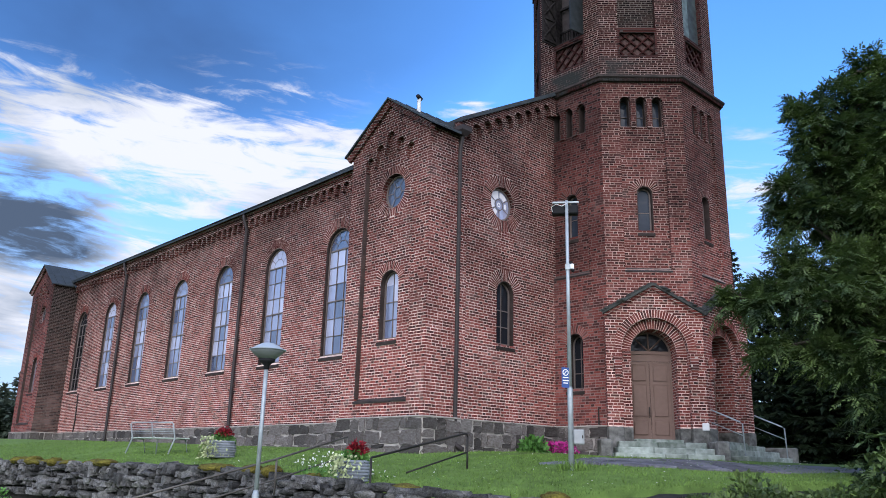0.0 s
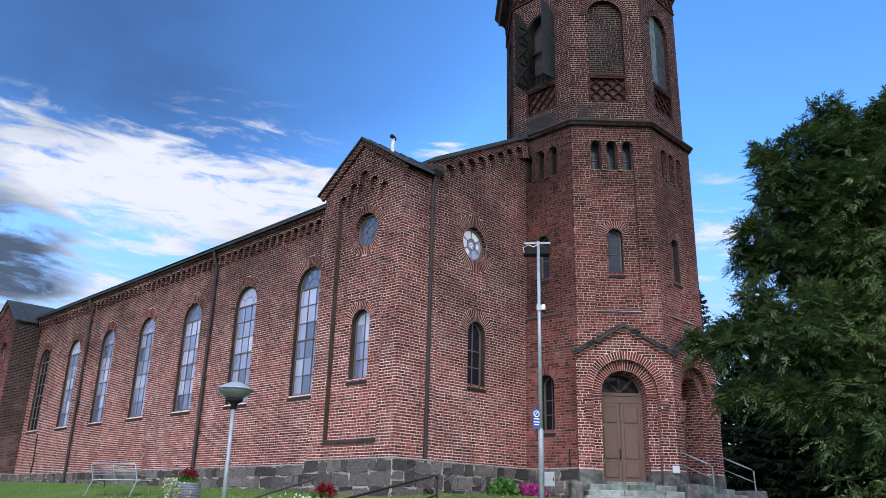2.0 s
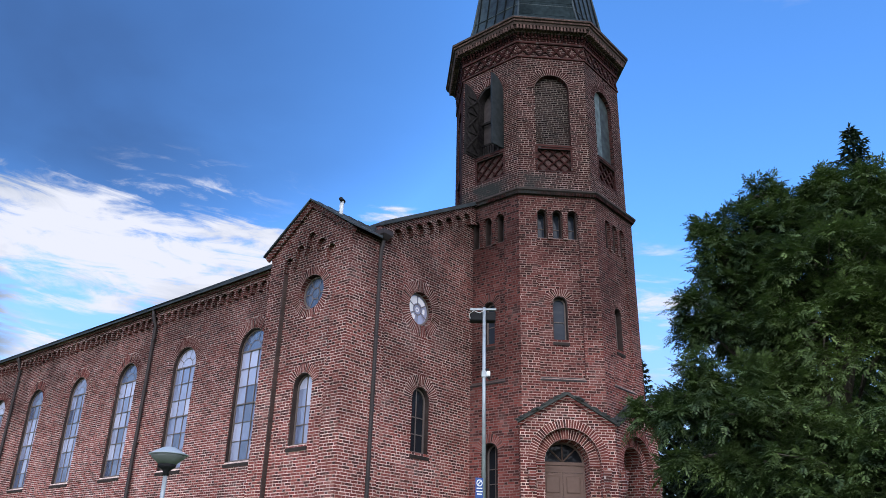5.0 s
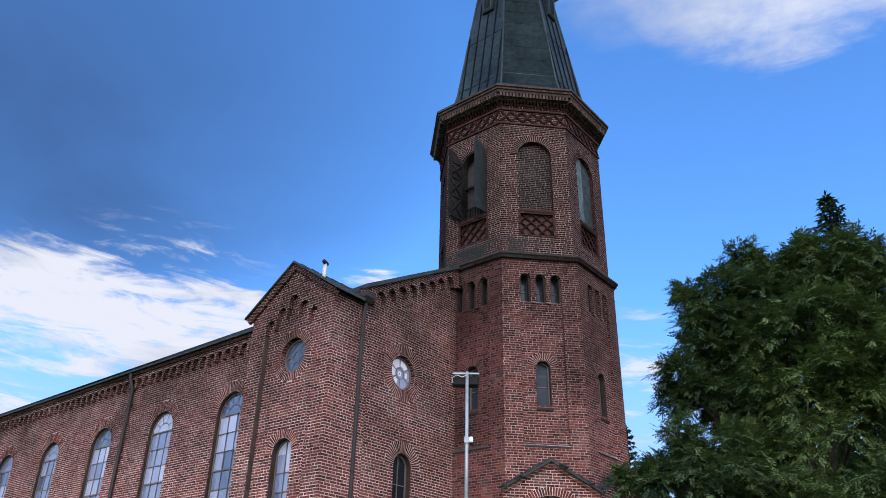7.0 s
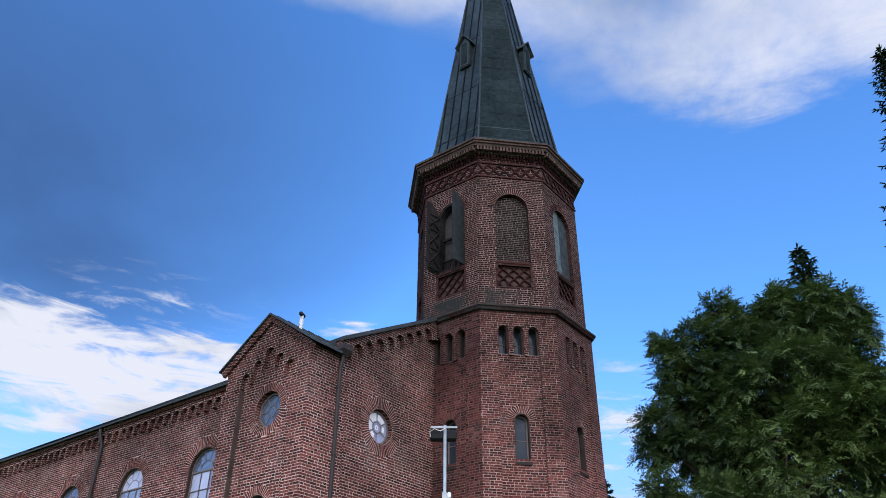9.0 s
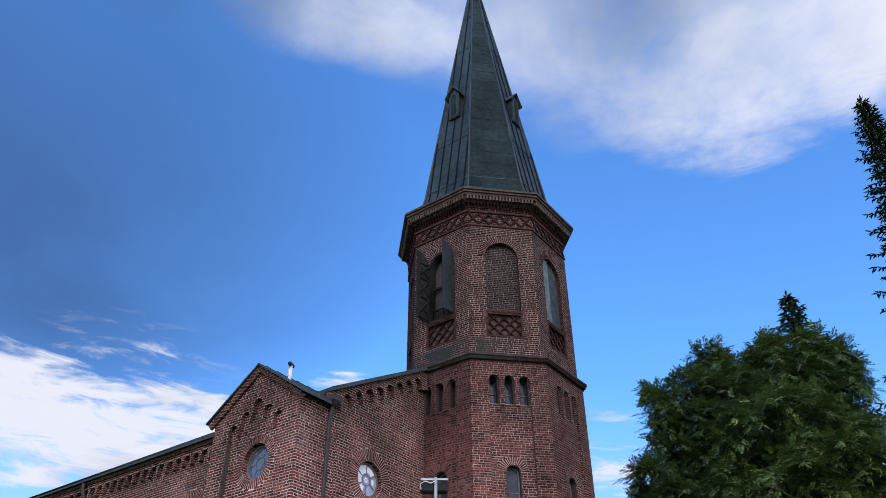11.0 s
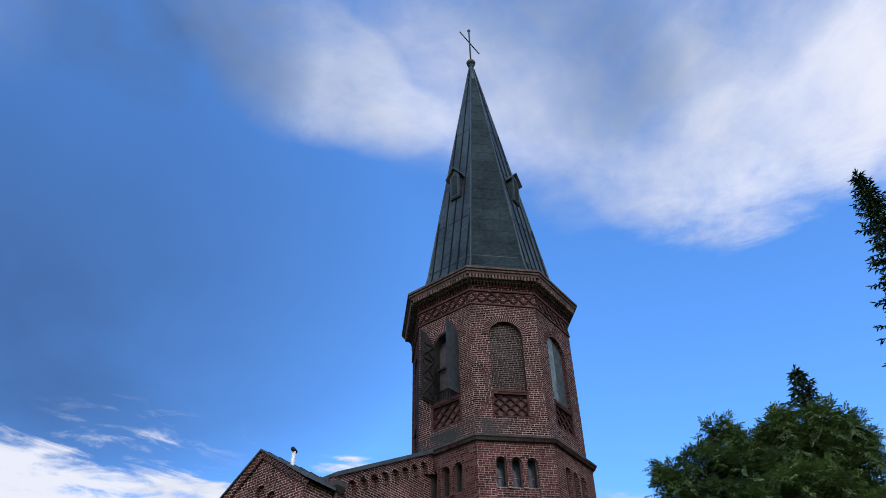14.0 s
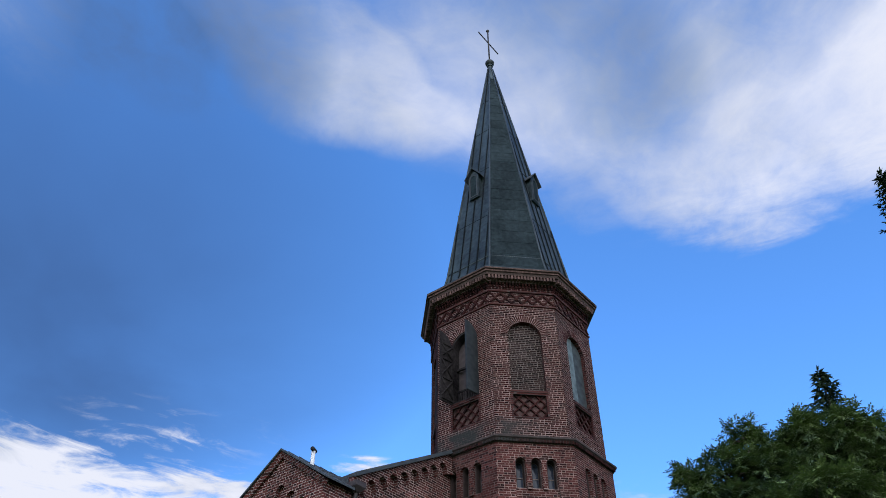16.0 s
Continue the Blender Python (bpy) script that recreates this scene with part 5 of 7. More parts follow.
def porch(key, has_corbels=True):
    f = tower_face(key, AP)
    h = AP * T22
    sp, z0 = snap(4.95), 2.78
    outline = [(-h, z0), (h, z0), (h, 5.98), (0, 6.72), (-h, 5.98)]
    big, small = arch(0, z0, 1.88, sp, 16), arch(0, 2.46, 1.30, sp, 16)
    wall_part("porch_wall", f, [outline[:1] + [(-0.94, z0)] + big[2:][::-1] + [(0.94, z0)] + outline[1:]], 0.2, church, base=outline,
              cuts=[ring_cut(0, z0, 1.88, sp, 0.24)], rings=[(0, sp, 0.945, 1.175)])
    fi = f.out(-0.2)
    wall_part("porch_inner_wall", fi, [[(-1.1, z0), (-0.65, z0)] + small[2:][::-1] + [(0.65, z0), (1.1, z0), (1.1, 6.15), (-1.1, 6.15)]], 0.75, church, base=box_poly(-0.94, 0.94, z0, 6.0),
              cuts=[ring_cut(0, z0, 1.30, sp, 0.28)], rings=[(0, sp, 0.655, 0.925)])
    # jamb reveals run in coursed brick behind; stone feet below
    for s in (-1, 1):
        x0, x1 = sorted((s * 0.94, s * (h + 0.0)))
        part("foot_stone", boxes_mesh("foot_stone", [(x0, x1, 1.5, 2.78, -0.3, 0.04)], M_FOOT, 0.02), church, m=f.m)
        x0, x1 = sorted((s * 0.65, s * 0.94))
        part("foot_stone", boxes_mesh("foot_stone", [(x0, x1, 1.5, 2.78, -0.95, -0.17)], M_FOOT, 0.02), church, m=f.m)
        if has_corbels:
            c = s * 1.07
            part("corbel", boxes_mesh("corbel", [(c - 0.13, c + 0.13, 4.66, 4.74, -0.01, 0.15), (c - 0.11, c + 0.11, 4.36, 4.66, -0.01, 0.12), (c - 0.08, c + 0.08, 4.18, 4.36, -0.01, 0.085), (c - 0.05, c + 0.05, 4.06, 4.18, -0.01, 0.05)], M_COURSE), church, m=f.m)
            part("impost", boxes_mesh("impost", [(s * 0.80 - 0.15, s * 0.80 + 0.15, 4.80, 4.90, -0.21, -0.16)], M_COURSE), church, m=f.m)
        # roof slope with verge courses
        e = h + 0.10
        ze = 6.00 - 0.06
        v = [(0, 6.86, 0.16), (s * e, ze + 0.06, 0.16), (s * (e - 0.14), ze + 0.06, -0.32), (0, 6.86, -0.32), (0, 6.78, 0.16), (s * e, ze - 0.02, 0.16), (s * (e - 0.14), ze - 0.02, -0.32), (0, 6.78, -0.32)]
        part("porch_roof", mesh_of("porch_roof", v, [(0, 1, 2, 3), (4, 7, 6, 5), (0, 4, 5, 1), (1, 5, 6, 2)], M_SLATE), church, m=f.m)
        v = [(0, 6.776, 0.10), (s * (e - 0.03), ze - 0.026, 0.10), (s * (e - 0.06), ze - 0.10, 0.05), (0, 6.68, 0.05), (0, 6.776, -0.01), (s * (e - 0.03), ze - 0.026, -0.01), (s * (e - 0.06), ze - 0.10, -0.01), (0, 6.68, -0.01)]
        part("porch_verge", mesh_of("porch_verge", v, [(0, 1, 2, 3), (3, 2, 6, 7), (1, 5, 6, 2)], M_COURSE), church, m=f.m)
        for k in range(26):
            t = (k + random.random()) / 26
            part("moss", random.choice(TUFTS), church, m=f.m @ Matrix.Translation((s * e * t, 6.87 + (ze + 0.06 - 6.86) * t, random.uniform(-0.1, 0.15))) @ Matrix.Diagonal((random.uniform(0.06, 0.14), random.uniform(0.035, 0.08), random.uniform(0.06, 0.14), 1)))
    # door: frame, fanlight, two panelled leaves
    fd = f.out(-0.78)
    fr = [arch(0, 2.46, 1.34, sp, 16), arch(0, 2.48, 1.20, sp, 16)]
    door = part("door", mesh_of("door_frame", *slab(fr, 0.1), M_DOOR), church, "closed taupe panelled double door under a fanlight", fd.m)
    part("transom", boxes_mesh("transom", [(-0.6, 0.6, 4.90, 5.00, -0.06, 0.012)], M_DOOR, 0.008), door, m=fd.m)
    part("header_board", boxes_mesh("header_board", [(-0.6, 0.6, 4.70, 4.898, -0.06, -0.014)], M_DOOR), door, m=fd.m)
    half = [(0.6 * math.cos(math.pi * i / 16), 5.0 + 0.56 * math.sin(math.pi * i / 16)) for i in range(17)]
    part("fanlight", mesh_of("fanlight", *slab([half], 0.008, -0.04), M_GLASSD), door, m=fd.m)
    for a in (45, 90, 135):
        part("fan_bar", tube("fan_bar", [(0, 5.0, -0.03), (0.58 * math.cos(radians(a)), 5.0 + 0.56 * math.sin(radians(a)), -0.03)], 0.024, M_DOOR, 4), door, m=fd.m)
    for s in (-1, 1):
        x0, x1 = sorted((s * 0.006, s * 0.598))
        lf = part("leaf", boxes_mesh("leaf", [(x0, x1, 2.49, 4.69, -0.07, -0.025)], M_DOOR), door, m=fd.m)
        for q0, q1 in ((2.60, 3.00), (3.12, 4.03), (4.13, 4.60)):
            part("panel", boxes_mesh("panel", [(x0 + 0.09, x1 - 0.09, q0, q1, -0.03, 0.004)], M_DOOR, 0.022), lf, m=fd.m)
    part("door_handle", tube("door_handle", [(-0.05, 3.38, -0.02), (-0.05, 3.38, 0.04), (-0.05, 3.10, 0.04), (-0.05, 3.10, -0.02)], 0.014, M_IRON, 6), door, "black iron pull handle", m=fd.m)
    # steps
    for i, (d0, d1, top, wide) in enumerate(((-0.95, 0.10, 2.46, 0.66), (-0.1, 0.38, 2.38, 1.18), (0.05, 0.74, 2.22, 1.28), (0.4, 1.10, 2.06, 1.42))):
        marks = (-wide, wide) if i == 0 else (-wide, -0.33 + 0.2 * (i % 2), 0.45 + 0.15 * (i % 3), wide)
        for a, b in zip(marks, marks[1:]):
            part("step", boxes_mesh("step", [(a + 0.006, b - 0.006, 1.6, top, d0, d1)], M_STEP, 0.018), church, m=f.m)


porch("B")
porch("C")
porch("D", False)
for key, s, d1, top in (("B", -1, 0.75, 2.42), ("B", 1, 0.95, 2.42), ("C", 1, 1.15, 2.36)):
    f = tower_face(key, AP)
    x0, x1 = sorted((s * 1.42, s * 1.72)) if key == "B" and s < 0 else sorted((s * 1.30, s * 1.62))
    part("step_cheek", boxes_mesh("step_cheek", [(x0, x1, 1.5, top, 0.05, d1)], M_FOOT, 0.04), church, m=f.m)

# ---- footing of field stone ----


def stone_variant(seed):
    """A roughly split footing stone with uneven outline and a bulging face."""
    rnd = random.Random(seed)
    bm = bmesh.new()
    bmesh.ops.create_cube(bm, size=1.0)
    bmesh.ops.subdivide_edges(bm, edges=bm.edges[:], cuts=1, use_grid_fill=True)
    for v in bm.verts:
        corner = sum(abs(c) > 0.4 for c in v.co)
        v.co += Vector((rnd.uniform(-0.09, 0.09), rnd.uniform(-0.11, 0.11), rnd.uniform(-0.10, 0.10)))
        if corner == 3:
            v.co *= rnd.uniform(0.84, 0.96)
    me = bpy.data.meshes.new("stone")
    bm.to_mesh(me)
    bm.free()
    me.materials.append(M_STONE)
    return me


STONES = [stone_variant(k) for k in range(14)]


def footing(face, u0, u1, rows=((1.55, 1.84), (1.84, 2.12), (2.12, 2.48), (2.48, 2.79)), z_up=0.0):
    base = part("footing", boxes_mesh("footing", [(u0, u1, 1.2, ZP - 0.012, -0.3, 0.05)], M_STONEM), church, m=face.m)
    part("footing_ledge", boxes_mesh("footing_ledge", [(u0, u1, ZP - 0.012, ZP + 0.03, -0.05, 0.085)], M_STONEM, 0.012), base, m=face.m)
    for a, b in rows:
        u = u0
        while u < u1 - 0.12:
            w = min(random.choice((0.22, 0.3, 0.42, 0.55, 0.75)) * random.uniform(0.85, 1.2), u1 - u)
            if u1 - u - w < 0.2:
                w = u1 - u
            cut = random.uniform(0.35, 0.65) if w < 0.5 and random.random() < 0.3 else None
            for p0, p1 in ((a, b),) if cut is None else ((a, a + (b - a) * cut), (a + (b - a) * cut, b)):
                m = (face.m @ Matrix.Translation((u + w / 2, (p0 + p1) / 2 + random.uniform(-0.02, 0.02), 0.03)) @ Matrix.Rotation(random.uniform(-0.07, 0.07), 4, "Z")
                     @ Matrix.Diagonal((w - 0.02, p1 - p0 - 0.015, 0.10 + random.uniform(-0.02, 0.03), 1)))
                part("stone", random.choice(STONES), base, m=m)
            u += w


footing(F_SIDE, -3.56, 0.06)
footing(F_END, -0.06, 1.3)
footing(F_FRONT, 1.0, 5.55)
footing(F_NAVE, -30.25, -3.4, rows=((1.75, 2.15), (2.15, 2.48), (2.48, 2.79)))
footing(Face((13.44, 45.15, 0), 180), -3.56, 0.06, rows=((1.9, 2.36), (2.36, 2.79)))
footing(Face((13.44, 45.15, 0), -90), -0.06, 1.3, rows=((1.9, 2.36), (2.36, 2.79)))
footing(tower_face("A", AT), -1.3, 1.3)

# ---- downpipes and roof details ----


def downpipe(face, u, top, bottom, out=0.11, bend=0.28, hopper=False):
    pts = [(u, top, bend), (u, top - 0.22, bend), (u, top - 0.62, out), (u, (top + bottom) / 2, out), (u, bottom + 0.25, out), (u, bottom + 0.12, out + 0.04), (u + 0.1, bottom, out + 0.22)]
    pipe = part("downpipe", tube("downpipe", pts, 0.065, M_PIPE, 10), church, "brown-black metal downpipe", face.m)
    z = top - 1.2
    while z > bottom + 0.6:
        part("pipe_bracket", boxes_mesh("pipe_bracket", [(u - 0.075, u + 0.075, z - 0.02, z + 0.02, 0.0, out + 0.06)], M_PIPE), pipe, m=face.m)
        z -= 1.9
    if hopper:
        part("hopper", mesh_of("hopper", [(u + sx * q, z, bend + sy * q) for z, q in ((top + 0.02, 0.19), (top - 0.12, 0.19), (top - 0.26, 0.08)) for sx, sy in ((-1, -1), (1, -1), (1, 1), (-1, 1))],
                              [(0, 1, 2, 3), (0, 4, 5, 1), (1, 5, 6, 2), (2, 6, 7, 3), (3, 7, 4, 0), (4, 8, 9, 5), (5, 9, 10, 6), (6, 10, 11, 7), (7, 11, 8, 4)], M_PIPE), pipe, m=face.m)


downpipe(F_NAVE, -(26.72 - 14.91), 11.0, 2.0)
downpipe(F_NAVE, -(38.25 - 14.91), 11.0, 2.25)
part("cable_duct", tube("cable_duct", [(-27.9, 2.3, 0.04), (-27.75, 3.4, 0.04), (-27.85, 4.75, 0.04)], 0.03, M_IRON, 6), church, m=F_NAVE.m)
downpipe(F_FRONT, 14.56 - 13.44, 10.95, 2.02, hopper=True, bend=0.2)
part("cable_duct", tube("cable_duct", [(-0.02, 1.9, 0.05), (-0.02, 3.3, 0.05)], 0.022, M_IRON, 6), church, m=Face((TX - AT, 13.32, 0), 180).m)
part("roof_vent", tube("roof_vent", [(13.95, 15.95, 11.2), (13.95, 15.95, 12.08)], 0.06, material("pale_vent_metal", (0.45, 0.46, 0.46), 0.5, vary=0.2), 10), church, "pale metal roof vent with a dark cap")
part("vent_cap", tube("vent_cap", [(13.84, 15.89, 12.11), (14.07, 16.01, 12.13)], 0.062, M_BLACK, 10), church)


# ---- planting helpers ----
def polar(head, r, z=0.0):
    return Vector((-math.sin(radians(head)) * r, math.cos(radians(head)) * r, z))


def on_lawn(head, r, up=0.0):
    p = polar(head, r)
    return Vector((p.x, p.y, lawn_z(p.x, p.y) + up))


RNG = np.random.default_rng(7)


def unit(v):
    return v / np.maximum(np.linalg.norm(v, axis=-1, keepdims=True), 1e-9)


def leaf_quads(pos, way, side, length, width):
    """Pointed leaves: a folded diamond at each place, along way."""
    n = len(pos)
    L = (length if np.ndim(length) else np.full(n, length))[:, None]
    W = (width if np.ndim(width) else np.full(n, width))[:, None]
    drop = np.cross(way, side)
    v = np.stack([pos, pos + way * L * 0.45 + side * W, pos + way * L + drop * L * 0.12, pos + way * L * 0.45 - side * W], 1).reshape(-1, 3)
    f = np.arange(4 * n).reshape(n, 4)
    return v, f


def sprays(at, out, length, leaflets, leaf_l, leaf_w, droop=0.35):
    """Feathered twigs: leaflets in pairs along a drooping stalk, one twig at each place."""
    n = len(at)
    out = unit(out + RNG.normal(0, 0.35, (n, 3)) + np.array([0, 0, -droop]))
    up = np.array([0.0, 0.0, 1.0])
    side = unit(np.cross(out, up) + RNG.normal(0, 0.25, (n, 3)))
    vs, fs, k = [], [], 0
    ln = length * RNG.uniform(0.7, 1.25, n)
    for j in range(leaflets):
        t = (j // 2 + 1) / (leaflets // 2 + 1)
        s = 1 if j % 2 else -1
        pos = at + out * (ln * t)[:, None] + np.array([0, 0, -1.0]) * (ln * t * t * 0.3)[:, None]
        way = unit(out * 0.55 + side * s * 0.85 + RNG.normal(0, 0.22, (n, 3)) + np.array([0, 0, -0.15])) if j < leaflets - 1 else out
        sd = unit(np.cross(way, up) + RNG.normal(0, 0.3, (n, 3)))
        v, f = leaf_quads(pos, way, sd, leaf_l * RNG.uniform(0.75, 1.2, n), leaf_w * RNG.uniform(0.8, 1.2, n))
        vs.append(v)
        fs.append(f + k)
        k += len(v)
    return np.concatenate(vs), np.concatenate(fs)


def raw_mesh(name, v, f, mat):
    me = bpy.data.meshes.new(name)
    n, k = f.shape
    me.vertices.add(len(v))
    me.vertices.foreach_set("co", np.asarray(v, np.float32).ravel())
    me.loops.add(n * k)
    me.loops.foreach_set("vertex_index", np.asarray(f, np.int32).ravel())
    me.polygons.add(n)
    me.polygons.foreach_set("loop_start", np.arange(0, n * k, k, dtype=np.int32))
    me.materials.append(mat)
    me.update(calc_edges=True)
    return me


def fronds(at, way, size):
    """Feathered leaves of one bough each: twigs spread in a drooping fan, pinnate leaves along the twigs, leaflets in pairs on the leaves.
    at, way: foot and outward direction of the boughs; size: their reach."""
    up = np.array([0.0, 0.0, 1.0])
    n, twigs, leaves, pairs = len(at), 9, 6, 4
    way = unit(way * np.array([1, 1, 0.85]))
    left = unit(np.cross(up, way) + RNG.normal(0, 0.35, (n, 3)))
    vs, fs, k = [], [], 0
    for t in range(twigs):
        a = (t / (twigs - 1) - 0.5) * 2.3 + RNG.normal(0, 0.12, n)
        ca, sa = np.cos(a)[:, None], np.sin(a)[:, None]
        tw = unit(way * ca + left * sa + up * RNG.normal(0.05, 0.5, (n, 1)))
        ln = size * RNG.uniform(0.65, 1.1, n) * (0.75 + 0.25 * np.cos(a))
        for q in range(leaves):
            u = (q + 0.6) / leaves
            foot = at + tw * (ln * u)[:, None] - up * (ln * u * u * 0.34)[:, None]
            sgn = 1 if q % 2 else -1
            flat = unit(np.cross(up, tw))
            rach = unit(tw * (0.65 if q < leaves - 1 else 1.0) + flat * sgn * (0.8 if q < leaves - 1 else 0.1) + up * RNG.normal(-0.2, 0.4, (n, 1)))
            across = unit(np.cross(up, rach) + up * RNG.normal(0, 0.4, (n, 1)))
            rl = RNG.uniform(0.15, 0.24, n)[:, None]
            for p in range(2 * pairs + 1):
                w = (p // 2 + 1) / (pairs + 1) if p < 2 * pairs else 1.0
                sp = (1 if p % 2 else -1) if p < 2 * pairs else 0
                pos = foot + rach * rl * w - up * rl * w * w * 0.25
                lw = unit(rach * (0.55 if sp else 1.0) + across * sp * 0.85 - up * RNG.uniform(0.05, 0.35, (n, 1)))
                sd = unit(np.cross(lw, np.cross(rach, across)) + RNG.normal(0, 0.12, (n, 3)))
                v, f = leaf_quads(pos, lw, sd, 0.085 * RNG.uniform(0.8, 1.25, n), 0.0165 * RNG.uniform(0.8, 1.2, n))
                vs.append(v)
                fs.append(f + k)
                k += len(v)
    return np.concatenate(vs), np.concatenate(fs)


def leaf_tree(name, base, masses, label, boughs=9.5, trunk_r=0.22):
    """A broadleaf tree: tapered trunk, limbs to each mass of foliage, boughs of feathered leaves in tiers on and within the masses."""
    tree = thing(name, base, label, "tree")
    base = Vector(base)
    heart = sum((Vector(m[0]) for m in masses), Vector()) / len(masses)
    fork = base + (heart - base) * 0.42
    fork.x, fork.y = base.x + (heart.x - base.x) * 0.15, base.y + (heart.y - base.y) * 0.15
    part("trunk", tube("trunk", [base - Vector((0, 0, 0.3)), base + (fork - base) * 0.12, base + (fork - base) * 0.6 + Vector((0.08, -0.05, 0)), fork, fork + (heart - fork) * 0.8 + Vector((0, 0, 1.5))], 0.2, M_BARK, 10,
                       [trunk_r * 1.35, trunk_r, trunk_r * 0.85, trunk_r * 0.7, 0.05]), tree)
    at, out, reach = [], [], []
    for c, rx, rz in masses:
        c = np.array(c)
        tip = Vector(c)
        mid = fork + (tip - fork) * 0.5 + Vector((0, 0, 0.4))
        part("limb", tube("limb", [fork - Vector((0, 0, 0.4)), mid, tip], 0.08, M_BARK, 7, [trunk_r * 0.45, trunk_r * 0.28, 0.03]), tree)
        n = max(5, int(boughs * (rx * rx + 2 * rx * rz)))
        d = unit(RNG.normal(0, 1, (n, 3)))
        d[:, 2] = np.where(d[:, 2] < -0.55, -d[:, 2], d[:, 2])
        rad = np.where(RNG.uniform(0, 1, n) < 0.6, RNG.uniform(0.75, 1.05, n), RNG.uniform(0.3, 0.75, n))
        size = RNG.uniform(0.40, 0.80, n) * min(1.0, 0.55 + 0.3 * rx)
        foot = c + d * (rad[:, None] * np.array([rx, rx, rz]) - 0.5 * size[:, None])
        at.append(foot)
        out.append(d + RNG.normal(0, 0.25, (n, 3)))
        reach.append(size)
        for q in foot[::3]:
            part("branch", tube("branch", [tip, Vector((tip + Vector(q)) / 2) + Vector((0, 0, 0.15)), Vector(q)], 0.03, M_BARK, 5, [0.045, 0.028, 0.012]), tree)
    v, f = fronds(np.concatenate(at), np.concatenate(out), np.concatenate(reach))
    part("crown", raw_mesh("crown", v, f, M_LEAF), tree, kind="stuff")
    return tree


def shrub(p, label):
    """A far shrub: short stem and a loose heap of leafy twigs."""
    tree = thing("shrub", tuple(p), label, "shrub")
    part("stem", tube("stem", [p - Vector((0, 0, 0.1)), p + Vector((0, 0, 1.3))], 0.06, M_BARK, 6, [0.08, 0.03]), tree)
    n = 2600
    c = np.array([(p.x, p.y, p.z + 1.4), (p.x + 1.2, p.y, p.z + 0.9)])[RNG.integers(0, 2, n)]
    e = unit(RNG.normal(0, 1, (n, 3)))
    v, f = sprays(c + e * np.array([1.6, 1.6, 1.1]) * RNG.uniform(0.5, 1.0, (n, 1)), e, 0.4, 5, 0.4, 0.12)
    part("crown", raw_mesh("crown", v, f, M_NEEDLEF), tree, kind="stuff")


def spruce(base, height, radius, label, whorl=0.34, bare=0.06, twig=0.26, fine=1.0, mat=None):
    """A spruce: straight trunk, drooping whorled boughs of needle twigs that shorten to the tip."""
    tree = thing("spruce", base, label, "tree")
    b = np.array(base)
    part("trunk", tube("trunk", [b - np.array([0, 0, 0.2]), b + np.array([0, 0, height * 0.5]), b + np.array([0, 0, height])], 0.1, M_BARK, 7, [0.02 * height * 0.7, 0.012 * height * 0.7, 0.012]), tree)
    pos, way = [], []
    z = height * bare
    while z < height - 0.1:
        rr = radius * (1 - z / height) ** 0.85 * RNG.uniform(0.75, 1.15) + 0.06
        nb = max(5, int(8 * min(1.0, 0.4 + rr / radius)))
        off = RNG.uniform(0, 6.28)
        for k in range(nb):
            a = off + 6.283 * k / nb + RNG.uniform(-0.25, 0.25)
            L = rr * RNG.uniform(0.7, 1.15)
            m = max(3, int(L / (0.11 / fine)))
            t = (np.arange(m) + RNG.uniform(0.3, 1, m)) / m
            rise = 0.25 * (z / height) - 0.30
            x = np.cos(a) * L * t
            y = np.sin(a) * L * t
            h = rise * L * t + 0.18 * L * t * t
            p = b + np.stack([x, y, z + h], 1)
            for s in (-1, 1, 0):
                w = np.stack([np.cos(a + s * 0.9) * np.ones(m), np.sin(a + s * 0.9) * np.ones(m), np.full(m, -0.35 if s else 0.1)], 1)
                pos.append(p)
                way.append(w + RNG.normal(0, 0.25, (m, 3)))
        z += whorl * RNG.uniform(0.75, 1.2) * (0.6 + 0.4 * (1 - z / height))
    # leader
    m = 24
    t = np.linspace(0.94, 1.0, m)
    pos.append(b + np.stack([np.zeros(m), np.zeros(m), height * t], 1))
    way.append(RNG.normal(0, 0.5, (m, 3)) + np.array([0, 0, 1.0]))
    pos, way = np.concatenate(pos), unit(np.concatenate(way))
    side = unit(np.cross(way, np.array([0, 0, 1.0])) + 0.01)
    n = len(pos)
    v, f = leaf_quads(pos, way, side, twig * RNG.uniform(0.7, 1.3, n), 0.17 * twig * RNG.uniform(0.8, 1.3, n))
    v2, f2 = leaf_quads(pos, way, unit(np.cross(way, side)), twig * RNG.uniform(0.6, 1.1, n), 0.15 * twig * np.ones(n))
    part("crown", raw_mesh("crown", np.concatenate([v, v2]), np.concatenate([f, f2 + len(v)]), mat or M_NEEDLE), tree, kind="stuff")
    return tree


# ---- trees ----
def ball(head, r, z, rx, rz):
    return (tuple(polar(head, r, 1.6 + z)), rx, rz)


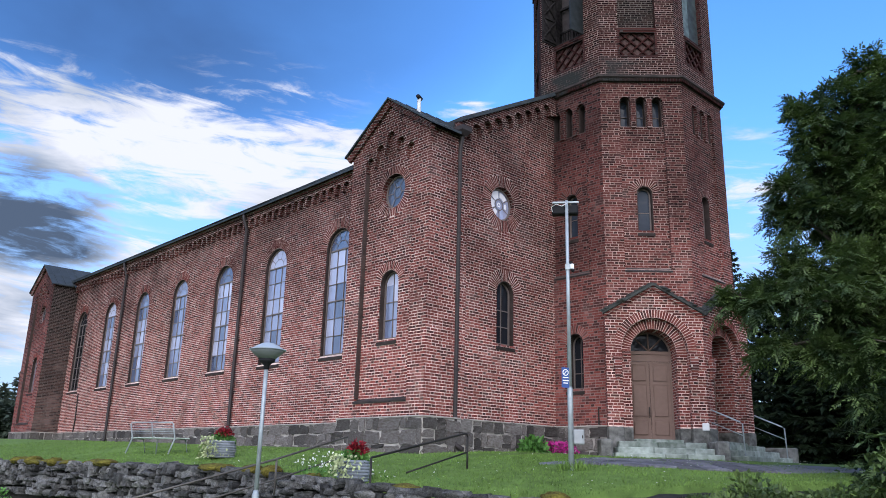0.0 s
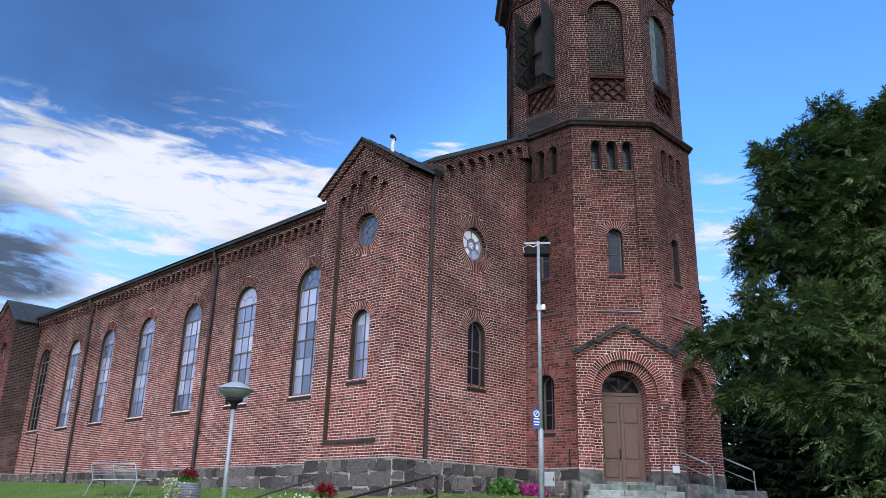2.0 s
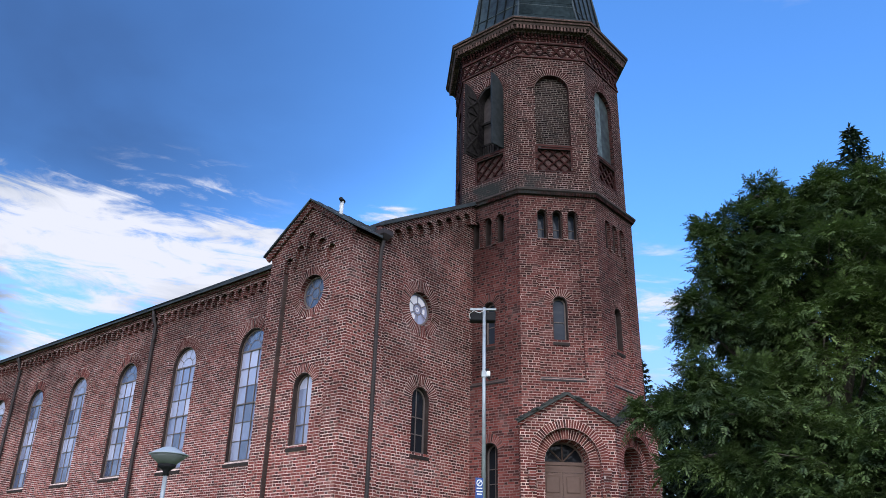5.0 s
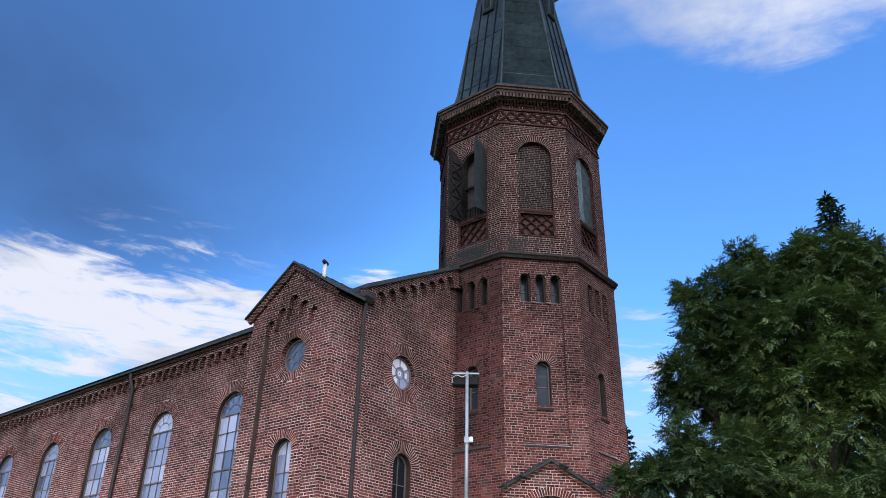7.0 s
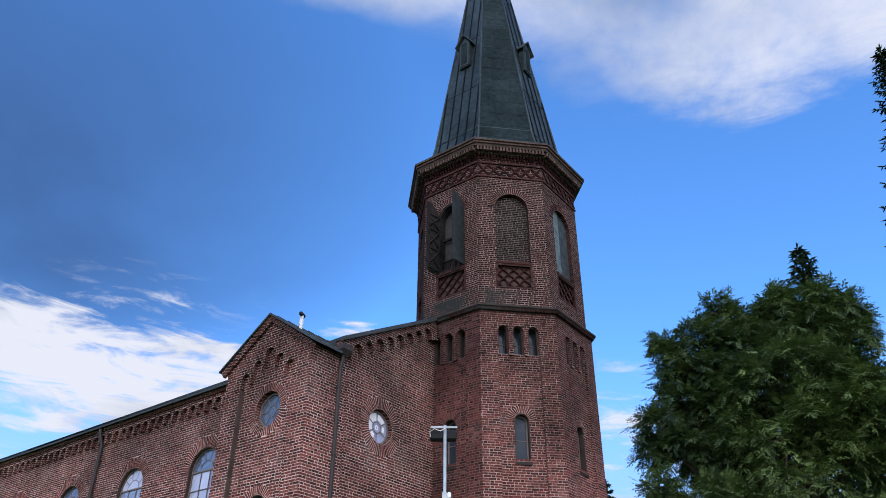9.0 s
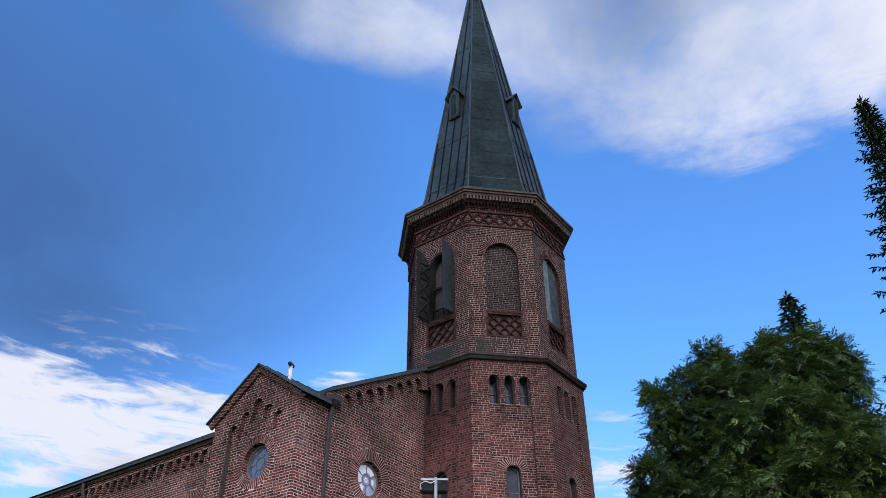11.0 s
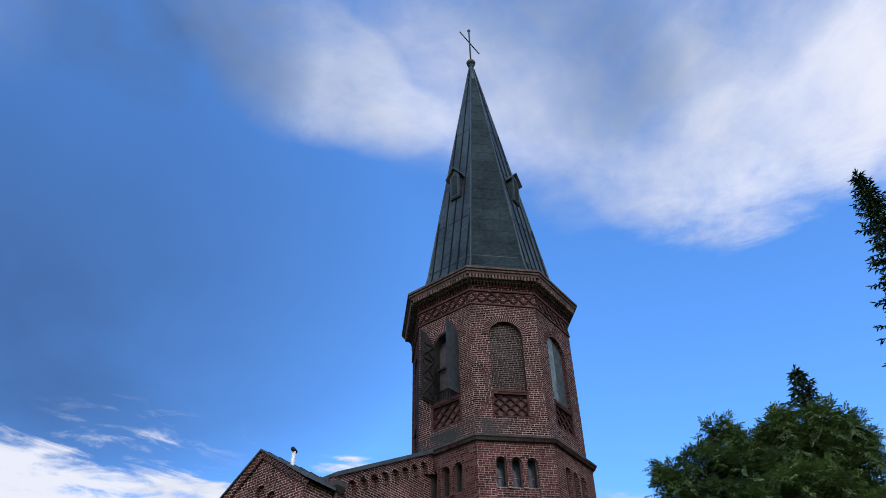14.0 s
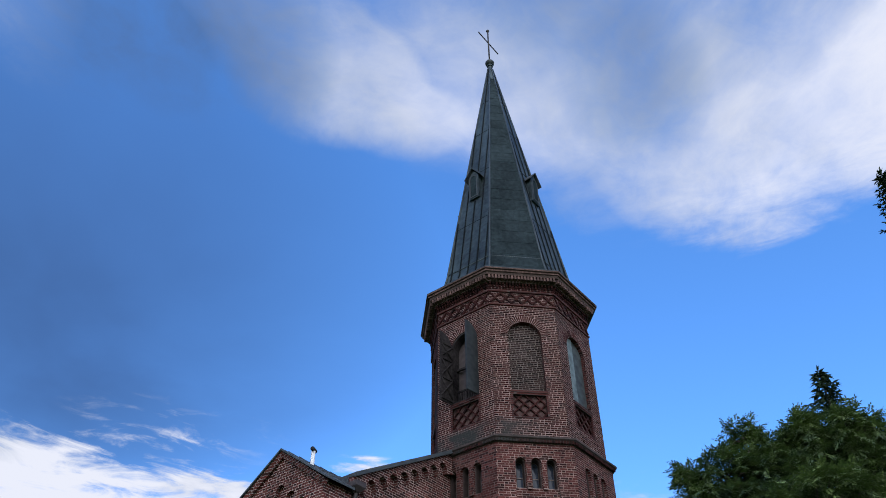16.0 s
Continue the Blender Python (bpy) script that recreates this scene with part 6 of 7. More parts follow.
leaf_tree("broadleaf_tree", on_lawn(-76.0, 19.5),
          [ball(-76.8, 19.5, 5.6, 2.5, 2.9), ball(-71.8, 18.0, 3.2, 1.6, 1.5), ball(-73.0, 19.0, 6.3, 1.2, 1.4), ball(-81.4, 19.5, 5.7, 1.7, 2.1),
           ball(-77.5, 18.0, 2.0, 2.4, 1.6), ball(-75.0, 19.5, 7.9, 1.1, 1.1), ball(-79.5, 20.0, 8.4, 1.5, 1.3), ball(-81.8, 19.5, 8.0, 0.9, 0.9), ball(-83.5, 17.5, 2.2, 2.3, 2.0),
           ball(-68.6, 18.0, 3.9, 1.1, 0.5), ball(-67.4, 17.6, 3.8, 0.5, 0.3), ball(-70.2, 17.8, 2.3, 0.9, 0.6), ball(-71.2, 19.5, 7.6, 0.4, 0.4), ball(-76.8, 19.5, 8.7, 0.9, 0.8), ball(-81.3, 19.5, 8.9, 0.9, 0.7), ball(-73.3, 19.2, 8.0, 0.6, 0.7), ball(-75.3, 19.3, 8.6, 0.6, 0.6), ball(-71.8, 19.0, 7.2, 0.5, 0.5), ball(-72.8, 18.8, 5.2, 0.9, 1.3), ball(-69.6, 18.5, 5.4, 0.95, 0.9), ball(-70.9, 18.6, 7.5, 0.8, 0.8), ball(-69.8, 18.6, 8.2, 0.35, 0.4), ball(-74.2, 19.2, 9.1, 0.6, 0.7), ball(-68.2, 18.2, 6.2, 0.5, 0.4), ball(-72.4, 18.8, 7.9, 0.9, 0.9), ball(-70.8, 18.6, 6.5, 0.9, 0.8), ball(-78.0, 19.4, 9.2, 0.7, 0.7), ball(-66.6, 17.4, 3.4, 0.8, 0.5), ball(-64.9, 17.2, 3.5, 0.55, 0.35), ball(-66.4, 17.5, 2.5, 0.5, 0.45), ball(-67.8, 17.6, 4.4, 0.6, 0.5)],
          "dense dark green broadleaf tree with feathered leaves")
leaf_tree("broadleaf_tree", on_lawn(-91.0, 19.0), [ball(-89.5, 19, 5.2, 1.8, 2.2), ball(-92, 18, 3.0, 2.6, 2.2), ball(-87.8, 18.5, 6.3, 0.8, 0.9)],
          "dark green broadleaf tree among its neighbours")
spruce(tuple(on_lawn(-80.6, 31.0)), 16.9, 5.4, "tall dark spruce rising behind the broadleaf tree")
spruce(tuple(on_lawn(-90.4, 16.5)), 15.3, 2.5, "slender dark spruce with drooping boughs", whorl=0.17, twig=0.13, fine=2.0)
spruce(tuple(on_lawn(-64.3, 46.0)), 11.9, 2.0, "dark spruce behind the tower", whorl=0.45)
for head, r, h in ((-66, 44, 8.5), (-67.5, 40, 7.0), (-68.5, 47, 10), (-70, 38, 7.5), (-71.5, 45, 9.5), (-73, 36, 7.0), (-74.5, 44, 9.0), (-76, 37, 7.5), (-78, 43, 10), (-80, 36, 8),
                   (-82, 42, 9), (-84, 37, 8), (-86.5, 41, 10), (-89, 36, 9), (-92, 40, 10), (-95, 34, 9), (-98, 38, 11)):
    spruce(tuple(on_lawn(head, r)), h, 0.27 * h + 0.6, "dark spruce in the wood behind the lawn", whorl=0.5, twig=0.5, fine=0.6, bare=0.0)
for head, r, h in ((-11.5, 80, 8), (-12.7, 74, 7.5), (-13.9, 82, 8.8), (-14.7, 76, 6.6), (-15.5, 85, 9.0), (-16.1, 78, 6.2), (-10, 84, 9)):
    spruce(tuple(on_lawn(head, r)), h * 0.68, 0.15 * h + 0.6, "grey-green conifer far behind the church", whorl=0.5, twig=0.5, fine=0.8, bare=0.0, mat=M_NEEDLEF)
for head, r in ((-12.5, 66), (-14.0, 63), (-15.3, 68), (-16.2, 64), (-10.8, 64)):
    p = on_lawn(head, r)
    shrub(p, "green shrub far behind the church")

for x, y, h in ((-1, 63, 9), (-4.5, 60, 11), (-8, 64, 9.5), (-12, 60, 11), (-16, 63, 9), (-21, 59, 10), (-26, 61, 9), (-30, 55, 10)):
    spruce(tuple((x, y, 0.0)), h, 0.22 * h, "dark spruce in the wood beside the churchyard", whorl=0.6, twig=0.6, fine=0.5, bare=0.0)

# ---- retaining wall of field stones ----


def rock_variant(seed, mat):
    """A split field stone: a jittered block cut by a few planes, with chipped edges."""
    rnd = random.Random(seed)
    bm = bmesh.new()
    bmesh.ops.create_cube(bm, size=0.9)
    bmesh.ops.subdivide_edges(bm, edges=bm.edges[:], cuts=2, use_grid_fill=True)
    ax = [Vector((rnd.uniform(-1, 1), rnd.uniform(-1, 1), rnd.uniform(-0.7, 0.7))).normalized() for _ in range(8)]
    for v in bm.verts:
        for a in ax:
            d = v.co.dot(a)
            if d > 0.47:
                v.co -= a * (d - 0.47)
        v.co += Vector((rnd.uniform(-1, 1), rnd.uniform(-1, 1), rnd.uniform(-1, 1))) * 0.045
    me = bpy.data.meshes.new("rock")
    bm.to_mesh(me)
    bm.free()
    me.materials.append(mat)
    return me


def moss_variant(seed):
    rnd = random.Random(seed)
    bm = bmesh.new()
    bmesh.ops.create_icosphere(bm, subdivisions=3, radius=0.5)
    for v in bm.verts:
        v.co += v.co.normalized() * (noise.noise(v.co * 5 + Vector((seed, 0, 0))) * 0.16 + rnd.uniform(-0.02, 0.02))
    me = bpy.data.meshes.new("moss")
    bm.to_mesh(me)
    bm.free()
    me.materials.append(M_MOSS)
    me.polygons.foreach_set("use_smooth", [True] * len(me.polygons))
    return me


ROCKS = [rock_variant(k, M_ROCK) for k in range(9)]
MOSSY = [moss_variant(k + 20) for k in range(4)]
core = thing("retaining_wall", (8.6, 14.0, 0.0), "dry-stone retaining wall of grey field stones, mossy on top", "stone wall")
line = []
for (xa, ya, za), (xb, yb, zb) in zip(WALL_PTS, WALL_PTS[1:]):
    m = max(2, int(math.hypot(xb - xa, yb - ya) / 0.5))
    line += [(xa + (xb - xa) * i / m, ya + (yb - ya) * i / m, za + (zb - za) * i / m) for i in range(m)]
vs, fs = [], []
for i, (x, y, z) in enumerate(line):
    x2, y2, _ = line[min(i + 1, len(line) - 1)]
    x1, y1, _ = line[max(i - 1, 0)]
    t = Vector((x2 - x1, y2 - y1, 0)).normalized()
    nrm = Vector((t.y, -t.x, 0))
    for off, zz in ((-1.0, z - 0.10), (0.0, z - 0.14), (0.10, -0.1)):
        vs.append((x + nrm.x * (off - 0.2), y + nrm.y * (off - 0.2), zz))
    if i:
        k = 3 * i
        fs += [(k - 3, k, k + 1, k - 2), (k - 2, k + 1, k + 2, k - 1)]
part("rubble_core", mesh_of("rubble_core", vs, fs, material("wall_rubble", (0.022, 0.021, 0.019), 1.0, vary=0.5, scale=5, bump=1.0, bscale=12)), core)
rr = random.Random(11)
far_v, far_f = [], []
for (xa, ya, za), (xb, yb, zb) in list(zip(WALL_PTS, WALL_PTS[1:]))[2:11]:
    length = math.hypot(xb - xa, yb - ya)
    t = Vector((xb - xa, yb - ya, 0)).normalized()
    nrm = Vector((t.y, -t.x, 0))
    turn = math.atan2(t.y, t.x)
    single = 9 < ya < 20
    for row, drop in enumerate((0.00, 0.13, 0.27, 0.41, 0.56, 0.73)):
        s = rr.uniform(0, 0.2)
        while s < length:
            w = rr.choice((0.16, 0.2, 0.26, 0.34, 0.46)) * rr.uniform(0.85, 1.15)
            h = rr.uniform(0.12, 0.17) * (1.6 if rr.random() < 0.12 else 1.0)
            q = s + w / 2
            if xa > 10.1 and row < 3:
                s += w
                continue
            z = za + (zb - za) * q / length - drop + rr.uniform(-0.03, 0.03)
            p = Vector((xa + t.x * q, ya + t.y * q, z)) + nrm * rr.uniform(-0.10, 0.07)
            m = Matrix.Translation(p) @ Matrix.Rotation(turn + rr.uniform(-0.12, 0.12), 4, "Z") @ Matrix.Rotation(rr.uniform(-0.16, 0.16), 4, "Y") @ Matrix.Diagonal((w * 1.04, 0.42, h * 1.08, 1))
            rock = rr.choice(ROCKS)
            if single and row < 4:
                part("stone", rock, core, m=m)
            else:
                k = len(far_v)
                far_v += [m @ v.co for v in rock.vertices]
                far_f += [[k + i for i in f.vertices] for f in rock.polygons]
            if row == 0 and rr.random() < (0.95 if 20.3 < p.y < 25.2 else 0.10):
                part("moss", rr.choice(MOSSY), core, m=Matrix.Translation(p + Vector((0, 0, h * 0.25)) - nrm * rr.uniform(-0.08, 0.12)) @ Matrix.Rotation(turn + rr.uniform(-0.2, 0.2), 4, "Z") @ Matrix.Rotation(rr.uniform(-0.2, 0.2), 4, "Y") @ Matrix.Diagonal((min(w, 0.65 if ya > 15 else 0.42) * 1.5, 0.45, rr.uniform(0.14, 0.26), 1)))
            s += w
part("rubble_stones", mesh_of("rubble_stones", far_v, far_f, M_ROCKF), core, kind="stuff")

# ---- lawn details ----


def strip_mesh(name, stations, mat, up):
    """A ground strip: stations of (heading, distance, width)."""
    verts, faces = [], []
    n = 0
    for (h0, r0, w0), (h1, r1, w1) in zip(stations, stations[1:]):
        a, b = polar(h0, r0), polar(h1, r1)
        m = max(2, int((b - a).length / 0.3))
        t = (b - a).normalized()
        nrm = Vector((t.y, -t.x, 0))
        for j in range(m):
            p, w = a + (b - a) * (j / m), w0 + (w1 - w0) * j / m
            for k in range(7):
                q = p + nrm * (w * (k / 6 - 0.5) + 0.06 * noise.noise((p.x * 2, p.y * 2, k * 3.0)))
                verts.append((q.x, q.y, lawn_z(q.x, q.y) + (up if 0 < k < 6 else -0.02)))
            n += 1
    for i in range(n - 1):
        for k in range(6):
            faces.append((i * 7 + k, i * 7 + k + 1, (i + 1) * 7 + k + 1, (i + 1) * 7 + k))
    return mesh_of(name, verts, faces, mat, True)


FORECOURT = [(-50.5, 17.1, 0.15), (-53, 17.2, 0.8), (-55, 17.5, 2.0), (-60, 18.2, 2.6), (-65, 19.0, 2.6), (-70, 20.8, 1.8), (-76, 24, 1.6)]
path = solo("path", strip_mesh("path", FORECOURT, M_PATH, 0.022),
     "violet-grey flagstone forecourt narrowing to a path across the lawn", "path", kind="structure")


M_FLAG = material("violet_grey_slate", (0.115, 0.115, 0.135), 0.8, second=(0.05, 0.05, 0.058), vary=0.3, scale=14, bump=0.5, bscale=40, objrand=0.35)
fr = random.Random(4)
for (h0, r0, w0), (h1, r1, w1) in zip(FORECOURT[1:], FORECOURT[2:5]):
    a, b = polar(h0, r0), polar(h1, r1)
    t = (b - a).normalized()
    nrm = Vector((t.y, -t.x, 0))
    cols = max(2, int((b - a).length / 0.5))
    rows_ = 6
    grid = {}
    for i in range(cols + 1):
        for k in range(rows_ + 1):
            q = i / cols
            jit = (fr.uniform(-0.13, 0.13) if 0 < i < cols else 0.0, fr.uniform(-0.08, 0.08))
            grid[i, k] = a + (b - a) * q + t * jit[0] + nrm * ((w0 + (w1 - w0) * q) * (k / rows_ - 0.5) * 0.96 + jit[1])
    for i in range(cols):
        for k in range(rows_):
            c = [grid[i, k], grid[i + 1, k], grid[i + 1, k + 1], grid[i, k + 1]]
            mid = sum(c, Vector()) / 4
            tilt = fr.uniform(-0.006, 0.008)
            top = [Vector((p.x, p.y, 0)) * 0.955 + Vector((mid.x, mid.y, 0)) * 0.045 for p in c]
            vv = [(p.x, p.y, lawn_z(p.x, p.y) + 0.036 + tilt) for p in top] + [(p.x, p.y, lawn_z(p.x, p.y) - 0.02) for p in top]
            part("flagstone", mesh_of("flagstone", vv, [(0, 1, 2, 3), (4, 5, 1, 0), (5, 6, 2, 1), (6, 7, 3, 2), (7, 4, 0, 3)], M_FLAG), path)


def grass_blades(n):
    pts = []
    rng = np.random.default_rng(3)
    while len(pts) < n:
        i = int(rng.integers(2, 11))
        (xa, ya, za), (xb, yb, zb) = WALL_PTS[i], WALL_PTS[i + 1]
        t = rng.uniform()
        dx, dy = xb - xa, yb - ya
        l = math.hypot(dx, dy)
        if rng.uniform() > l / 8:
            continue
        d = rng.uniform() ** 1.6 * 7.0 - 0.05
        x, y = xa + dx * t - dy / l * d, ya + dy * t + dx / l * d
        if (x > 13.3 and y > 14.7) or (x > 18.5 and y > 10.5):
            continue
        pts.append((x, y, d))
    pos = np.array([(x, y, lawn_z(x, y) - 0.01) for x, y, d in pts])
    tall = np.array([0.10 if d < 0.35 else 0.045 for x, y, d in pts]) * rng.uniform(0.6, 1.5, n)
    way = unit(np.stack([rng.normal(0, 0.35, n), rng.normal(0, 0.35, n), np.ones(n)], 1))
    side = unit(np.cross(way, rng.normal(0, 1, (n, 3))))
    v, f = leaf_quads(pos, way, side, tall, 0.09 * tall + 0.002)
    return raw_mesh("grass", v, f, M_BLADE)


solo("grass", grass_blades(60000), "short green lawn grass", "grass", kind="stuff")


def leafy(name, centre, rx, rz, n, leaf_l, leaf_w, mat, rng):
    d = unit(rng.normal(0, 1, (n, 3)))
    d[:, 2] = np.abs(d[:, 2])
    p = np.array(centre) + d * np.array([rx, rx, rz]) * rng.uniform(0.3, 1.0, (n, 1))
    way = unit(d + rng.normal(0, 0.6, (n, 3)))
    side = unit(np.cross(way, rng.normal(0, 1, (n, 3))))
    return raw_mesh(name, *leaf_quads(p, way, side, leaf_l * rng.uniform(0.6, 1.3, n), leaf_w * rng.uniform(0.7, 1.3, n)), mat)


M_MAGENTA = material("magenta_petal", (0.42, 0.03, 0.22), 0.7, vary=0.2, island=0.3)
M_RED = material("crimson_petal", (0.15, 0.007, 0.013), 0.7, vary=0.3, island=0.45)
M_CREAM = material("cream_green_leaf", (0.32, 0.36, 0.19), 0.7, vary=0.2, island=0.4)
M_GREEN = material("fresh_green_leaf", (0.06, 0.15, 0.03), 0.6, vary=0.3, island=0.4)
G3 = np.random.default_rng(5)
bed = thing("flower_bush", (18.05, 14.2, 2.0), "low bush of magenta flowers against the stone footing", "flowers")
for k, (x, y) in enumerate(((17.75, 14.25), (18.1, 14.2), (18.4, 14.2))):
    z = lawn_z(x, y)
    part("foliage", leafy("foliage", (x, y, z), 0.32, 0.26, 260, 0.07, 0.025, M_GREEN, G3), bed, kind="stuff")
    part("blossom", leafy("blossom", (x, y, z + 0.04), 0.36, 0.30, 900, 0.06, 0.028, M_MAGENTA, G3), bed, kind="stuff")
plant = thing("green_plant", (17.1, 14.3, 2.0), "leafy green plant against the stone footing", "plant")
part("foliage", leafy("foliage", (17.1, 14.3, lawn_z(17.1, 14.3)), 0.38, 0.42, 500, 0.16, 0.05, M_GREEN, G3), plant, kind="stuff")
for head, r, rx, rz in ((-64.3, 13.9, 0.45, 0.5), (-66.0, 14.6, 0.3, 0.3), (-61.0, 13.4, 0.3, 0.12), (-62.8, 13.6, 0.4, 0.14), (-66.8, 14.6, 0.45, 0.14), (-68.8, 15.0, 0.5, 0.16), (-70.5, 15.5, 0.6, 0.3), (-73.5, 15.0, 0.8, 0.6), (-14.3, 22.5, 0.8, 1.3), (-15.4, 23.5, 0.5, 0.9)):
    p = on_lawn(head, r)
    if head < -50:
        p.z = wall_at(p.x, p.y)[1] - 0.1
    sh = thing("weed", tuple(p), "wild green weeds on top of the stone wall", "plant", "weeds on the wall")
    part("foliage", leafy("foliage", (p.x, p.y, p.z - 0.15), rx, rz, int(900 * rx + 1200 * max(0, rz - 0.8)), 0.10, 0.03, M_LEAF if head < -59 else M_GREEN, G3), sh, kind="stuff")

M_PETAL = material("white_petal", (0.72, 0.73, 0.70), 0.7, vary=0.1)
n = 420
pos = []
while len(pos) < n:
    head, r = G3.uniform(-70, -16), G3.uniform(12.5, 26)
    p = on_lawn(head, r, 0.05)
    if wall_at(p.x, p.y)[0] > 0.3 and not (p.x > 12.9 and p.y > 14.0) and not (p.x > 17.5 and p.y > 9.5):
        pos.append(tuple(p))
pos = np.array(pos)
way = unit(np.stack([G3.normal(0, 1, n), G3.normal(0, 1, n), np.full(n, 0.3)], 1))
solo("daisies", raw_mesh("daisies", *leaf_quads(pos, way, unit(np.cross(way, np.array([0, 0, 1.0]))), 0.034 * G3.uniform(0.6, 1.3, n), 0.014 * np.ones(n)), M_PETAL), "small white daisies scattered in the lawn", "flowers", kind="stuff")
for head, r, wide, high, n in ((-36.0, 16.2, 0.35, 0.45, 90), (-34.6, 16.4, 0.40, 0.34, 70), (-39.4, 15.6, 0.35, 0.16, 14), (-31.5, 17.2, 0.4, 0.20, 30)):
    p = on_lawn(head, r)
    wf = thing("wildflower", tuple(p), "thin-stemmed white wild flowers at the top of the wall", "flowers", "wild flowers on the lawn")
    foot = np.array(p) + np.stack([G3.normal(0, wide, n), G3.normal(0, wide, n), np.zeros(n)], 1)
    tall = high * G3.uniform(0.4, 1.2, n)
    lean = unit(np.stack([G3.normal(0, 0.25, n), G3.normal(0, 0.25, n), np.ones(n)], 1))
    part("stems", raw_mesh("stems", *leaf_quads(foot, lean, unit(np.cross(lean, G3.normal(0, 1, (n, 3)))), tall, 0.006 * np.ones(n)), M_GREEN), wf, kind="stuff")
    part("leaves", raw_mesh("leaves", *leaf_quads(foot + lean * (tall * 0.4)[:, None], unit(G3.normal(0, 1, (n, 3))), unit(G3.normal(0, 1, (n, 3))), 0.10 * np.ones(n), 0.015 * np.ones(n)), M_GREEN), wf, kind="stuff")
    head_at = np.repeat(foot + lean * tall[:, None], 3, 0)
    w3 = unit(G3.normal(0, 1, (3 * n, 3)))
    part("blossom", raw_mesh("blossom", *leaf_quads(head_at, w3, unit(np.cross(w3, G3.normal(0, 1, (3 * n, 3)))), 0.035 * np.ones(3 * n), 0.014 * np.ones(3 * n)), M_PETAL), wf, kind="stuff")
p = on_lawn(-52.75, 16.0)
tuft = thing("grass_tuft", tuple(p), "tuft of long grass round the foot of the mast", "grass")
n = 260
foot = np.array(p) + np.stack([G3.normal(0.1, 0.16, n), G3.normal(0, 0.16, n), np.full(n, -0.02)], 1)
lean = unit(np.stack([G3.normal(0, 0.3, n), G3.normal(0, 0.3, n), np.ones(n)], 1))
part("blades", raw_mesh("blades", *leaf_quads(foot, lean, unit(np.cross(lean, G3.normal(0, 1, (n, 3)))), 0.24 * G3.uniform(0.5, 1.2, n), 0.008 * np.ones(n)), M_BLADE), tuft, kind="stuff")

# low bough of the tree that hangs over the lawn
bough = thing("low_bough", tuple(on_lawn(-73.5, 14.8)), "low leafy bough hanging over the wall", "branch")
cs = np.array([polar(-72.6, 14.5, 1.75), polar(-74.0, 14.5, 1.9), polar(-75.5, 14.5, 1.8), polar(-73.4, 14.3, 1.45), polar(-75.0, 14.0, 1.3), polar(-71.8, 14.4, 1.35)])
at = np.repeat(cs, 60, 0) + G3.normal(0, 0.24, (360, 3))
v, f = sprays(at, G3.normal(0, 1, (360, 3)), 0.3, 9, 0.14, 0.035)
part("foliage", raw_mesh("foliage", v, f, M_LEAF), bough, kind="stuff")
part("twig", tube("twig", [on_lawn(-77, 16.5, 1.2), polar(-75, 14.6, 1.9), polar(-72.6, 14.4, 1.75)], 0.02, M_BARK, 5, [0.035, 0.025, 0.01]), bough)


def flower_pot(p, dia, high, trail):
    pot = thing("flower_pot", tuple(p), "grey ribbed tub of crimson flowers and trailing cream leaves", "flower pot", "flower tubs on the lawn")
    rings = []
    n = 7
    for k in range(n):
        z0 = p.z + high * k / n
        for q, d in ((0.0, -0.02), (0.25, 0.012), (0.75, 0.012), (1.0, -0.02)):
            rings.append((dia / 2 * (0.9 + 0.12 * math.sin(math.pi * (k + q) / n)) + d, z0 + high * q / n))
    part("tub", turned("tub", rings, material("grey_ribbed_tub", (0.19, 0.21, 0.235), 0.7, vary=0.2, scale=10), 24, 0, (p.x, p.y), True), pot)
    top = p.z + high
    part("foliage", leafy("foliage", (p.x, p.y, top - 0.05), dia * 0.42, 0.22, 420, 0.10, 0.03, M_GREEN, G3), pot, kind="stuff")
    part("blossom", leafy("blossom", (p.x + 0.05, p.y - 0.03, top + 0.14), dia * 0.31, 0.22, 260, 0.08, 0.026, M_RED, G3), pot, kind="stuff")
    n = 180
    a = G3.normal(trail, 0.45, n)
    dn = G3.uniform(-0.12, high * 0.95, n)
    rad = dia / 2 + 0.03 + 0.16 * G3.uniform(0, 1, n)
    pos = np.stack([p.x + np.cos(a) * rad, p.y + np.sin(a) * rad, top - dn], 1)
    way = unit(np.stack([np.cos(a), np.sin(a), -0.7 + 0 * a], 1) + G3.normal(0, 0.4, (n, 3)))
    part("trailing_leaves", raw_mesh("trailing_leaves", *leaf_quads(pos, way, unit(np.cross(way, G3.normal(0, 1, (n, 3)))), 0.09 * G3.uniform(0.6, 1.3, n), 0.03 * np.ones(n)), M_CREAM), pot, kind="stuff")


flower_pot(on_lawn(-28.4, 22.0), 0.74, 0.44, 3.4)
flower_pot(on_lawn(-37.5, 15.6), 0.62, 0.40, 3.6)


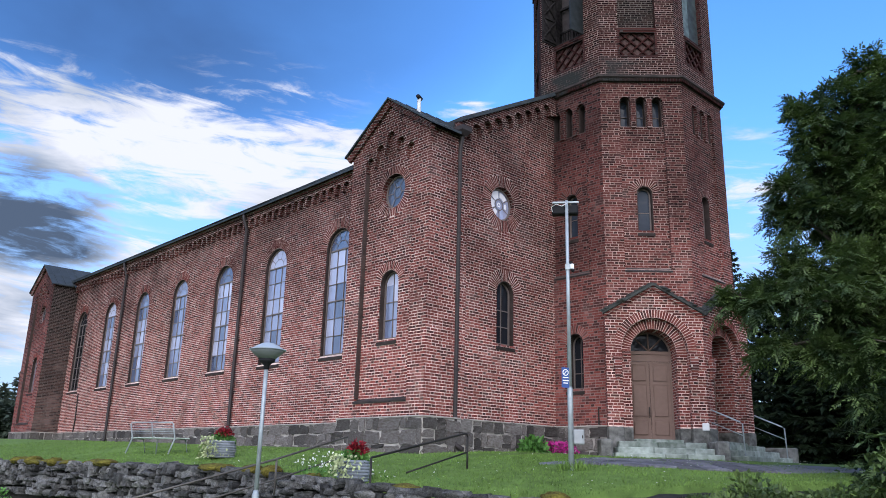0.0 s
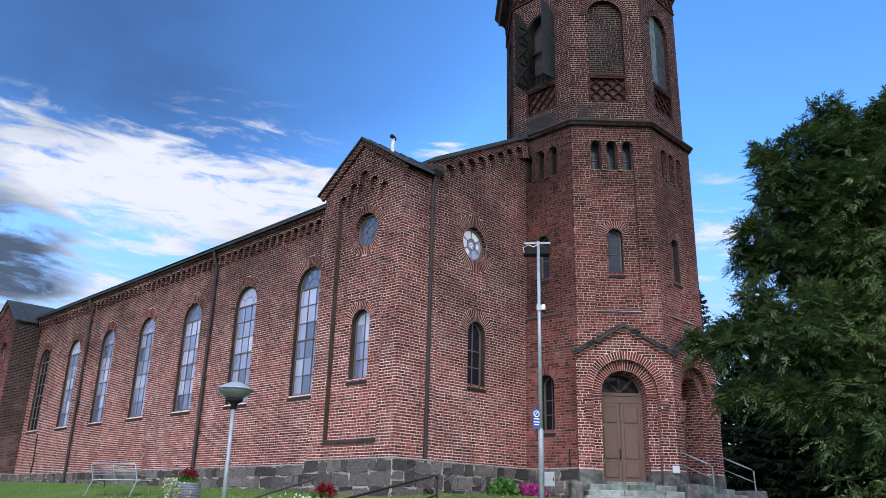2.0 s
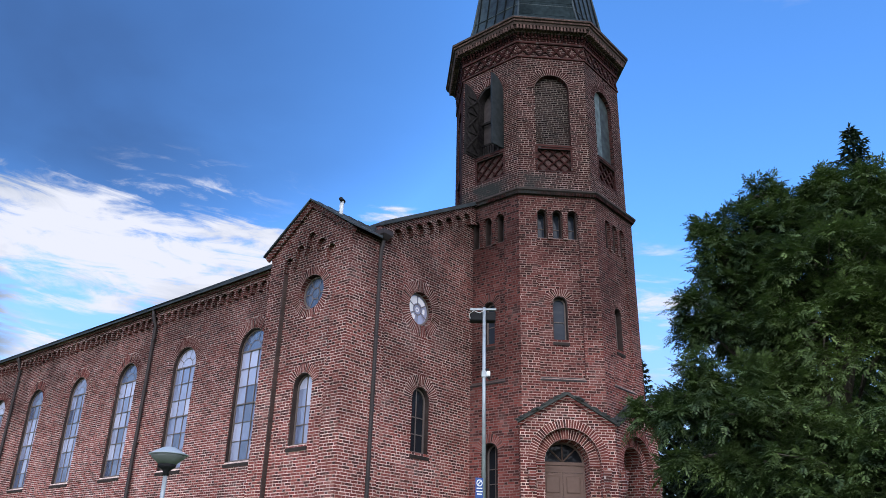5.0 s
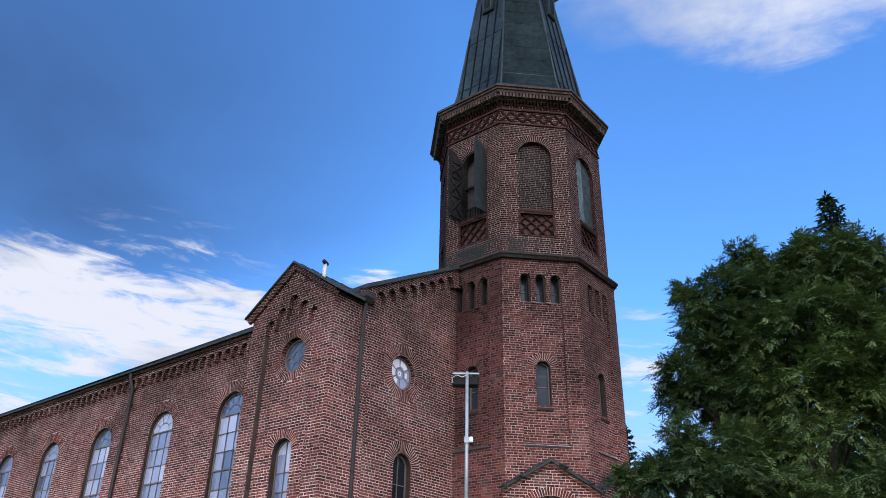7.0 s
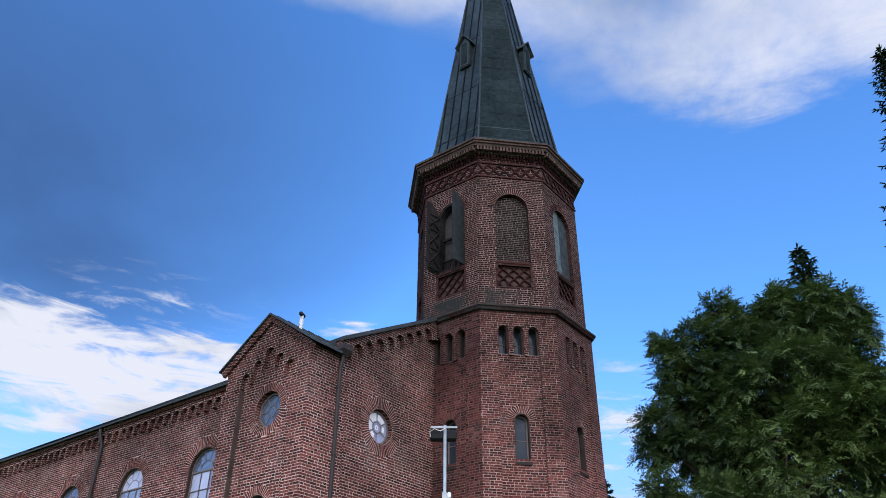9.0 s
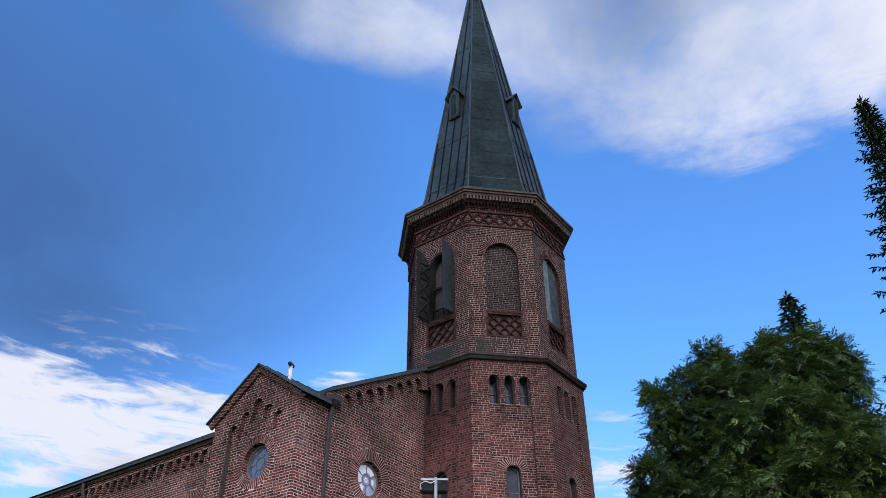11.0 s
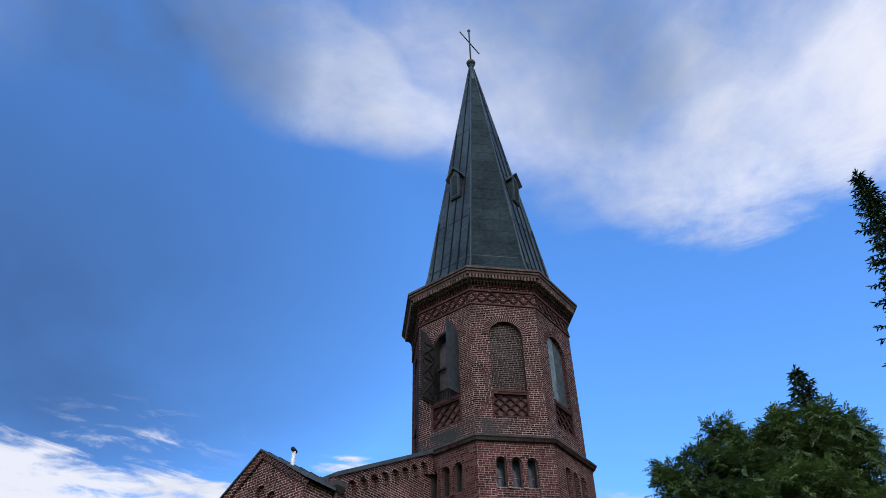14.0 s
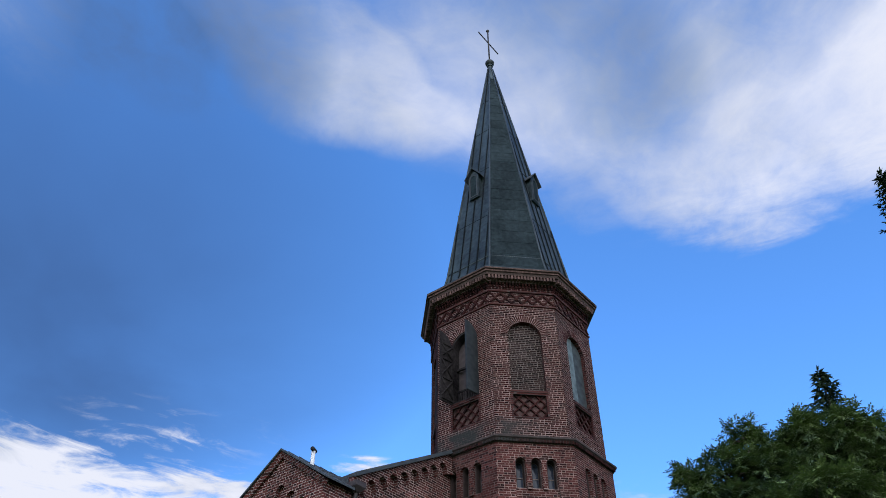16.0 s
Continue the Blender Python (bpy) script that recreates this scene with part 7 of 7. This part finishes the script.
def bench(p, facing):
    """Tubular steel bench; x along its length, y the way it faces."""
    m = Matrix.Translation(p) @ Matrix.Rotation(facing, 4, "Z")
    b = thing("bench", tuple(p), "pale green slatted bench on a bent steel tube frame", "bench")
    PLACED[b] = Matrix.Translation(p)
    pale = material("pale_green_paint", (0.42, 0.50, 0.44), 0.6, vary=0.15)
    for s in (-0.82, 0.82):
        part("side_frame", tube("side_frame", [(s, -0.42, 0.0), (s, -0.22, 0.44), (s, -0.27, 0.60), (s, -0.34, 0.84), (s * 0.94, -0.35, 0.88)], 0.022, M_GALV, 7), b, m=m)
        part("front_leg", tube("front_leg", [(s, 0.34, 0.0), (s, 0.22, 0.42), (s, -0.22, 0.43)], 0.022, M_GALV, 7), b, m=m)
    part("top_rail", tube("top_rail", [(-0.78, -0.35, 0.88), (0.78, -0.35, 0.88)], 0.022, M_GALV, 7), b, m=m)
    part("middle_leg", tube("middle_leg", [(0, -0.35, 0.88), (0, -0.25, 0.5), (0, -0.05, 0.43), (0, -0.05, 0.0)], 0.016, M_GALV, 6), b, m=m)
    for k in range(5):
        y = -0.2 + k * 0.105
        part("seat_slat", boxes_mesh("seat_slat", [(-0.9, 0.9, y, y + 0.085, 0.435, 0.462)], pale, 0.006), b, m=m)
    for k in range(6):
        z = 0.58 + k * 0.045
        y = -0.25 - (z - 0.58) * 0.28
        part("back_wire", tube("back_wire", [(-0.82, y, z), (0.82, y, z)], 0.007, M_GALV, 5), b, m=m)


bench(on_lawn(-24.3, 25.0), radians(-69))

M_RUST = material("weathered_steel", (0.10, 0.09, 0.08), 0.6, 0.4, vary=0.3)
# stair rails and stone steps through the wall


def handrail(name, top_pts, posts, low_pts, mat, label):
    r = thing(name, tuple(Vector(posts[0][0])), label, "handrail", "handrails of the garden stair")
    part("rail", tube("rail", top_pts, 0.021, mat, 8), r)
    for a, b in posts:
        part("post", tube("post", [a, b], 0.021, mat, 8), r)
    part("lower_rail", tube("lower_rail", low_pts, 0.017, mat, 8), r)


ea, eb = polar(-38.7, 14.6, 1.72), polar(-45.4, 16.5, 2.27)
handrail("handrail", [ea + Vector((0, 0, -0.05)), ea, ea + (eb - ea) * 0.96 + Vector((0, 0, 0.0)), eb + Vector((0, 0, -0.01)), eb + Vector((0.03, 0.0, -0.08))],
         [(Vector((ea.x, ea.y, lawn_z(ea.x, ea.y) - 0.1)), ea), (Vector((eb.x + 0.03, eb.y, lawn_z(eb.x, eb.y) - 0.1)), eb + Vector((0.03, 0, -0.07)))],
         [polar(-41.2, 15.3, 1.47), eb + Vector((0.02, 0, -0.38))], M_IRON, "dark iron handrail beside the garden stair")
fa, fb, fc2 = Vector((4.0, 13.2, 0.55)), Vector((8.43, 13.4, 1.66)), Vector((10.2, 13.55, 2.15))
handrail("handrail", [fa, fb, fc2], [(Vector((8.43, 13.4, 1.0)), fb), (Vector((10.2, 13.55, 1.3)), fc2), (Vector((5.4, 13.27, -0.05)), Vector((5.4, 13.27, 0.9)))],
         [fa - Vector((0, 0, 0.38)), fb - Vector((0, 0, 0.38)), fc2 - Vector((0, 0, 0.38))], M_RUST, "weathered steel handrail beside the garden stair")
stair = thing("garden_stair", (8.0, 12.6, 0.0), "worn stone steps up through the retaining wall", "stairs")
for k in range(5):
    part("step", boxes_mesh("step", [(5.6 + k * 0.42, 6.1 + k * 0.42, 12.0, 13.2, -0.1, 0.17 * (k + 1))], M_ROCK, 0.02), stair)

# ---- park lamp ----
lp = polar(-30.95, 12.5)
lamp_post = thing("park_lamp", tuple(lp), "park lamp with a grey mushroom head on a galvanised pole", "street lamp")
part("pole_base", tube("pole_base", [(lp.x, lp.y, -0.1), (lp.x, lp.y, 1.12), (lp.x, lp.y, 1.19)], 0.055, M_GALV, 12, [0.054, 0.054, 0.033]), lamp_post)
part("pole", tube("pole", [(lp.x, lp.y, 1.15), (lp.x, lp.y, 3.02)], 0.032, M_GALV, 12), lamp_post)
part("neck", turned("neck", [(0.045, 2.98), (0.045, 3.04), (0.07, 3.07), (0.12, 3.10), (0.13, 3.14)], M_BLACK, 16, 0, (lp.x, lp.y), True), lamp_post)
part("diffuser", turned("diffuser", [(0.12, 3.14), (0.24, 3.24), (0.262, 3.28)], material("frosted_shade", (0.17, 0.18, 0.19), 0.4, vary=0.2), 28, 0, (lp.x, lp.y), True), lamp_post)
part("shade", turned("shade", [(0.285, 3.275), (0.285, 3.285), (0.25, 3.30), (0.16, 3.35), (0.09, 3.385), (0.02, 3.40)], material("grey_shade_paint", (0.30, 0.34, 0.38), 0.35, vary=0.15), 28, 0, (lp.x, lp.y), True), lamp_post)

# ---- floodlight mast ----
mp = on_lawn(-52.75, 16.0)
mast = thing("floodlight_mast", tuple(mp), "galvanised floodlight mast with sign and cabinet on the lawn", "lamp post")
part("mast_foot", tube("mast_foot", [(mp.x, mp.y, mp.z - 0.2), (mp.x, mp.y, 3.14), (mp.x, mp.y, 3.2)], 0.06, M_GALV, 12, [0.056, 0.056, 0.04]), mast)
part("pole", tube("pole", [(mp.x, mp.y, 3.15), (mp.x, mp.y, 7.12)], 0.042, M_GALV, 12, [0.041, 0.033]), mast)
fm = Matrix.Translation((mp.x, mp.y, 0)) @ Matrix.Rotation(radians(-52.75), 4, "Z")
part("cross_bracket", boxes_mesh("cross_bracket", [(-0.30, 0.26, -0.02, 0.02, 7.06, 7.10)], M_GALV, 0.005), mast, m=fm)
for x in (-0.17, 0.10):
    fl = part("floodlight", boxes_mesh("floodlight", [(x - 0.145, x + 0.145, -0.02, 0.20, 6.84, 7.02)], M_BLACK, 0.02), mast, m=fm @ Matrix.Translation((0, 0.04, 0)))
    part("floodlight_rim", boxes_mesh("floodlight_rim", [(x - 0.15, x + 0.15, 0.0, 0.22, 6.99, 7.0)], M_IRON), fl, m=fm @ Matrix.Translation((0, 0.04, 0.03)))
part("cable", tube("cable", [(0.0, -0.05, 7.04), (-0.1, -0.07, 6.98), (-0.22, -0.06, 7.03), (-0.32, -0.04, 6.97), (-0.30, -0.05, 6.86)], 0.009, M_WHITE, 5), mast, m=fm)
part("pole_clamp", boxes_mesh("pole_clamp", [(-0.05, 0.05, -0.05, 0.05, 5.60, 5.72)], M_GALV), mast, m=fm)
cm = part("security_camera", boxes_mesh("security_camera", [(0.05, 0.13, -0.07, 0.03, 5.60, 5.72)], M_WHITE, 0.02), mast, "small white security camera", m=fm)
part("camera_arm", boxes_mesh("camera_arm", [(0.03, 0.10, -0.02, 0.02, 5.72, 5.78)], M_BLACK), cm, m=fm)
part("lens_dome", turned("lens_dome", [(0.045, 5.60), (0.04, 5.57), (0.02, 5.545)], M_BLACK, 12, 0, (0.10, -0.03), True), cm, m=fm)
M_BLUE = material("blue_sign_enamel", (0.03, 0.07, 0.22), 0.4, vary=0.05)
sm = fm @ Matrix.Translation((-0.085, -0.065, 0)) @ Matrix.Rotation(radians(25), 4, "Z")
sign = part("sign", boxes_mesh("sign", [(-0.085, 0.085, -0.006, 0.0, 3.17, 3.57)], M_BLUE), mast, "blue sign plate with a white ring", m=sm)
part("sign_ring", mesh_of("sign_ring", *slab([circle(0, 3.47, 0.065), circle(0, 3.47, 0.048)], 0.002, 0.009), M_WHITE), sign, m=sm @ Matrix(((1, 0, 0, 0), (0, 0, -1, 0), (0, 1, 0, 0), (0, 0, 0, 1))))
for z, w in ((3.36, 0.06), (3.30, 0.065), (3.25, 0.05)):
    part("sign_bar", boxes_mesh("sign_bar", [(-w, w, -0.009, -0.006, z, z + 0.02)], M_WHITE), sign, m=sm)
part("sign_mark", tube("sign_mark", [(-0.03, -0.009, 3.44), (0.02, -0.009, 3.50)], 0.009, M_WHITE, 4), sign, m=sm)
M_CAB = material("grey_cabinet_paint", (0.28, 0.29, 0.30), 0.5, vary=0.15)
cab = part("cabinet", boxes_mesh("cabinet", [(0.05, 0.26, -0.10, 0.08, 2.08, 2.36)], M_CAB, 0.012), mast, "small grey-white cabinet", m=fm)
part("cabinet_door", boxes_mesh("cabinet_door", [(0.065, 0.245, -0.108, -0.10, 2.10, 2.34)], M_CAB, 0.003), cab, m=fm)
part("cabinet_latch", boxes_mesh("cabinet_latch", [(0.215, 0.235, -0.116, -0.108, 2.19, 2.25)], M_IRON), cab, m=fm)

# ---- rails and junction box at the side porch ----
fC = tower_face("C", AP)
for u in (-1.30, 1.30):
    r = thing("entrance_rail", tuple(fC.m @ Vector((u, 1.9, 1.2))), "galvanised handrail beside the entrance steps", "handrail", "entrance rails")
    g = [fC.m @ Vector(p) for p in ((u, 3.30, 0.05), (u, 3.25, 0.15), (u, 2.95, 0.86), (u, 2.90, 0.93), (u, 1.85, 0.96))]
    part("rail", tube("rail", g, 0.02, M_GALV, 8), r)
    part("lower_rail", tube("lower_rail", [fC.m @ Vector(p) for p in ((u, 2.95, 0.05), (u, 2.58, 0.95))], 0.015, M_GALV, 6), r)
part("junction_box", boxes_mesh("junction_box", [(1.18, 1.36, 2.72, 2.92, 0.05, 0.13)], M_WHITE, 0.01), church, "small white junction box", m=tower_face("B", AP).m)
